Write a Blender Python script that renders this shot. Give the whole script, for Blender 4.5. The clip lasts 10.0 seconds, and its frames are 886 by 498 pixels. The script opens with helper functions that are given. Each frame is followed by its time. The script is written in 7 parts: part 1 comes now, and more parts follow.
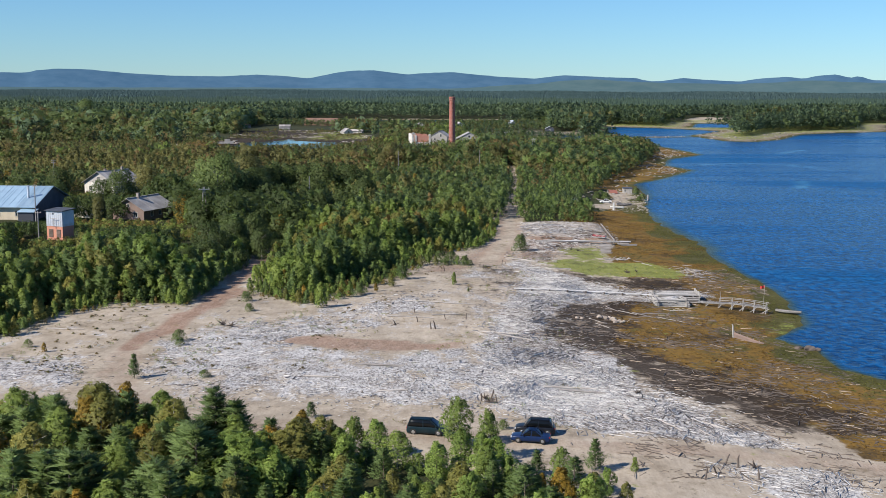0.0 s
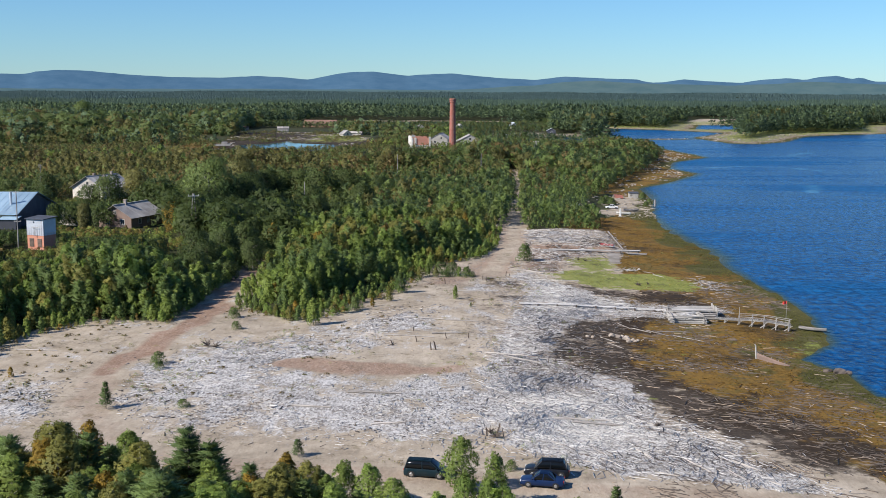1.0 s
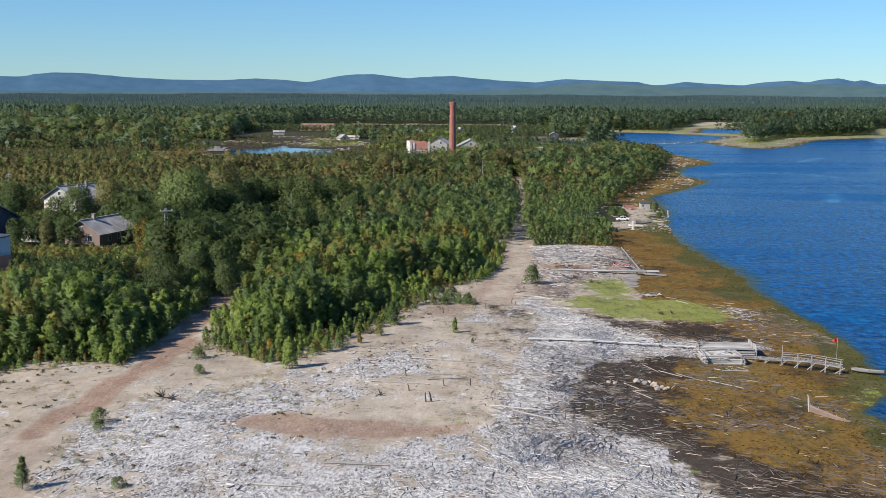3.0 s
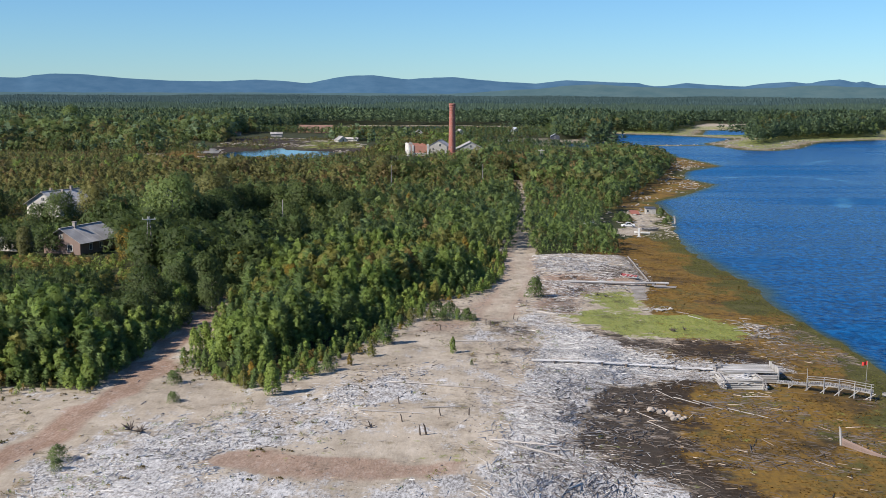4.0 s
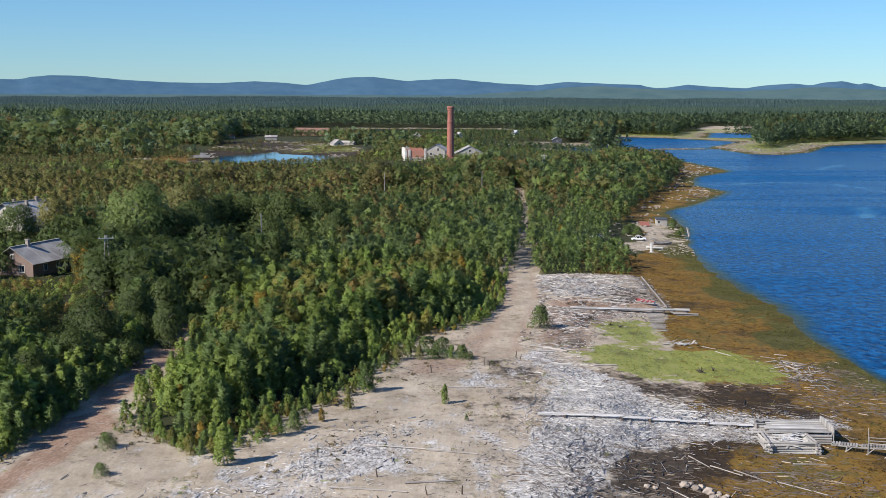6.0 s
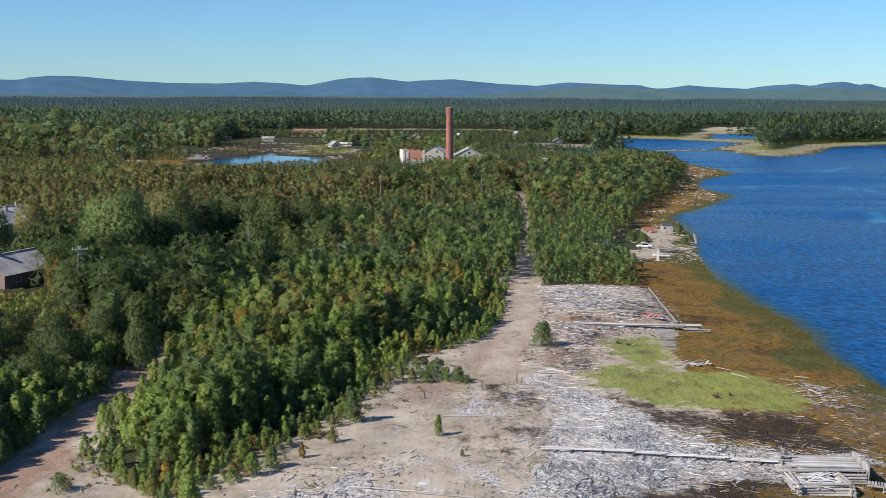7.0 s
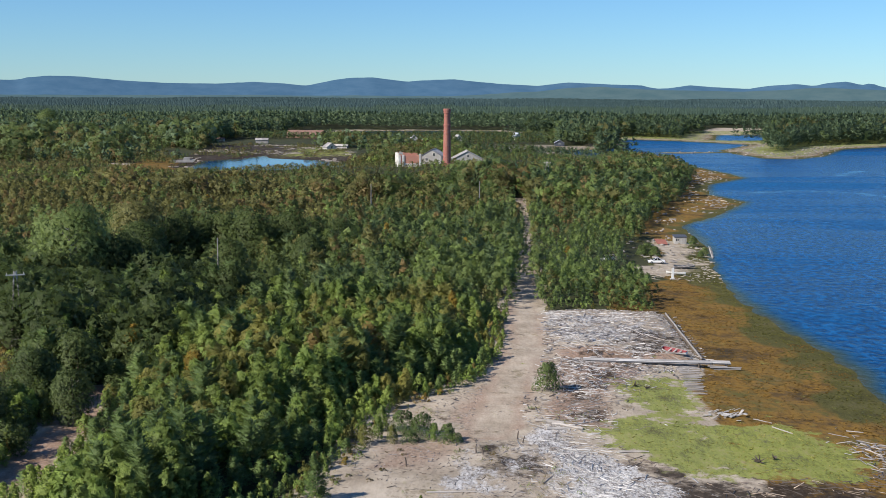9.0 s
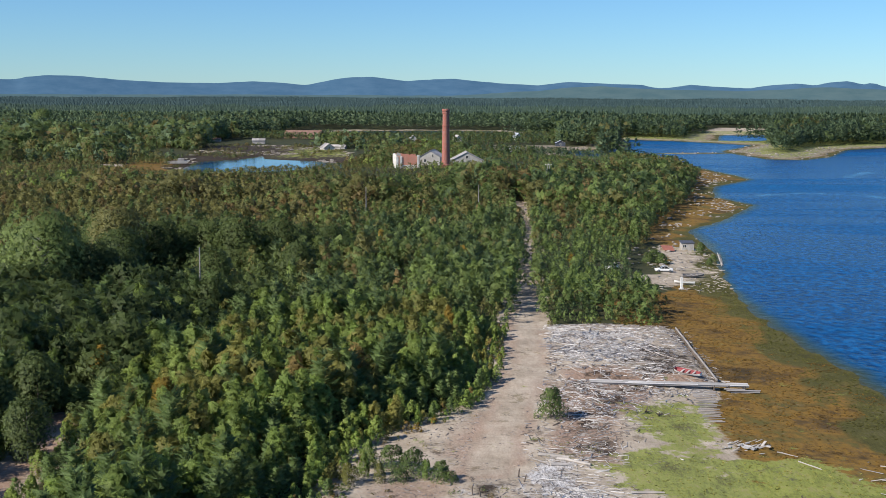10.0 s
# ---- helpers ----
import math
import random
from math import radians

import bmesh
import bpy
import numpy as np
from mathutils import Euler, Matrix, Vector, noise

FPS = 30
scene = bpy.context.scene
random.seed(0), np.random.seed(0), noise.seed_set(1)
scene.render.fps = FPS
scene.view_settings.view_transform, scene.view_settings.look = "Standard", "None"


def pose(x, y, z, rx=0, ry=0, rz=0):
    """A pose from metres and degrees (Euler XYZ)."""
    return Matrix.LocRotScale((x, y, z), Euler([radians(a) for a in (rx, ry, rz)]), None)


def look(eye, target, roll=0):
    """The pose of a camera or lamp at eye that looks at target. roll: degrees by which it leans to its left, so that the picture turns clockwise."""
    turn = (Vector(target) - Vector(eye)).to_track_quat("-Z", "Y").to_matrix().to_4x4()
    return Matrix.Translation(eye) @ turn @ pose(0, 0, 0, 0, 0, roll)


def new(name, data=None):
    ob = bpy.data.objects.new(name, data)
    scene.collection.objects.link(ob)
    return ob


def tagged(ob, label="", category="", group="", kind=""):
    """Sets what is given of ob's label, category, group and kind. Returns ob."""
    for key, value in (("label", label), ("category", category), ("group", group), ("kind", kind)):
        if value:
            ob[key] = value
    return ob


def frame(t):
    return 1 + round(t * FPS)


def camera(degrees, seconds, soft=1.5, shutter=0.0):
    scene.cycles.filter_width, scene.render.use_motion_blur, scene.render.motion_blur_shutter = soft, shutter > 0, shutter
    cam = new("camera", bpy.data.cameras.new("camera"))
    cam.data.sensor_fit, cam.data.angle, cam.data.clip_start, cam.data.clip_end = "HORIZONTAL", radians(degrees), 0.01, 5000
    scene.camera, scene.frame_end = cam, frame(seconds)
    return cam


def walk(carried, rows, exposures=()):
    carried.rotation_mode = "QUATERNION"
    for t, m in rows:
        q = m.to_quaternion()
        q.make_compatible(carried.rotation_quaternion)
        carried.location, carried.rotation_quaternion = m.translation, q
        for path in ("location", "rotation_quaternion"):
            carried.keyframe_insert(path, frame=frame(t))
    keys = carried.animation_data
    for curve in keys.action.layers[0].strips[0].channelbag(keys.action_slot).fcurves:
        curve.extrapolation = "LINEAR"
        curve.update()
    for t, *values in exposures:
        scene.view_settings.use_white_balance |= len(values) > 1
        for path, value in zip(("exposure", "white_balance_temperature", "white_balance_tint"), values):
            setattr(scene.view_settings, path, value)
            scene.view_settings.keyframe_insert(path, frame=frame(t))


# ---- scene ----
# ---------------------------------------------------------------- camera
cam = camera(42.0, 10.0, soft=0.5)
EXPOSURE, KELVIN = 0.36, 6350
# seconds, place in metres, heading to the left of +y and pitch in degrees
ROWS = [
    (0.0, 1.11, 0.39, 40.45, 2.254, -7.874), (0.5, 0.75, 7.11, 40.53, 2.258, -7.842),
    (1.0, 0.46, 13.83, 40.62, 2.263, -7.810), (1.5, 0.22, 20.54, 40.70, 2.267, -7.778),
    (2.0, 0.04, 27.26, 40.79, 2.271, -7.747), (2.5, -0.10, 33.98, 40.88, 2.276, -7.717),
    (4.0, -0.24, 54.13, 41.15, 2.291, -7.634), (4.5, -0.22, 60.84, 41.24, 2.296, -7.610),
    (5.0, -0.16, 67.56, 41.34, 2.301, -7.588), (5.5, -0.09, 74.27, 41.44, 2.307, -7.568),
    (7.0, 0.24, 94.41, 41.74, 2.324, -7.528), (7.5, 0.37, 101.13, 41.84, 2.330, -7.521),
    (8.0, 0.51, 107.84, 41.94, 2.336, -7.518), (8.5, 0.64, 114.55, 42.05, 2.343, -7.520),
    (9.0, 0.77, 121.27, 42.15, 2.349, -7.526), (9.5, 0.88, 127.98, 42.26, 2.356, -7.536),
    (10.0, 0.99, 134.69, 42.37, 2.363, -7.552),
]


def ahead(yaw, pitch):
    a, b = radians(yaw), radians(pitch)
    return Vector((-math.sin(a) * math.cos(b), math.cos(a) * math.cos(b), math.sin(b)))


walk(cam, [(t, look((x, y, z), Vector((x, y, z)) + 10 * ahead(yaw, pitch), 0.19)) for t, x, y, z, yaw, pitch in ROWS],
     [(0.0, EXPOSURE, KELVIN, 10), (10.0, EXPOSURE, KELVIN, 10)])

# ---------------------------------------------------------------- sky and sun
SUN_ELEVATION, SUN_FROM = radians(38), Vector((-0.85, -0.53, 0)).normalized()
world = bpy.data.worlds.new("sky")
scene.world = world
world.use_nodes = True
sky = world.node_tree.nodes.new("ShaderNodeTexSky")
sky.sky_type, sky.sun_disc = "NISHITA", False
sky.sun_elevation, sky.sun_rotation = SUN_ELEVATION, math.atan2(SUN_FROM.x, SUN_FROM.y)
sky.air_density, sky.dust_density, sky.ozone_density, sky.altitude = 1.0, 0.0, 4.0, 40
back = world.node_tree.nodes["Background"]
back.inputs["Strength"].default_value = 0.077
clean = world.node_tree.nodes.new("ShaderNodeMix")
clean.data_type, clean.blend_type = "RGBA", "MULTIPLY"
clean.inputs[0].default_value, clean.inputs[7].default_value = 1.0, (0.63, 0.935, 1.25, 1)
world.node_tree.links.new(sky.outputs["Color"], clean.inputs[6])
world.node_tree.links.new(clean.outputs[2], back.inputs["Color"])
lamp = bpy.data.lights.new("sun", "SUN")
lamp.energy, lamp.angle, lamp.color = 4.9, radians(0.6), (1.0, 0.92, 0.80)
sun = new("sun", lamp)
sun.matrix_world = look((0, 0, 300), Vector((0, 0, 300)) - SUN_FROM * math.cos(SUN_ELEVATION) - Vector((0, 0, math.sin(SUN_ELEVATION))))


# ---------------------------------------------------------------- materials
class Nodes:
    """A material's node tree, written tersely."""

    def __init__(self, name):
        self.material = bpy.data.materials.new(name)
        self.material.use_nodes = True
        self.tree = self.material.node_tree
        self.shader = self.tree.nodes["Principled BSDF"]
        self.out = self.tree.nodes["Material Output"]

    def add(self, kind, **settings):
        node = self.tree.nodes.new(kind)
        if "operation" in settings:
            node.operation = settings["operation"]
        if "blend_type" in settings:
            node.data_type, node.blend_type = "RGBA", settings["blend_type"]
        if "interpolation_type" in settings:
            node.interpolation_type = settings["interpolation_type"]
        if "layer_name" in settings:
            node.layer_name = settings["layer_name"]
        return node

    def link(self, a, b):
        self.tree.links.new(a, b)

    def feed(self, socket, value):
        if isinstance(value, bpy.types.NodeSocket):
            self.link(value, socket)
        elif isinstance(value, (tuple, list)) and len(value) == 3 and socket.type == "RGBA":
            socket.default_value = (*value, 1)
        else:
            socket.default_value = value

    def place(self, stretch=(1, 1, 1)):
        """World position, so that grain keeps its real size on every thing."""
        geo = self.add("ShaderNodeNewGeometry")
        if stretch == (1, 1, 1):
            return geo.outputs["Position"]
        times = self.add("ShaderNodeVectorMath", operation="MULTIPLY")
        self.link(geo.outputs["Position"], times.inputs[0])
        times.inputs[1].default_value = stretch
        return times.outputs[0]

    def noise(self, scale, detail=4.0, rough=0.6, stretch=(1, 1, 1), own=False):
        node = self.add("ShaderNodeTexNoise")
        node.inputs["Scale"].default_value, node.inputs["Detail"].default_value = scale, detail
        node.inputs["Roughness"].default_value = rough
        if own:
            self.link(self.add("ShaderNodeTexCoord").outputs["Object"], node.inputs["Vector"])
        else:
            self.link(self.place(stretch), node.inputs["Vector"])
        return node.outputs["Fac"]

    def mix(self, fac, a, b, how="MIX"):
        node = self.add("ShaderNodeMix", blend_type=how)
        self.feed(node.inputs[0], fac)
        self.feed(node.inputs[6], a)
        self.feed(node.inputs[7], b)
        return node.outputs[2]

    def math(self, how, a, b=0.0, c=0.0):
        node = self.add("ShaderNodeMath", operation=how)
        for socket, value in zip(node.inputs, (a, b, c)):
            self.feed(socket, value)
        return node.outputs[0]

    def span(self, value, low, high, to_low=0.0, to_high=1.0, soft=True):
        node = self.add("ShaderNodeMapRange", interpolation_type="SMOOTHSTEP" if soft else "LINEAR")
        for socket, v in zip(node.inputs, (value, low, high, to_low, to_high)):
            self.feed(socket, v)
        return node.outputs[0]

    def ramp(self, fac, *stops):
        node = self.add("ShaderNodeValToRGB")
        while len(node.color_ramp.elements) < len(stops):
            node.color_ramp.elements.new(0.5)
        for element, (at, colour) in zip(node.color_ramp.elements, stops):
            element.position, element.color = at, (*colour, 1)
        self.feed(node.inputs[0], fac)
        return node.outputs[0]

    def relief(self, height, strength, distance=0.05):
        node = self.add("ShaderNodeBump")
        node.inputs["Strength"].default_value, node.inputs["Distance"].default_value = strength, distance
        self.link(height, node.inputs["Height"])
        self.link(node.outputs[0], self.shader.inputs["Normal"])

    def set(self, colour, rough=0.7, metal=0.0, **more):
        self.feed(self.shader.inputs["Base Color"], colour)
        self.feed(self.shader.inputs["Roughness"], rough)
        self.feed(self.shader.inputs["Metallic"], metal)
        for key, value in more.items():
            self.feed(self.shader.inputs[key.replace("_", " ")], value)
        return self.material


def worn(name, colour, second, rough=0.75, metal=0.0, grain=3.0, stain=0.35, stretch=(1, 1, 1), bump=0.3, who=None):
    """A plain surface with stains, fine grain and relief; who: 'object' or 'island' gives each piece its own shade."""
    n = Nodes(name)
    big, fine = n.noise(stain, 3, 0.6, stretch), n.noise(grain * 4, 5, 0.7, stretch)
    both = n.math("ADD", n.math("MULTIPLY", big, 0.65), n.math("MULTIPLY", fine, 0.35))
    base = n.mix(n.span(both, 0.36, 0.64), colour, second)
    if who:
        own = n.add("ShaderNodeObjectInfo").outputs["Random"] if who == "object" else n.add("ShaderNodeNewGeometry").outputs["Random Per Island"]
        base = n.mix(1.0, base, n.ramp(own, (0.0, (0.68, 0.68, 0.69)), (0.5, (0.94, 0.93, 0.92)), (1.0, (1.18, 1.16, 1.14))), "MULTIPLY")
    n.relief(fine, bump)
    return n.set(base, rough, metal)


def leaves(name, dark, light, pale=None, open_work=9.0, drift=0.035):
    """Foliage: every clump its own shade, light shining through; open_work: how finely the clump is broken up into single leaves with gaps between, 0 for closed."""
    n = Nodes(name)
    geo = n.add("ShaderNodeNewGeometry")
    who = n.add("ShaderNodeObjectInfo").outputs["Random"]
    base = n.ramp(geo.outputs["Random Per Island"], (0.0, dark), (0.6, light), (1.0, pale or tuple(min(1, 1.35 * c) for c in light)))
    broad = n.noise(drift, 3, 0.6)
    base = n.mix(1.0, base, n.ramp(broad, (0.3, (0.72, 0.75, 0.72)), (0.7, (1.22, 1.16, 1.05))), "MULTIPLY")
    base = n.mix(1.0, base, n.ramp(who, (0.0, (0.78, 0.8, 0.78)), (1.0, (1.18, 1.15, 1.1))), "MULTIPLY")
    fleck = n.noise(6.5, 3, 0.65)
    base = n.mix(1.0, base, n.ramp(fleck, (0.34, (0.74, 0.76, 0.74)), (0.5, (1.0, 1.0, 1.0)), (0.68, (1.35, 1.3, 1.2))), "MULTIPLY")
    n.set(base, 0.6)
    n.shader.inputs["Specular IOR Level"].default_value = 0.25
    through_leaf = n.add("ShaderNodeBsdfTranslucent")
    n.link(base, through_leaf.inputs[0])
    join = n.add("ShaderNodeMixShader")
    join.inputs[0].default_value = 0.44
    n.link(n.shader.outputs[0], join.inputs[1])
    n.link(through_leaf.outputs[0], join.inputs[2])
    n.link(join.outputs[0], n.out.inputs[0])
    if open_work:
        gap, clear = n.add("ShaderNodeMixShader"), n.add("ShaderNodeBsdfTransparent")
        n.link(n.math("GREATER_THAN", n.noise(open_work, 2, 0.6), 0.47), gap.inputs[0])
        n.link(clear.outputs[0], gap.inputs[1])
        n.link(join.outputs[0], gap.inputs[2])
        n.link(gap.outputs[0], n.out.inputs[0])
    return n.material


GREENS = {  # darker and lighter leaf, fineness of the leafage, size of the drifts
    "green": ("birch_leaves", (0.153, 0.218, 0.057), (0.221, 0.295, 0.082), 9.0, 0.035),
    "pine": ("pine_needles", (0.112, 0.177, 0.071), (0.166, 0.241, 0.095), 10.0, 0.035),
    "olive": ("olive_leaves", (0.185, 0.191, 0.057), (0.248, 0.248, 0.077), 9.0, 0.035),
    "yellow": ("yellow_leaves", (0.200, 0.145, 0.030), (0.33, 0.230, 0.046), 9.0, 0.035),
    "rust": ("rust_leaves", (0.205, 0.159, 0.060), (0.280, 0.207, 0.077), 9.0, 0.035),
    "bright": ("bright_leaves", (0.171, 0.257, 0.066), (0.243, 0.336, 0.091), 9.0, 0.035),
    "alder": ("alder_leaves", (0.066, 0.098, 0.035), (0.094, 0.131, 0.047), 9.0, 0.035),
    "dull_green": ("shaded_birch_leaves", (0.088, 0.128, 0.048), (0.125, 0.172, 0.064), 3.6, 0.035),
    "dull_olive": ("dull_olive_leaves", (0.110, 0.114, 0.046), (0.154, 0.154, 0.062), 3.6, 0.035),
    "dull_rust": ("dull_rust_leaves", (0.123, 0.101, 0.048), (0.172, 0.136, 0.062), 3.6, 0.035),
    # mid_ leaves: a touch of distance haze is painted in as extra blue
    "mid_green": ("wood_birch_leaves", (0.117, 0.168, 0.059), (0.166, 0.226, 0.082), 6.0, 0.035),
    "mid_pine": ("wood_pine_needles", (0.086, 0.137, 0.067), (0.126, 0.183, 0.088), 6.0, 0.035),
    "mid_olive": ("wood_olive_leaves", (0.142, 0.149, 0.058), (0.190, 0.190, 0.075), 6.0, 0.035),
    "mid_rust": ("wood_rust_leaves", (0.166, 0.126, 0.062), (0.222, 0.164, 0.075), 6.0, 0.035),
    "mid_bright": ("wood_bright_leaves", (0.126, 0.190, 0.062), (0.179, 0.250, 0.084), 6.0, 0.035),
    # far-off needles: aerial haze painted in as a bluer leaf colour
    "hazy": ("haze_tinted_needles", (0.058, 0.099, 0.081), (0.075, 0.120, 0.097), 0, 0.004),
    "distant": ("distant_haze_needles", (0.054, 0.096, 0.108), (0.064, 0.108, 0.120), 0, 0.003),
    "far": ("far_haze_tint_needles", (0.100, 0.156, 0.095), (0.142, 0.205, 0.122), 0, 0.006),
}
LEAF = {key: leaves(name, dark, light, open_work=fine, drift=drift) for key, (name, dark, light, fine, drift) in GREENS.items()}
TURF = leaves("turf", (0.215, 0.222, 0.060), (0.280, 0.284, 0.080), (0.38, 0.36, 0.12), open_work=0)
WRACK = leaves("bladder_wrack", (0.085, 0.060, 0.024), (0.180, 0.108, 0.028), (0.29, 0.17, 0.036), open_work=0)
GREEN_WRACK = leaves("green_wrack", (0.075, 0.078, 0.024), (0.125, 0.125, 0.034), (0.18, 0.19, 0.045), open_work=0)
BARK = worn("bark", (0.10, 0.075, 0.055), (0.19, 0.16, 0.13), 0.9)
BIRCH_BARK = worn("birch_bark", (0.55, 0.53, 0.48), (0.22, 0.19, 0.16), 0.8, grain=2.0)
BLEACHED = worn("bleached_wood", (0.63, 0.615, 0.60), (0.47, 0.455, 0.44), 0.85, stretch=(1, 1, 1), who="island")
GREYWOOD = worn("grey_wood", (0.36, 0.34, 0.33), (0.24, 0.22, 0.205), 0.9, who="island")
DARKWOOD = worn("dark_wet_wood", (0.085, 0.066, 0.052), (0.15, 0.12, 0.10), 0.8, who="island")
BROWNSTICK = worn("brown_weathered_sticks", (0.24, 0.19, 0.155), (0.15, 0.115, 0.09), 0.9, who="island")
TANWOOD = worn("tan_wood", (0.50, 0.41, 0.32), (0.36, 0.28, 0.21), 0.85, who="island")
PLANK = worn("weathered_planks", (0.50, 0.48, 0.45), (0.33, 0.31, 0.29), 0.85, who="object")
BROWNPLANK = worn("brown_planks", (0.30, 0.215, 0.18), (0.20, 0.145, 0.12), 0.85, who="object")
SLATE = worn("grey_roof_sheets", (0.46, 0.44, 0.42), (0.30, 0.28, 0.265), 0.8, grain=1.5, who="object")
BLUE_SHEET = worn("blue_roof_metal", (0.44, 0.60, 0.72), (0.36, 0.51, 0.63), 0.42, 0.3, grain=1.0, stain=0.2, bump=0.1, who="object")
GREY_SHEET = worn("grey_sheet_metal", (0.60, 0.63, 0.68), (0.48, 0.50, 0.55), 0.5, 0.3, grain=1.0, bump=0.1)
CREAM = worn("cream_plaster", (0.72, 0.62, 0.46), (0.60, 0.50, 0.37), 0.9)
WHITEWASH = worn("flaking_whitewash", (0.76, 0.73, 0.67), (0.52, 0.48, 0.42), 0.9, stain=0.6)
# dark roofs and boards; on the hall's gable this colour paints the shade
DARK_AND_SHADE = worn("dark_and_shade_boards", (0.075, 0.085, 0.11), (0.05, 0.055, 0.07), 0.8)
STONE = worn("pale_stone", (0.50, 0.43, 0.36), (0.34, 0.28, 0.23), 0.9, who="object")
BOULDER = worn("shore_boulder", (0.34, 0.31, 0.28), (0.20, 0.18, 0.16), 0.9, who="island")
CONCRETE = worn("concrete", (0.46, 0.44, 0.41), (0.34, 0.32, 0.29), 0.9)
GLASS = Nodes("window_glass").set((0.03, 0.04, 0.05), 0.12, 0.0)
CARGLASS = Nodes("car_glass").set((0.008, 0.010, 0.012), 0.08, 0.0, Specular_IOR_Level=0.3)
RUBBER = worn("tyre_rubber", (0.018, 0.018, 0.019), (0.032, 0.031, 0.03), 0.9)
RIM = Nodes("alloy_rim").set((0.55, 0.56, 0.58), 0.35, 0.9)
LAMPGLASS = Nodes("lamp_glass").set((0.72, 0.74, 0.76), 0.15)
REDLAMP = Nodes("tail_lamp_glass").set((0.35, 0.02, 0.015), 0.2)
PLATE = Nodes("plate_white").set((0.7, 0.7, 0.68), 0.5)


def paint(name, colour):
    n = Nodes(name)
    dust = n.noise(1.3, 3, 0.6, own=True)
    return n.set(n.mix(n.span(dust, 0.45, 0.8, 0, 0.10), colour, (0.10, 0.09, 0.08)), 0.30, 0.0, Coat_Weight=0.0, Specular_IOR_Level=0.22)


BLACK_PAINT, NAVY_PAINT = paint("black_car_paint", (0.012, 0.014, 0.020)), paint("navy_car_paint", (0.010, 0.026, 0.085))
TEAL_PAINT, WHITE_PAINT = paint("dark_teal_car_paint", (0.010, 0.024, 0.032)), paint("white_car_paint", (0.78, 0.78, 0.76))
RED_BOAT = worn("faded_red_boat_paint", (0.30, 0.042, 0.05), (0.22, 0.05, 0.05), 0.6)
BLUE_BOAT = worn("pale_blue_boat_paint", (0.42, 0.55, 0.66), (0.34, 0.44, 0.52), 0.6)
WHITE_BOAT = worn("white_boat_paint", (0.74, 0.74, 0.72), (0.58, 0.57, 0.54), 0.6)
RED_CLOTH = worn("red_flag_cloth", (0.62, 0.05, 0.035), (0.48, 0.035, 0.03), 0.8)
RED_SHEET = worn("orange_red_sheet", (0.40, 0.15, 0.10), (0.28, 0.11, 0.08), 0.7)
RUST_METAL = worn("rusty_brown_roof", (0.26, 0.15, 0.11), (0.18, 0.105, 0.08), 0.8)
GREEN_SHEET = worn("pale_green_roof", (0.42, 0.56, 0.46), (0.34, 0.46, 0.38), 0.6)


def brick(name, colour, second, mortar, scale=1.0):
    """Brickwork at its real size, laid round upright walls, with patches of soot and fallen render."""
    n = Nodes(name)
    geo = n.add("ShaderNodeNewGeometry")
    split = n.add("ShaderNodeSeparateXYZ")
    n.link(geo.outputs["Position"], split.inputs[0])
    join = n.add("ShaderNodeCombineXYZ")
    n.link(n.math("ADD", split.outputs[0], split.outputs[1]), join.inputs[0])
    n.link(split.outputs[2], join.inputs[1])
    tex = n.add("ShaderNodeTexBrick")
    n.link(join.outputs[0], tex.inputs["Vector"])
    for key, value in (("Color1", colour), ("Color2", second), ("Mortar", mortar)):
        tex.inputs[key].default_value = (*value, 1)
    tex.inputs["Scale"].default_value, tex.inputs["Brick Width"].default_value = scale, 0.26
    tex.inputs["Row Height"].default_value, tex.inputs["Mortar Size"].default_value = 0.077, 0.008
    streak = n.noise(0.55, 4, 0.65, (1, 1, 0.3))
    base = n.mix(n.span(streak, 0.42, 0.72, 0, 0.55), tex.outputs["Color"], second)
    n.relief(tex.outputs["Fac"], 0.3, -0.01)
    return n.set(base, 0.9)


BRICK = brick("red_brick", (0.43, 0.115, 0.075), (0.29, 0.085, 0.062), (0.36, 0.30, 0.26))
PINK_BRICK = brick("weathered_orange_brick", (0.64, 0.21, 0.13), (0.55, 0.25, 0.17), (0.52, 0.36, 0.28))


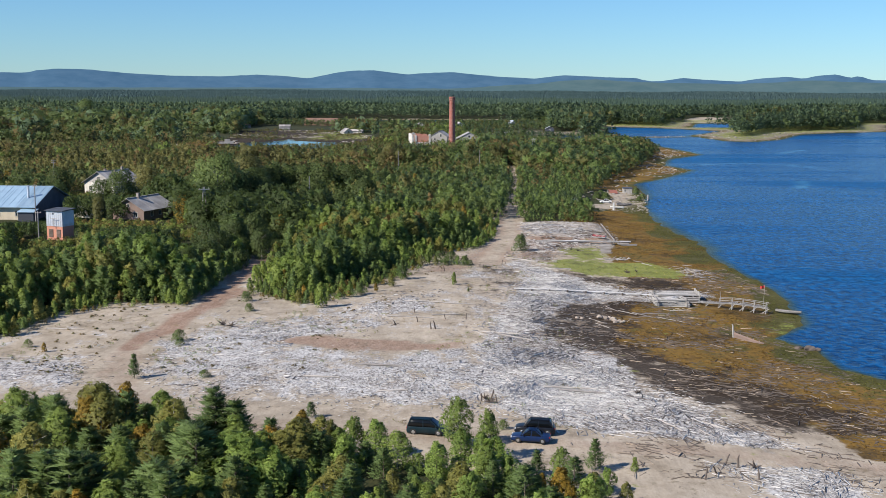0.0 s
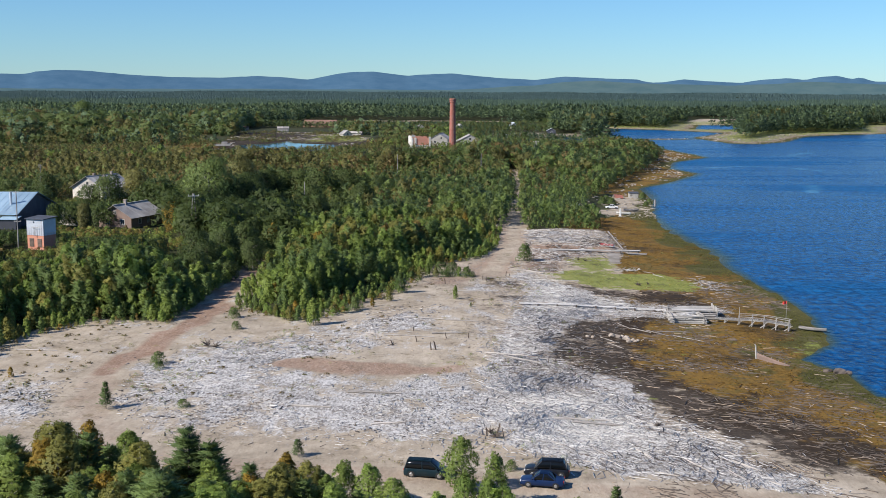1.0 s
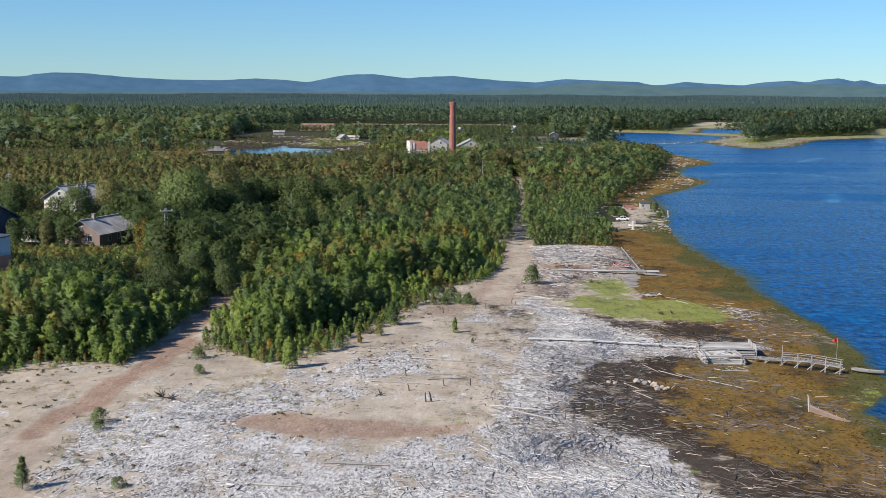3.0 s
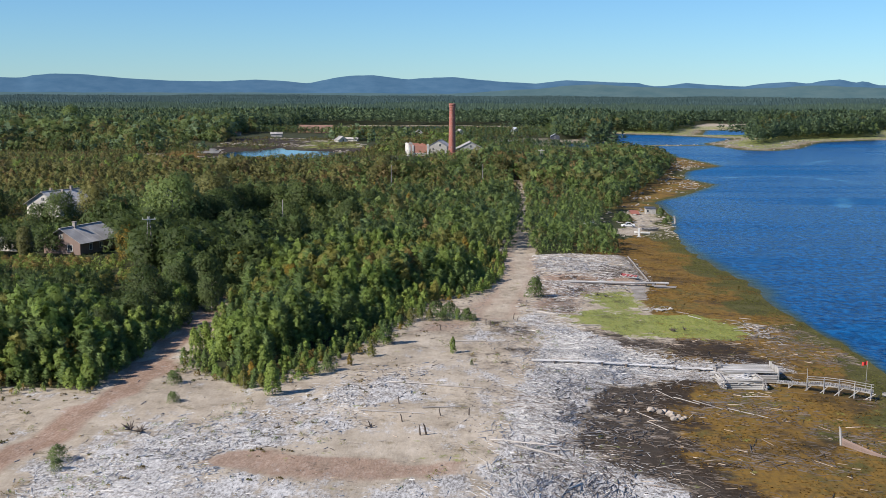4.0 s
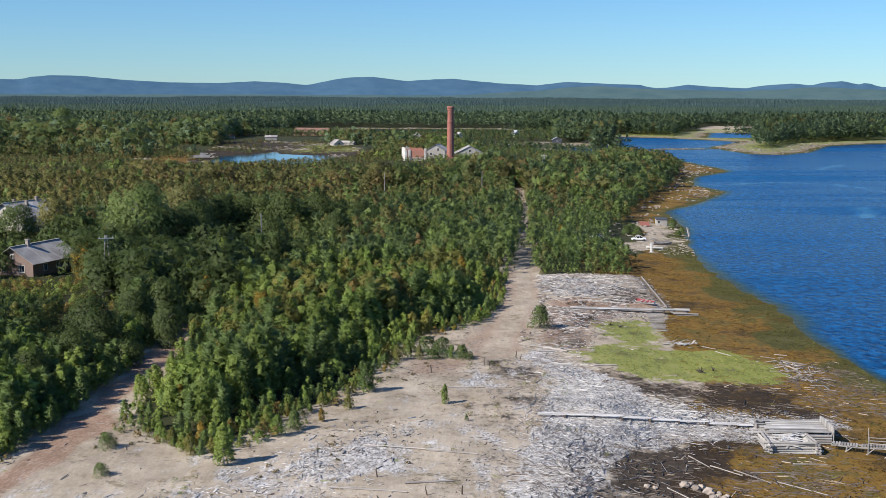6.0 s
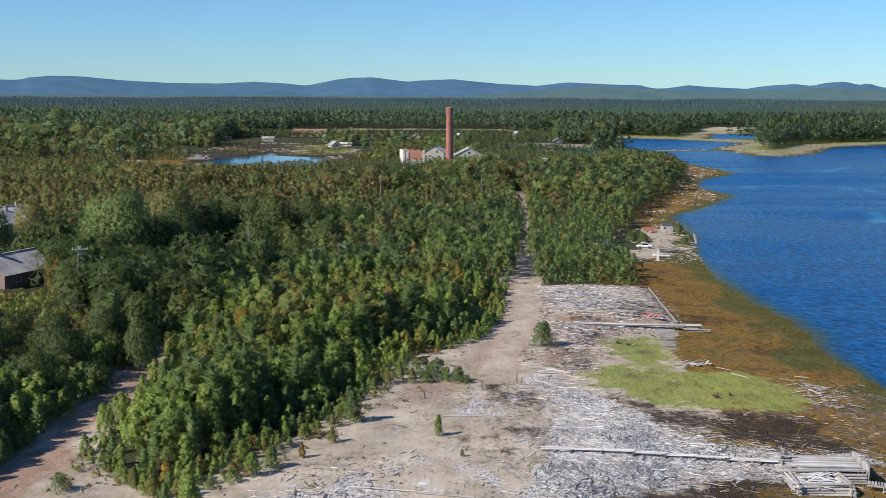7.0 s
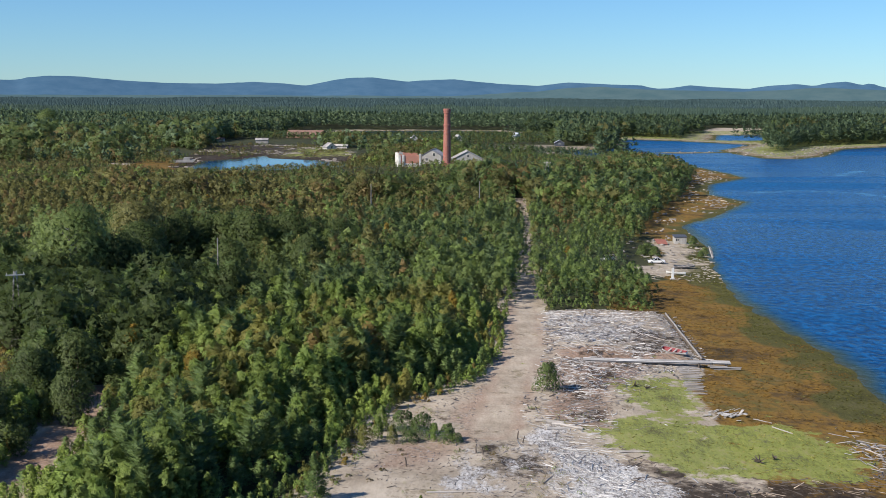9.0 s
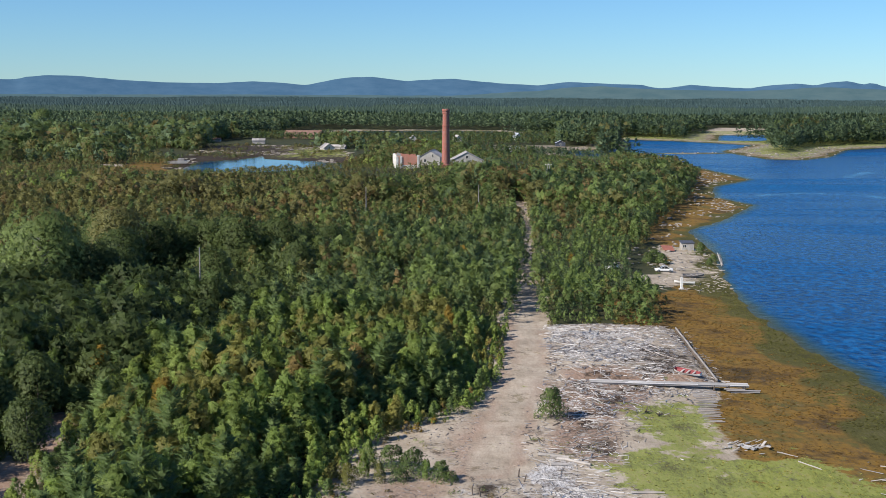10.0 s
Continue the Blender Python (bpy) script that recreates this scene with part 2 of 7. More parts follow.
def make_ground():
    """One skin for the whole ground: each zone's share is laid on the sheet as a plan, and its edge is frayed by noise."""
    n = Nodes("ground")
    one = n.add("ShaderNodeVertexColor", layer_name="zone_a")
    two = n.add("ShaderNodeVertexColor", layer_name="zone_b")
    a, b = n.add("ShaderNodeSeparateColor"), n.add("ShaderNodeSeparateColor")
    n.link(one.outputs[0], a.inputs[0])
    n.link(two.outputs[0], b.inputs[0])
    fray = n.noise(0.45, 6, 0.68, (1.2, 0.6, 1))
    mid = n.noise(0.16, 4, 0.6)
    fine = n.noise(3.0, 3, 0.7, (1.3, 0.5, 1))
    streaks = n.noise(1.5, 5, 0.72, (0.35, 1.5, 1))
    wide = n.noise(0.035, 3, 0.6)

    def share(value, hard=0.16, by=0.55):
        """The plan's share, frayed."""
        moved = n.math("ADD", value, n.math("MULTIPLY", n.math("SUBTRACT", fray, 0.5), by))
        return n.span(moved, 0.5 - hard, 0.5 + hard)

    forest = n.ramp(n.math("ADD", n.math("MULTIPLY", fine, 0.5), n.math("MULTIPLY", mid, 0.5)),
                    (0.35, (0.024, 0.032, 0.014)), (0.52, (0.046, 0.050, 0.022)), (0.7, (0.080, 0.074, 0.036)))
    sand = n.ramp(n.math("ADD", n.math("MULTIPLY", n.noise(0.22, 5, 0.6), 0.75), n.math("MULTIPLY", fine, 0.25)),
                  (0.28, (0.225, 0.182, 0.134)), (0.44, (0.358, 0.300, 0.230)), (0.56, (0.440, 0.374, 0.294)), (0.68, (0.51, 0.44, 0.355)))
    scrub = n.span(n.math("MULTIPLY", n.noise(0.5, 5, 0.7), n.math("ADD", mid, 0.4)), 0.52, 0.66, 0, 0.65)
    sand = n.mix(scrub, sand, (0.155, 0.125, 0.062))
    tangle = n.noise(2.6, 3, 0.72, (1.3, 0.5, 1))
    chips = n.ramp(n.math("ADD", n.math("MULTIPLY", tangle, 0.68), n.math("MULTIPLY", n.noise(0.3, 4, 0.6), 0.32)),
                   (0.36, (0.13, 0.118, 0.11)), (0.44, (0.28, 0.265, 0.255)), (0.51, (0.45, 0.436, 0.422)), (0.60, (0.62, 0.60, 0.585)))
    weed = n.ramp(n.math("ADD", n.math("MULTIPLY", n.noise(0.07, 4, 0.6), 0.6), n.math("MULTIPLY", n.noise(0.5, 4, 0.65), 0.4)),
                  (0.36, (0.056, 0.040, 0.020)), (0.44, (0.130, 0.080, 0.026)), (0.51, (0.222, 0.128, 0.027)), (0.56, (0.155, 0.102, 0.028)), (0.64, (0.098, 0.090, 0.026)))
    speck = n.span(n.noise(1.1, 3, 0.7, (1.5, 0.4, 1)), 0.47, 0.66, 0, 0.24)
    weed = n.mix(speck, weed, (0.028, 0.022, 0.014))
    green = n.ramp(n.math("ADD", n.math("MULTIPLY", n.noise(0.3, 5, 0.68, (1.2, 0.6, 1)), 0.62), n.math("MULTIPLY", fine, 0.38)),
                   (0.36, (0.095, 0.090, 0.036)), (0.44, (0.165, 0.185, 0.048)), (0.52, (0.235, 0.262, 0.060)), (0.60, (0.255, 0.250, 0.088)), (0.68, (0.30, 0.255, 0.14)))
    mud = n.ramp(n.math("ADD", n.math("MULTIPLY", streaks, 0.5), n.math("MULTIPLY", fine, 0.5)),
                 (0.36, (0.018, 0.013, 0.009)), (0.52, (0.036, 0.026, 0.019)), (0.68, (0.078, 0.058, 0.042)))
    red = n.ramp(n.math("ADD", n.math("MULTIPLY", fray, 0.5), n.math("MULTIPLY", fine, 0.5)),
                 (0.34, (0.205, 0.130, 0.090)), (0.5, (0.300, 0.204, 0.148)), (0.66, (0.42, 0.325, 0.262)))
    edge = n.ramp(n.math("ADD", n.math("MULTIPLY", mid, 0.5), n.math("MULTIPLY", fine, 0.5)),
                  (0.35, (0.045, 0.042, 0.014)), (0.52, (0.085, 0.080, 0.022)), (0.68, (0.13, 0.115, 0.045)))
    colour = n.mix(share(a.outputs[0]), forest, sand)
    colour = n.mix(share(b.outputs[1], 0.3, 0.6), colour, red)
    rough_edge = n.math("MULTIPLY", n.math("SUBTRACT", n.noise(0.24, 5, 0.64), 0.5), 2.0)
    colour = n.mix(n.span(n.math("ADD", a.outputs[2], n.math("MULTIPLY", rough_edge, 1.0)), 0.32, 0.68), colour, weed)
    colour = n.mix(share(b.outputs[2], 0.22, 0.7), colour, edge)
    colour = n.mix(n.span(n.math("ADD", b.outputs[0], n.math("MULTIPLY", rough_edge, 1.2)), 0.28, 0.68, 0, 0.94), colour, mud)
    ragged = n.math("ADD", one.outputs[1], n.math("MULTIPLY", n.math("SUBTRACT", n.noise(0.19, 8, 0.76, (1.2, 0.7, 1)), 0.5), 3.0))
    colour = n.mix(n.math("MULTIPLY", n.span(ragged, 0.30, 0.70, 0, 0.96), n.span(one.outputs[1], 0.0, 0.05)), colour, chips)
    colour = n.mix(n.span(n.math("ADD", two.outputs[1], n.math("MULTIPLY", n.math("SUBTRACT", n.noise(0.36, 5, 0.66), 0.5), 2.6)), 0.34, 0.66, 0, 0.95), colour, green)
    litter = n.span(n.math("ADD", n.noise(1.6, 4, 0.8, (0.8, 1.0, 1)), n.math("MULTIPLY", n.math("SUBTRACT", mid, 0.5), 0.5)), 0.60, 0.68, 0, 0.55)
    colour = n.mix(n.math("MULTIPLY", litter, share(a.outputs[0], 0.3)), colour, (0.10, 0.085, 0.07))
    tone = n.ramp(wide, (0.3, (0.9, 0.9, 0.9)), (0.7, (1.07, 1.06, 1.05)))
    colour = n.mix(1.0, colour, tone, "MULTIPLY")
    colour = n.mix(1.0, colour, n.ramp(n.noise(1.0, 3, 0.7, (1.5, 0.36, 1)), (0.34, (0.90, 0.90, 0.905)), (0.5, (1.0, 1.0, 1.0)), (0.66, (1.09, 1.085, 1.08))), "MULTIPLY")
    n.relief(n.math("ADD", fine, tangle), 0.5, 0.05)
    return n.set(colour, 0.95, 0.0, Specular_IOR_Level=0.15)


# ---------------------------------------------------------------- the plan of the land
SEA = [(90, -400), (88, 60), (80, 110), (68, 140), (57.5, 162), (52.7, 169), (53, 180), (48.9, 189), (57, 200), (59, 219), (59.5, 241),
       (57.3, 262), (55.7, 282), (57.8, 306), (54.5, 334), (53.4, 363), (54.5, 390), (62.9, 452), (65, 505), (79, 530), (95, 567),
       (105, 594), (97, 628), (106, 684), (136, 738), (133, 778), (126, 830), (122, 870), (90, 925), (66, 965), (50, 1030)]
FAR_SHORE = [(85, 1058), (110, 1090), (120, 1150), (131, 1290), (175, 1257), (232, 1168), (205, 1105), (181, 1053), (184, 992), (190, 935),
             (212, 927), (244, 972), (289, 1084), (335, 1130), (400, 1170), (472, 1390), (650, 1450), (3400, 1750), (3400, -400)]
LAGOON = [(-172, 760), (-178, 810), (-186, 868), (-165, 900), (-160, 940), (-150, 900), (-112, 880), (-85, 850), (-88, 780), (-130, 765)]
INNER_BAY = [(-190, 1335), (-110, 1328), (-60, 1362), (-20, 1375), (40, 1420), (0, 1545), (-70, 1560), (-160, 1540), (-185, 1440)]
POND = [(222, 1270), (262, 1272), (320, 1400), (300, 1440), (255, 1432)]
FAR_LAKE = [(700, 3250), (816, 3336), (1010, 3900), (856, 3996), (760, 3600)]
MUDBANK = [(116, 1006), (138, 1024), (176, 1030), (180, 1014), (146, 1002)]
WATERS = [SEA + FAR_SHORE, LAGOON, INNER_BAY, POND, FAR_LAKE]
CLEARING = [(-110, 118), (-110, 166), (-73, 170), (-69, 190), (-65, 198), (-53.0, 199), (-50.9, 210), (-51.0, 240), (-53.4, 272), (-50.4, 274), (-47.0, 252), (-45.8, 240), (-45.0, 214),
            (-31, 200.6), (-25, 215), (-17.4, 228.7), (-15, 247), (-13.6, 262), (-10.2, 269), (-3.8, 277.5), (-0.1, 284), (2.1, 292), (3.0, 308), (4.2, 335), (6.2, 357), (7.3, 385),
            (9.1, 420), (10.5, 453), (10.0, 488), (8.0, 525), (6.5, 560), (13.5, 558), (14.0, 528), (13.0, 488), (12.6, 453), (11.8, 420), (10.4, 385), (10.4, 357), (10.8, 334), (16, 334.5), (20, 337), (33, 337.5), (60, 337), (60, 92), (16, 92), (12, 106), (4, 114), (-14, 119), (-40, 121)]
CHIPS = [
    [(-80, 141), (-78, 157), (-55, 158), (-46, 164), (-42, 180), (-25, 195), (-17, 213), (-9, 216), (-9, 200), (-16, 189), (-25, 179), (-24, 166),
     (-16, 161), (-2, 167), (1, 150), (8, 135), (-9, 136.5), (-31, 141), (-50, 144)],
    [(8, 133), (24, 127), (30, 108), (38, 108), (36, 118), (22, 150), (13.5, 172), (9.5, 186), (10.5, 200), (15, 213), (30, 218), (42, 220), (42.5, 223.5), (35, 224.5), (28, 226.5), (20.5, 232), (14.5, 242),
     (12, 256), (11, 263), (8.8, 264), (9.2, 250), (8.8, 235), (6.4, 214), (3.4, 192), (2, 166), (0, 150)],
    [(9.5, 335), (32.4, 336), (32.4, 300), (17, 286), (14, 262), (8, 262), (10.5, 290), (9.5, 320)],
    [(-1.2, 187), (2.6, 190), (4.8, 209), (7.4, 225), (8.8, 245), (6, 252), (-1, 252), (-2.2, 230), (0.3, 214), (-1, 200)],
    [(13, 310), (24, 310), (28, 325), (30, 336), (13, 335)],
]
DARK_MUD = [(12, 207), (10.5, 184), (15, 170), (23, 152), (34, 132), (50, 132), (42, 150), (30, 165), (24, 180), (25, 196), (28, 209), (39, 218), (44, 228), (41, 241), (26, 241), (17, 246), (21, 236), (30, 229.5), (38, 226)]
GRASS = [[(13.2, 259), (19, 264.5), (28, 265.5), (37.7, 265.5), (45.5, 258.6), (45, 250), (41, 244.2), (29, 242.6), (23, 242.4), (17.6, 249)],
         [(18.6, 280), (19.3, 288), (29.8, 288.5), (29.5, 268), (23.2, 266.5), (21.5, 273)], [(50, 193), (57, 200), (52, 203), (46, 196)]]
ROADS = [[(9.5, 560), (11, 528), (11, 488), (11.2, 453), (10, 420), (8.5, 385), (8, 357), (7.4, 330), (7.0, 308), (5.0, 290), (2.6, 274), (1.0, 256)],
         [(-52.2, 272), (-49.4, 252), (-48.7, 238), (-48.3, 210), (-48.6, 194), (-50.0, 180), (-51.6, 166)],
         [(-26, 173), (-20, 171), (-13, 171)], [(-7, 171), (-3, 172)]]
BROWN_LITTER = [([(8, 262), (16, 258), (18, 280), (27, 296), (33, 297), (33, 304), (12, 304), (9, 285)], 0.75), ([(2, 190), (7, 192), (8, 214), (7, 245), (1, 248), (-1, 232), (2, 212)], 0.25),
                ([(15, 262), (28, 266), (40, 267), (44, 272), (30, 274), (18, 270)], 0.3), ([(-14, 240), (-2, 243), (0, 254), (-12, 252)], 0.6), ([(-6, 262), (0, 258), (3, 280), (0, 284)], 0.6)]
TRACK = [(-51.6, 166), (-50, 152), (-46, 143), (-36, 129), (-15, 126), (0, 123.5), (20, 122), (39, 120), (60, 108)]
OPEN_SHORE = [(-188, 790), (-204, 900), (-222, 1050), (-160, 1066), (-112, 1000), (-88, 900), (-86, 800), (-150, 770)]
SAND_NECK = [(238, 1442), (322, 1440), (352, 1640), (296, 1668), (262, 1560)]
VILLAGE = [(-40, 1000), (45, 985), (95, 1062), (60, 1110), (-30, 1090)]


def inside(x, y, poly):
    """Which points lie in a polygon."""
    hit = np.zeros(np.shape(x), bool)
    for (x0, y0), (x1, y1) in zip(poly, poly[1:] + poly[:1]):
        if y0 != y1:
            hit ^= ((y0 > y) != (y1 > y)) & (x < (x1 - x0) * (y - y0) / (y1 - y0) + x0)
    return hit


def away(x, y, line, closed=False):
    """Distance from a line of points."""
    best = np.full(np.shape(x), 1e9)
    for (x0, y0), (x1, y1) in zip(line, (line[1:] + line[:1]) if closed else line[1:]):
        dx, dy = x1 - x0, y1 - y0
        t = np.clip(((x - x0) * dx + (y - y0) * dy) / (dx * dx + dy * dy), 0, 1)
        best = np.minimum(best, (x - x0 - t * dx) ** 2 + (y - y0 - t * dy) ** 2)
    return np.sqrt(best)


def signed(x, y, poly):
    """Distance from a polygon's edge, positive inside."""
    return np.where(inside(x, y, poly), 1, -1) * away(x, y, poly, True)


def ease(v, low, high):
    t = np.clip((v - low) / (high - low), 0, 1)
    return t * t * (3 - 2 * t)


def grain(x, y, size, seed=0):
    """Smooth value noise from 0 to 1."""
    u, v = np.asarray(x, float) / size, np.asarray(y, float) / size
    i, j = np.floor(u), np.floor(v)

    def corner(a, b):
        s = np.sin(a * 127.1 + b * 311.7 + seed * 74.7) * 43758.5453
        return s - np.floor(s)

    fu, fv = ease(u - i, 0, 1), ease(v - j, 0, 1)
    return (corner(i, j) * (1 - fu) + corner(i + 1, j) * fu) * (1 - fv) + (corner(i, j + 1) * (1 - fu) + corner(i + 1, j + 1) * fu) * fv


def shore(x, y):
    """Distance inland from the nearest water's edge; negative in the water. The edge is a little ragged."""
    x, y = np.asarray(x, float), np.asarray(y, float)
    d = np.full(x.shape, 1e9)
    for water in WATERS:
        d = np.minimum(d, -signed(x, y, water))
    d = np.maximum(d, signed(x, y, MUDBANK))
    return d + (grain(x, y, 6, 3) - 0.5) * 1.6 + (grain(x, y, 2.2, 4) - 0.5) * 0.7


def height(x, y, d=None):
    x, y = np.asarray(x, float), np.asarray(y, float)
    d = shore(x, y) if d is None else d
    h = np.where(d < 0, np.maximum(d * 0.09, -4), 1.0 * ease(d, 0, 26) + 0.9 * ease(d, 20, 55) + 0.4 * ease(d, 50, 90) + 0.012 * np.minimum(d, 4))
    inland = ease(d, 8, 60)
    h = h + inland * 2.5 * ease(-x, 42, 100) * ease(y, 150, 260) * (1 - 0.85 * ease(y, 440, 640))
    h = h + inland * 4.3 * np.exp(-(((x + 25) / 95) ** 2) - ((y - 720) / 180) ** 2)
    h = h + inland * (21 * ease(y, 1500, 5200) + 3.5 * (grain(x, y, 420, 8) - 0.3) * ease(y, 1500, 2500))
    h = h + 0.9 * ease(33.6 - x, 0, 0.9) * ease(x, 8, 20) * ease(y, 298.5, 300) * ease(340 - y, 0, 3) * (d > 0)
    bumps = (grain(x, y, 7, 1) - 0.5) * 0.30 + (grain(x, y, 2.6, 2) - 0.5) * 0.14
    return h + bumps * ease(d, 1, 14)


def ground_at(x, y):
    return float(height(np.array([x]), np.array([y]))[0])


def soft(x, y, poly, width=2.0):
    return ease(signed(x, y, poly), -width, width)


def zones(x, y, d):
    """How far each kind of ground holds, from 0 to 1."""
    wobble_x = x + (grain(x, y, 5, 11) - 0.5) * 3.0
    wobble_y = y + (grain(x, y, 5, 12) - 0.5) * 4.0
    wide_x = wobble_x + (grain(x, y, 15, 13) - 0.5) * 7
    wide_y = wobble_y + (grain(x, y, 15, 14) - 0.5) * 10
    clear = ease(signed(wobble_x, y, CLEARING), -3.4, -1.0)
    beach = np.where(y < 337, ease(x, 30, 34) * 1.0, ease(30 + 6 * ease(y, 500, 560) - d, -3, 3)) * (d < 200)
    beach = np.where((y < 108) & (x > 20), 1.0, beach)
    near_car = ease(away(x, y, [(40, 398), (47, 402), (55, 430), (54, 452)]), 9, 5)
    beach = np.where((y > 380) & (y < 465), np.maximum(near_car, ease(14 - d, -3, 3)), beach)
    sand = np.maximum(np.maximum(clear, near_car), ease(away(x, y, [(-215, 800), (-195, 790)]), 14, 8))
    for poly, most in ((OPEN_SHORE, 0.5), (VILLAGE, 0.5), (SAND_NECK, 0.7)):
        sand = np.maximum(sand, most * soft(x, y, poly, 10))
    mud_line = np.interp(y, [100, 132, 150, 178, 200, 215, 232, 240, 262, 285, 300, 337], [50, 40, 30, 22, 21, 24, 26, 29, 29, 30, 33.2, 33.2])
    weed = np.where(y < 337, ease(x - mud_line + (grain(x, y, 9, 5) - 0.5) * 6 * ease(300 - y, -5, 20), -1.5, 2.5), beach * (1 - near_car))
    weed = np.where(y > 880, 0.45 * ease(14 - d, -4, 4), weed)
    edge = ease(6.5 - d + (grain(x, y, 8, 6) - 0.5) * 11, -5, 6)
    chips = np.zeros_like(x)
    for poly, wide, most in zip(CHIPS, (9.0, 3.4, 5.0, 3.0, 4.0), (0.70, 1.0, 0.30, 0.42, 0.55)):
        chips = np.maximum(chips, most * ease(signed(wide_x, wide_y, poly), -wide, wide * 0.6))
    chips = np.maximum(chips, 0.22 * clear * ease(y, 128, 136) * ease(236 - y, 0, 12) * ease(4 - x, 0, 6))
    mud = soft(wobble_x, wobble_y, DARK_MUD, 7.0) * 0.92
    mud = np.maximum(mud, 0.8 * soft(wobble_x, wobble_y, [(24, 301), (32, 300), (32, 322), (27, 324), (22, 312)], 4))
    mud = np.maximum(mud, 0.42 * soft(wobble_x, wobble_y, BROWN_LITTER[0][0], 5))
    mud = np.maximum(mud, 0.36 * soft(wobble_x, wobble_y, CHIPS[3], 3))
    mud = np.maximum(mud, 0.8 * ease(away(x, y, [(8, 183), (11, 182)]), 4, 1))
    green = np.zeros_like(x)
    for poly, most in zip(GRASS, (0.95, 0.95, 0.55)):
        green = np.maximum(green, most * soft(wobble_x, wobble_y, poly, 4.2))
    green = np.maximum(green, (y > 880) * (x > 100) * 0.56 * ease(d, 8, 18) * ease(95 - d, -10, 20))
    sand = np.maximum(sand, (y > 880) * (y < 1500) * (x > 40) * 0.52 * ease(40 - d, 0, 10))
    sand = np.maximum(sand, (y > 1300) * (y < 1620) * (x < 60) * (x > -240) * 0.6 * ease(26 - d, 0, 8))
    red = np.zeros_like(x)
    for road, wide in zip(ROADS, (4.2, 2.6, 4.2, 3.0)):
        red = np.maximum(red, 0.85 * ease(away(wobble_x, y, road), wide + 0.7, wide - 1.0))
    wheel = np.minimum(np.abs(away(x, y, ROADS[0]) - 0.9), np.abs(away(x, y, ROADS[1]) - 0.8))
    red = np.maximum(red * 0.82, red * ease(0.65 - wheel, 0, 0.4))
    red = np.where(wobble_x > -3, red * (0.38 + 0.42 * ease(away(x, y, ROADS[0]), 0.8, 3.0)), red * 1.15) * np.where((y > 150) & (y < 190) & (wobble_x > -32), 0.85, 1.0)
    for poly, most in BROWN_LITTER:
        red = np.maximum(red, most * soft(wobble_x, wobble_y, poly, 3.0))
    flats = soft(x, y, OPEN_SHORE, 8)
    mud = np.maximum(mud, 0.85 * flats)
    green = np.maximum(green, 0.60 * flats * ease(x, -175, -125) * ease(y, 880, 930))
    sand = np.maximum(sand, ease(away(wobble_x, y, TRACK), 5, 3))
    red = np.maximum(red, 0.42 * ease(away(wobble_x, y, TRACK), 3.6, 2.0))
    chips = chips * (1 - 0.85 * ease(away(wobble_x, y, TRACK), 5.2, 3)) * (1 - red) * np.where(x > 0, 1, ease(y, 100, 140))
    return sand, weed, chips, mud, red, edge, green


def spaced(stops):
    """Grid lines: (from, to, first step, last step) stretches."""
    out = []
    for low, high, a, b in stops:
        v = low
        while v < high - 0.5 * a:
            out.append(v)
            v += a + (b - a) * (v - low) / (high - low)
    return np.array(out + [stops[-1][1]])


def sheet(name, xs, ys, zs, material):
    """A mesh over a grid."""
    nx, ny = len(xs), len(ys)
    gx, gy = np.meshgrid(xs, ys)
    mesh = bpy.data.meshes.new(name)
    mesh.vertices.add(nx * ny)
    mesh.vertices.foreach_set("co", np.stack([gx.ravel(), gy.ravel(), zs.ravel()], 1).astype(np.float32).ravel())
    k = (np.arange(ny - 1)[:, None] * nx + np.arange(nx - 1)[None]).ravel()
    quads = np.stack([k, k + 1, k + 1 + nx, k + nx], 1)
    mesh.loops.add(quads.size)
    mesh.loops.foreach_set("vertex_index", quads.ravel().astype(np.int32))
    mesh.polygons.add(len(quads))
    mesh.polygons.foreach_set("loop_start", (np.arange(len(quads)) * 4).astype(np.int32))
    mesh.update(calc_edges=True)
    mesh.polygons.foreach_set("use_smooth", np.ones(len(quads), bool))
    mesh.materials.append(material)
    return new(name, mesh)


def build_ground():
    xs = np.concatenate([-spaced([(112, 260, 2, 8), (260, 900, 10, 60), (900, 3400, 70, 180)])[::-1],
                         spaced([(-110.5, 64, 1.6, 1.6), (65, 150, 2, 3), (152, 420, 6, 10), (430, 3400, 20, 200)])])
    ys = spaced([(-300, 60, 40, 8), (62, 102, 2, 2), (104, 345, 1.8, 1.8), (346, 480, 2, 2), (482, 900, 3, 5), (905, 1700, 7, 16), (1715, 5000, 30, 110)])
    gx, gy = np.meshgrid(xs, ys)
    d = shore(gx, gy)
    ob = sheet("ground", xs, ys, height(gx, gy, d), make_ground())
    sand, weed, chips, mud, red, edge, green = zones(gx, gy, d)
    for layer, four in (("zone_a", (sand, sand, weed, chips)), ("zone_b", (mud, red, edge, green))):
        data = ob.data.color_attributes.new(layer, "FLOAT_COLOR", "POINT")
        data.data.foreach_set("color", np.stack([c.ravel() for c in four], 1).astype(np.float32).ravel())
    return tagged(ob, "sandy shore ground with wood chips, seaweed and grass", "ground", kind="structure")


build_ground()


# lanes on sea and lagoon where a wind sheen is painted in paler blue
SHEEN_LANES = [([(118, 640), (142, 655), (166, 640), (176, 600)], 7), ([(131, 488), (138, 505), (140, 522)], 7), ([(150, 420), (196, 455)], 5), ([(190, 760), (215, 800)], 9), ([(-172, 790), (-170, 850), (-150, 880)], 16)]


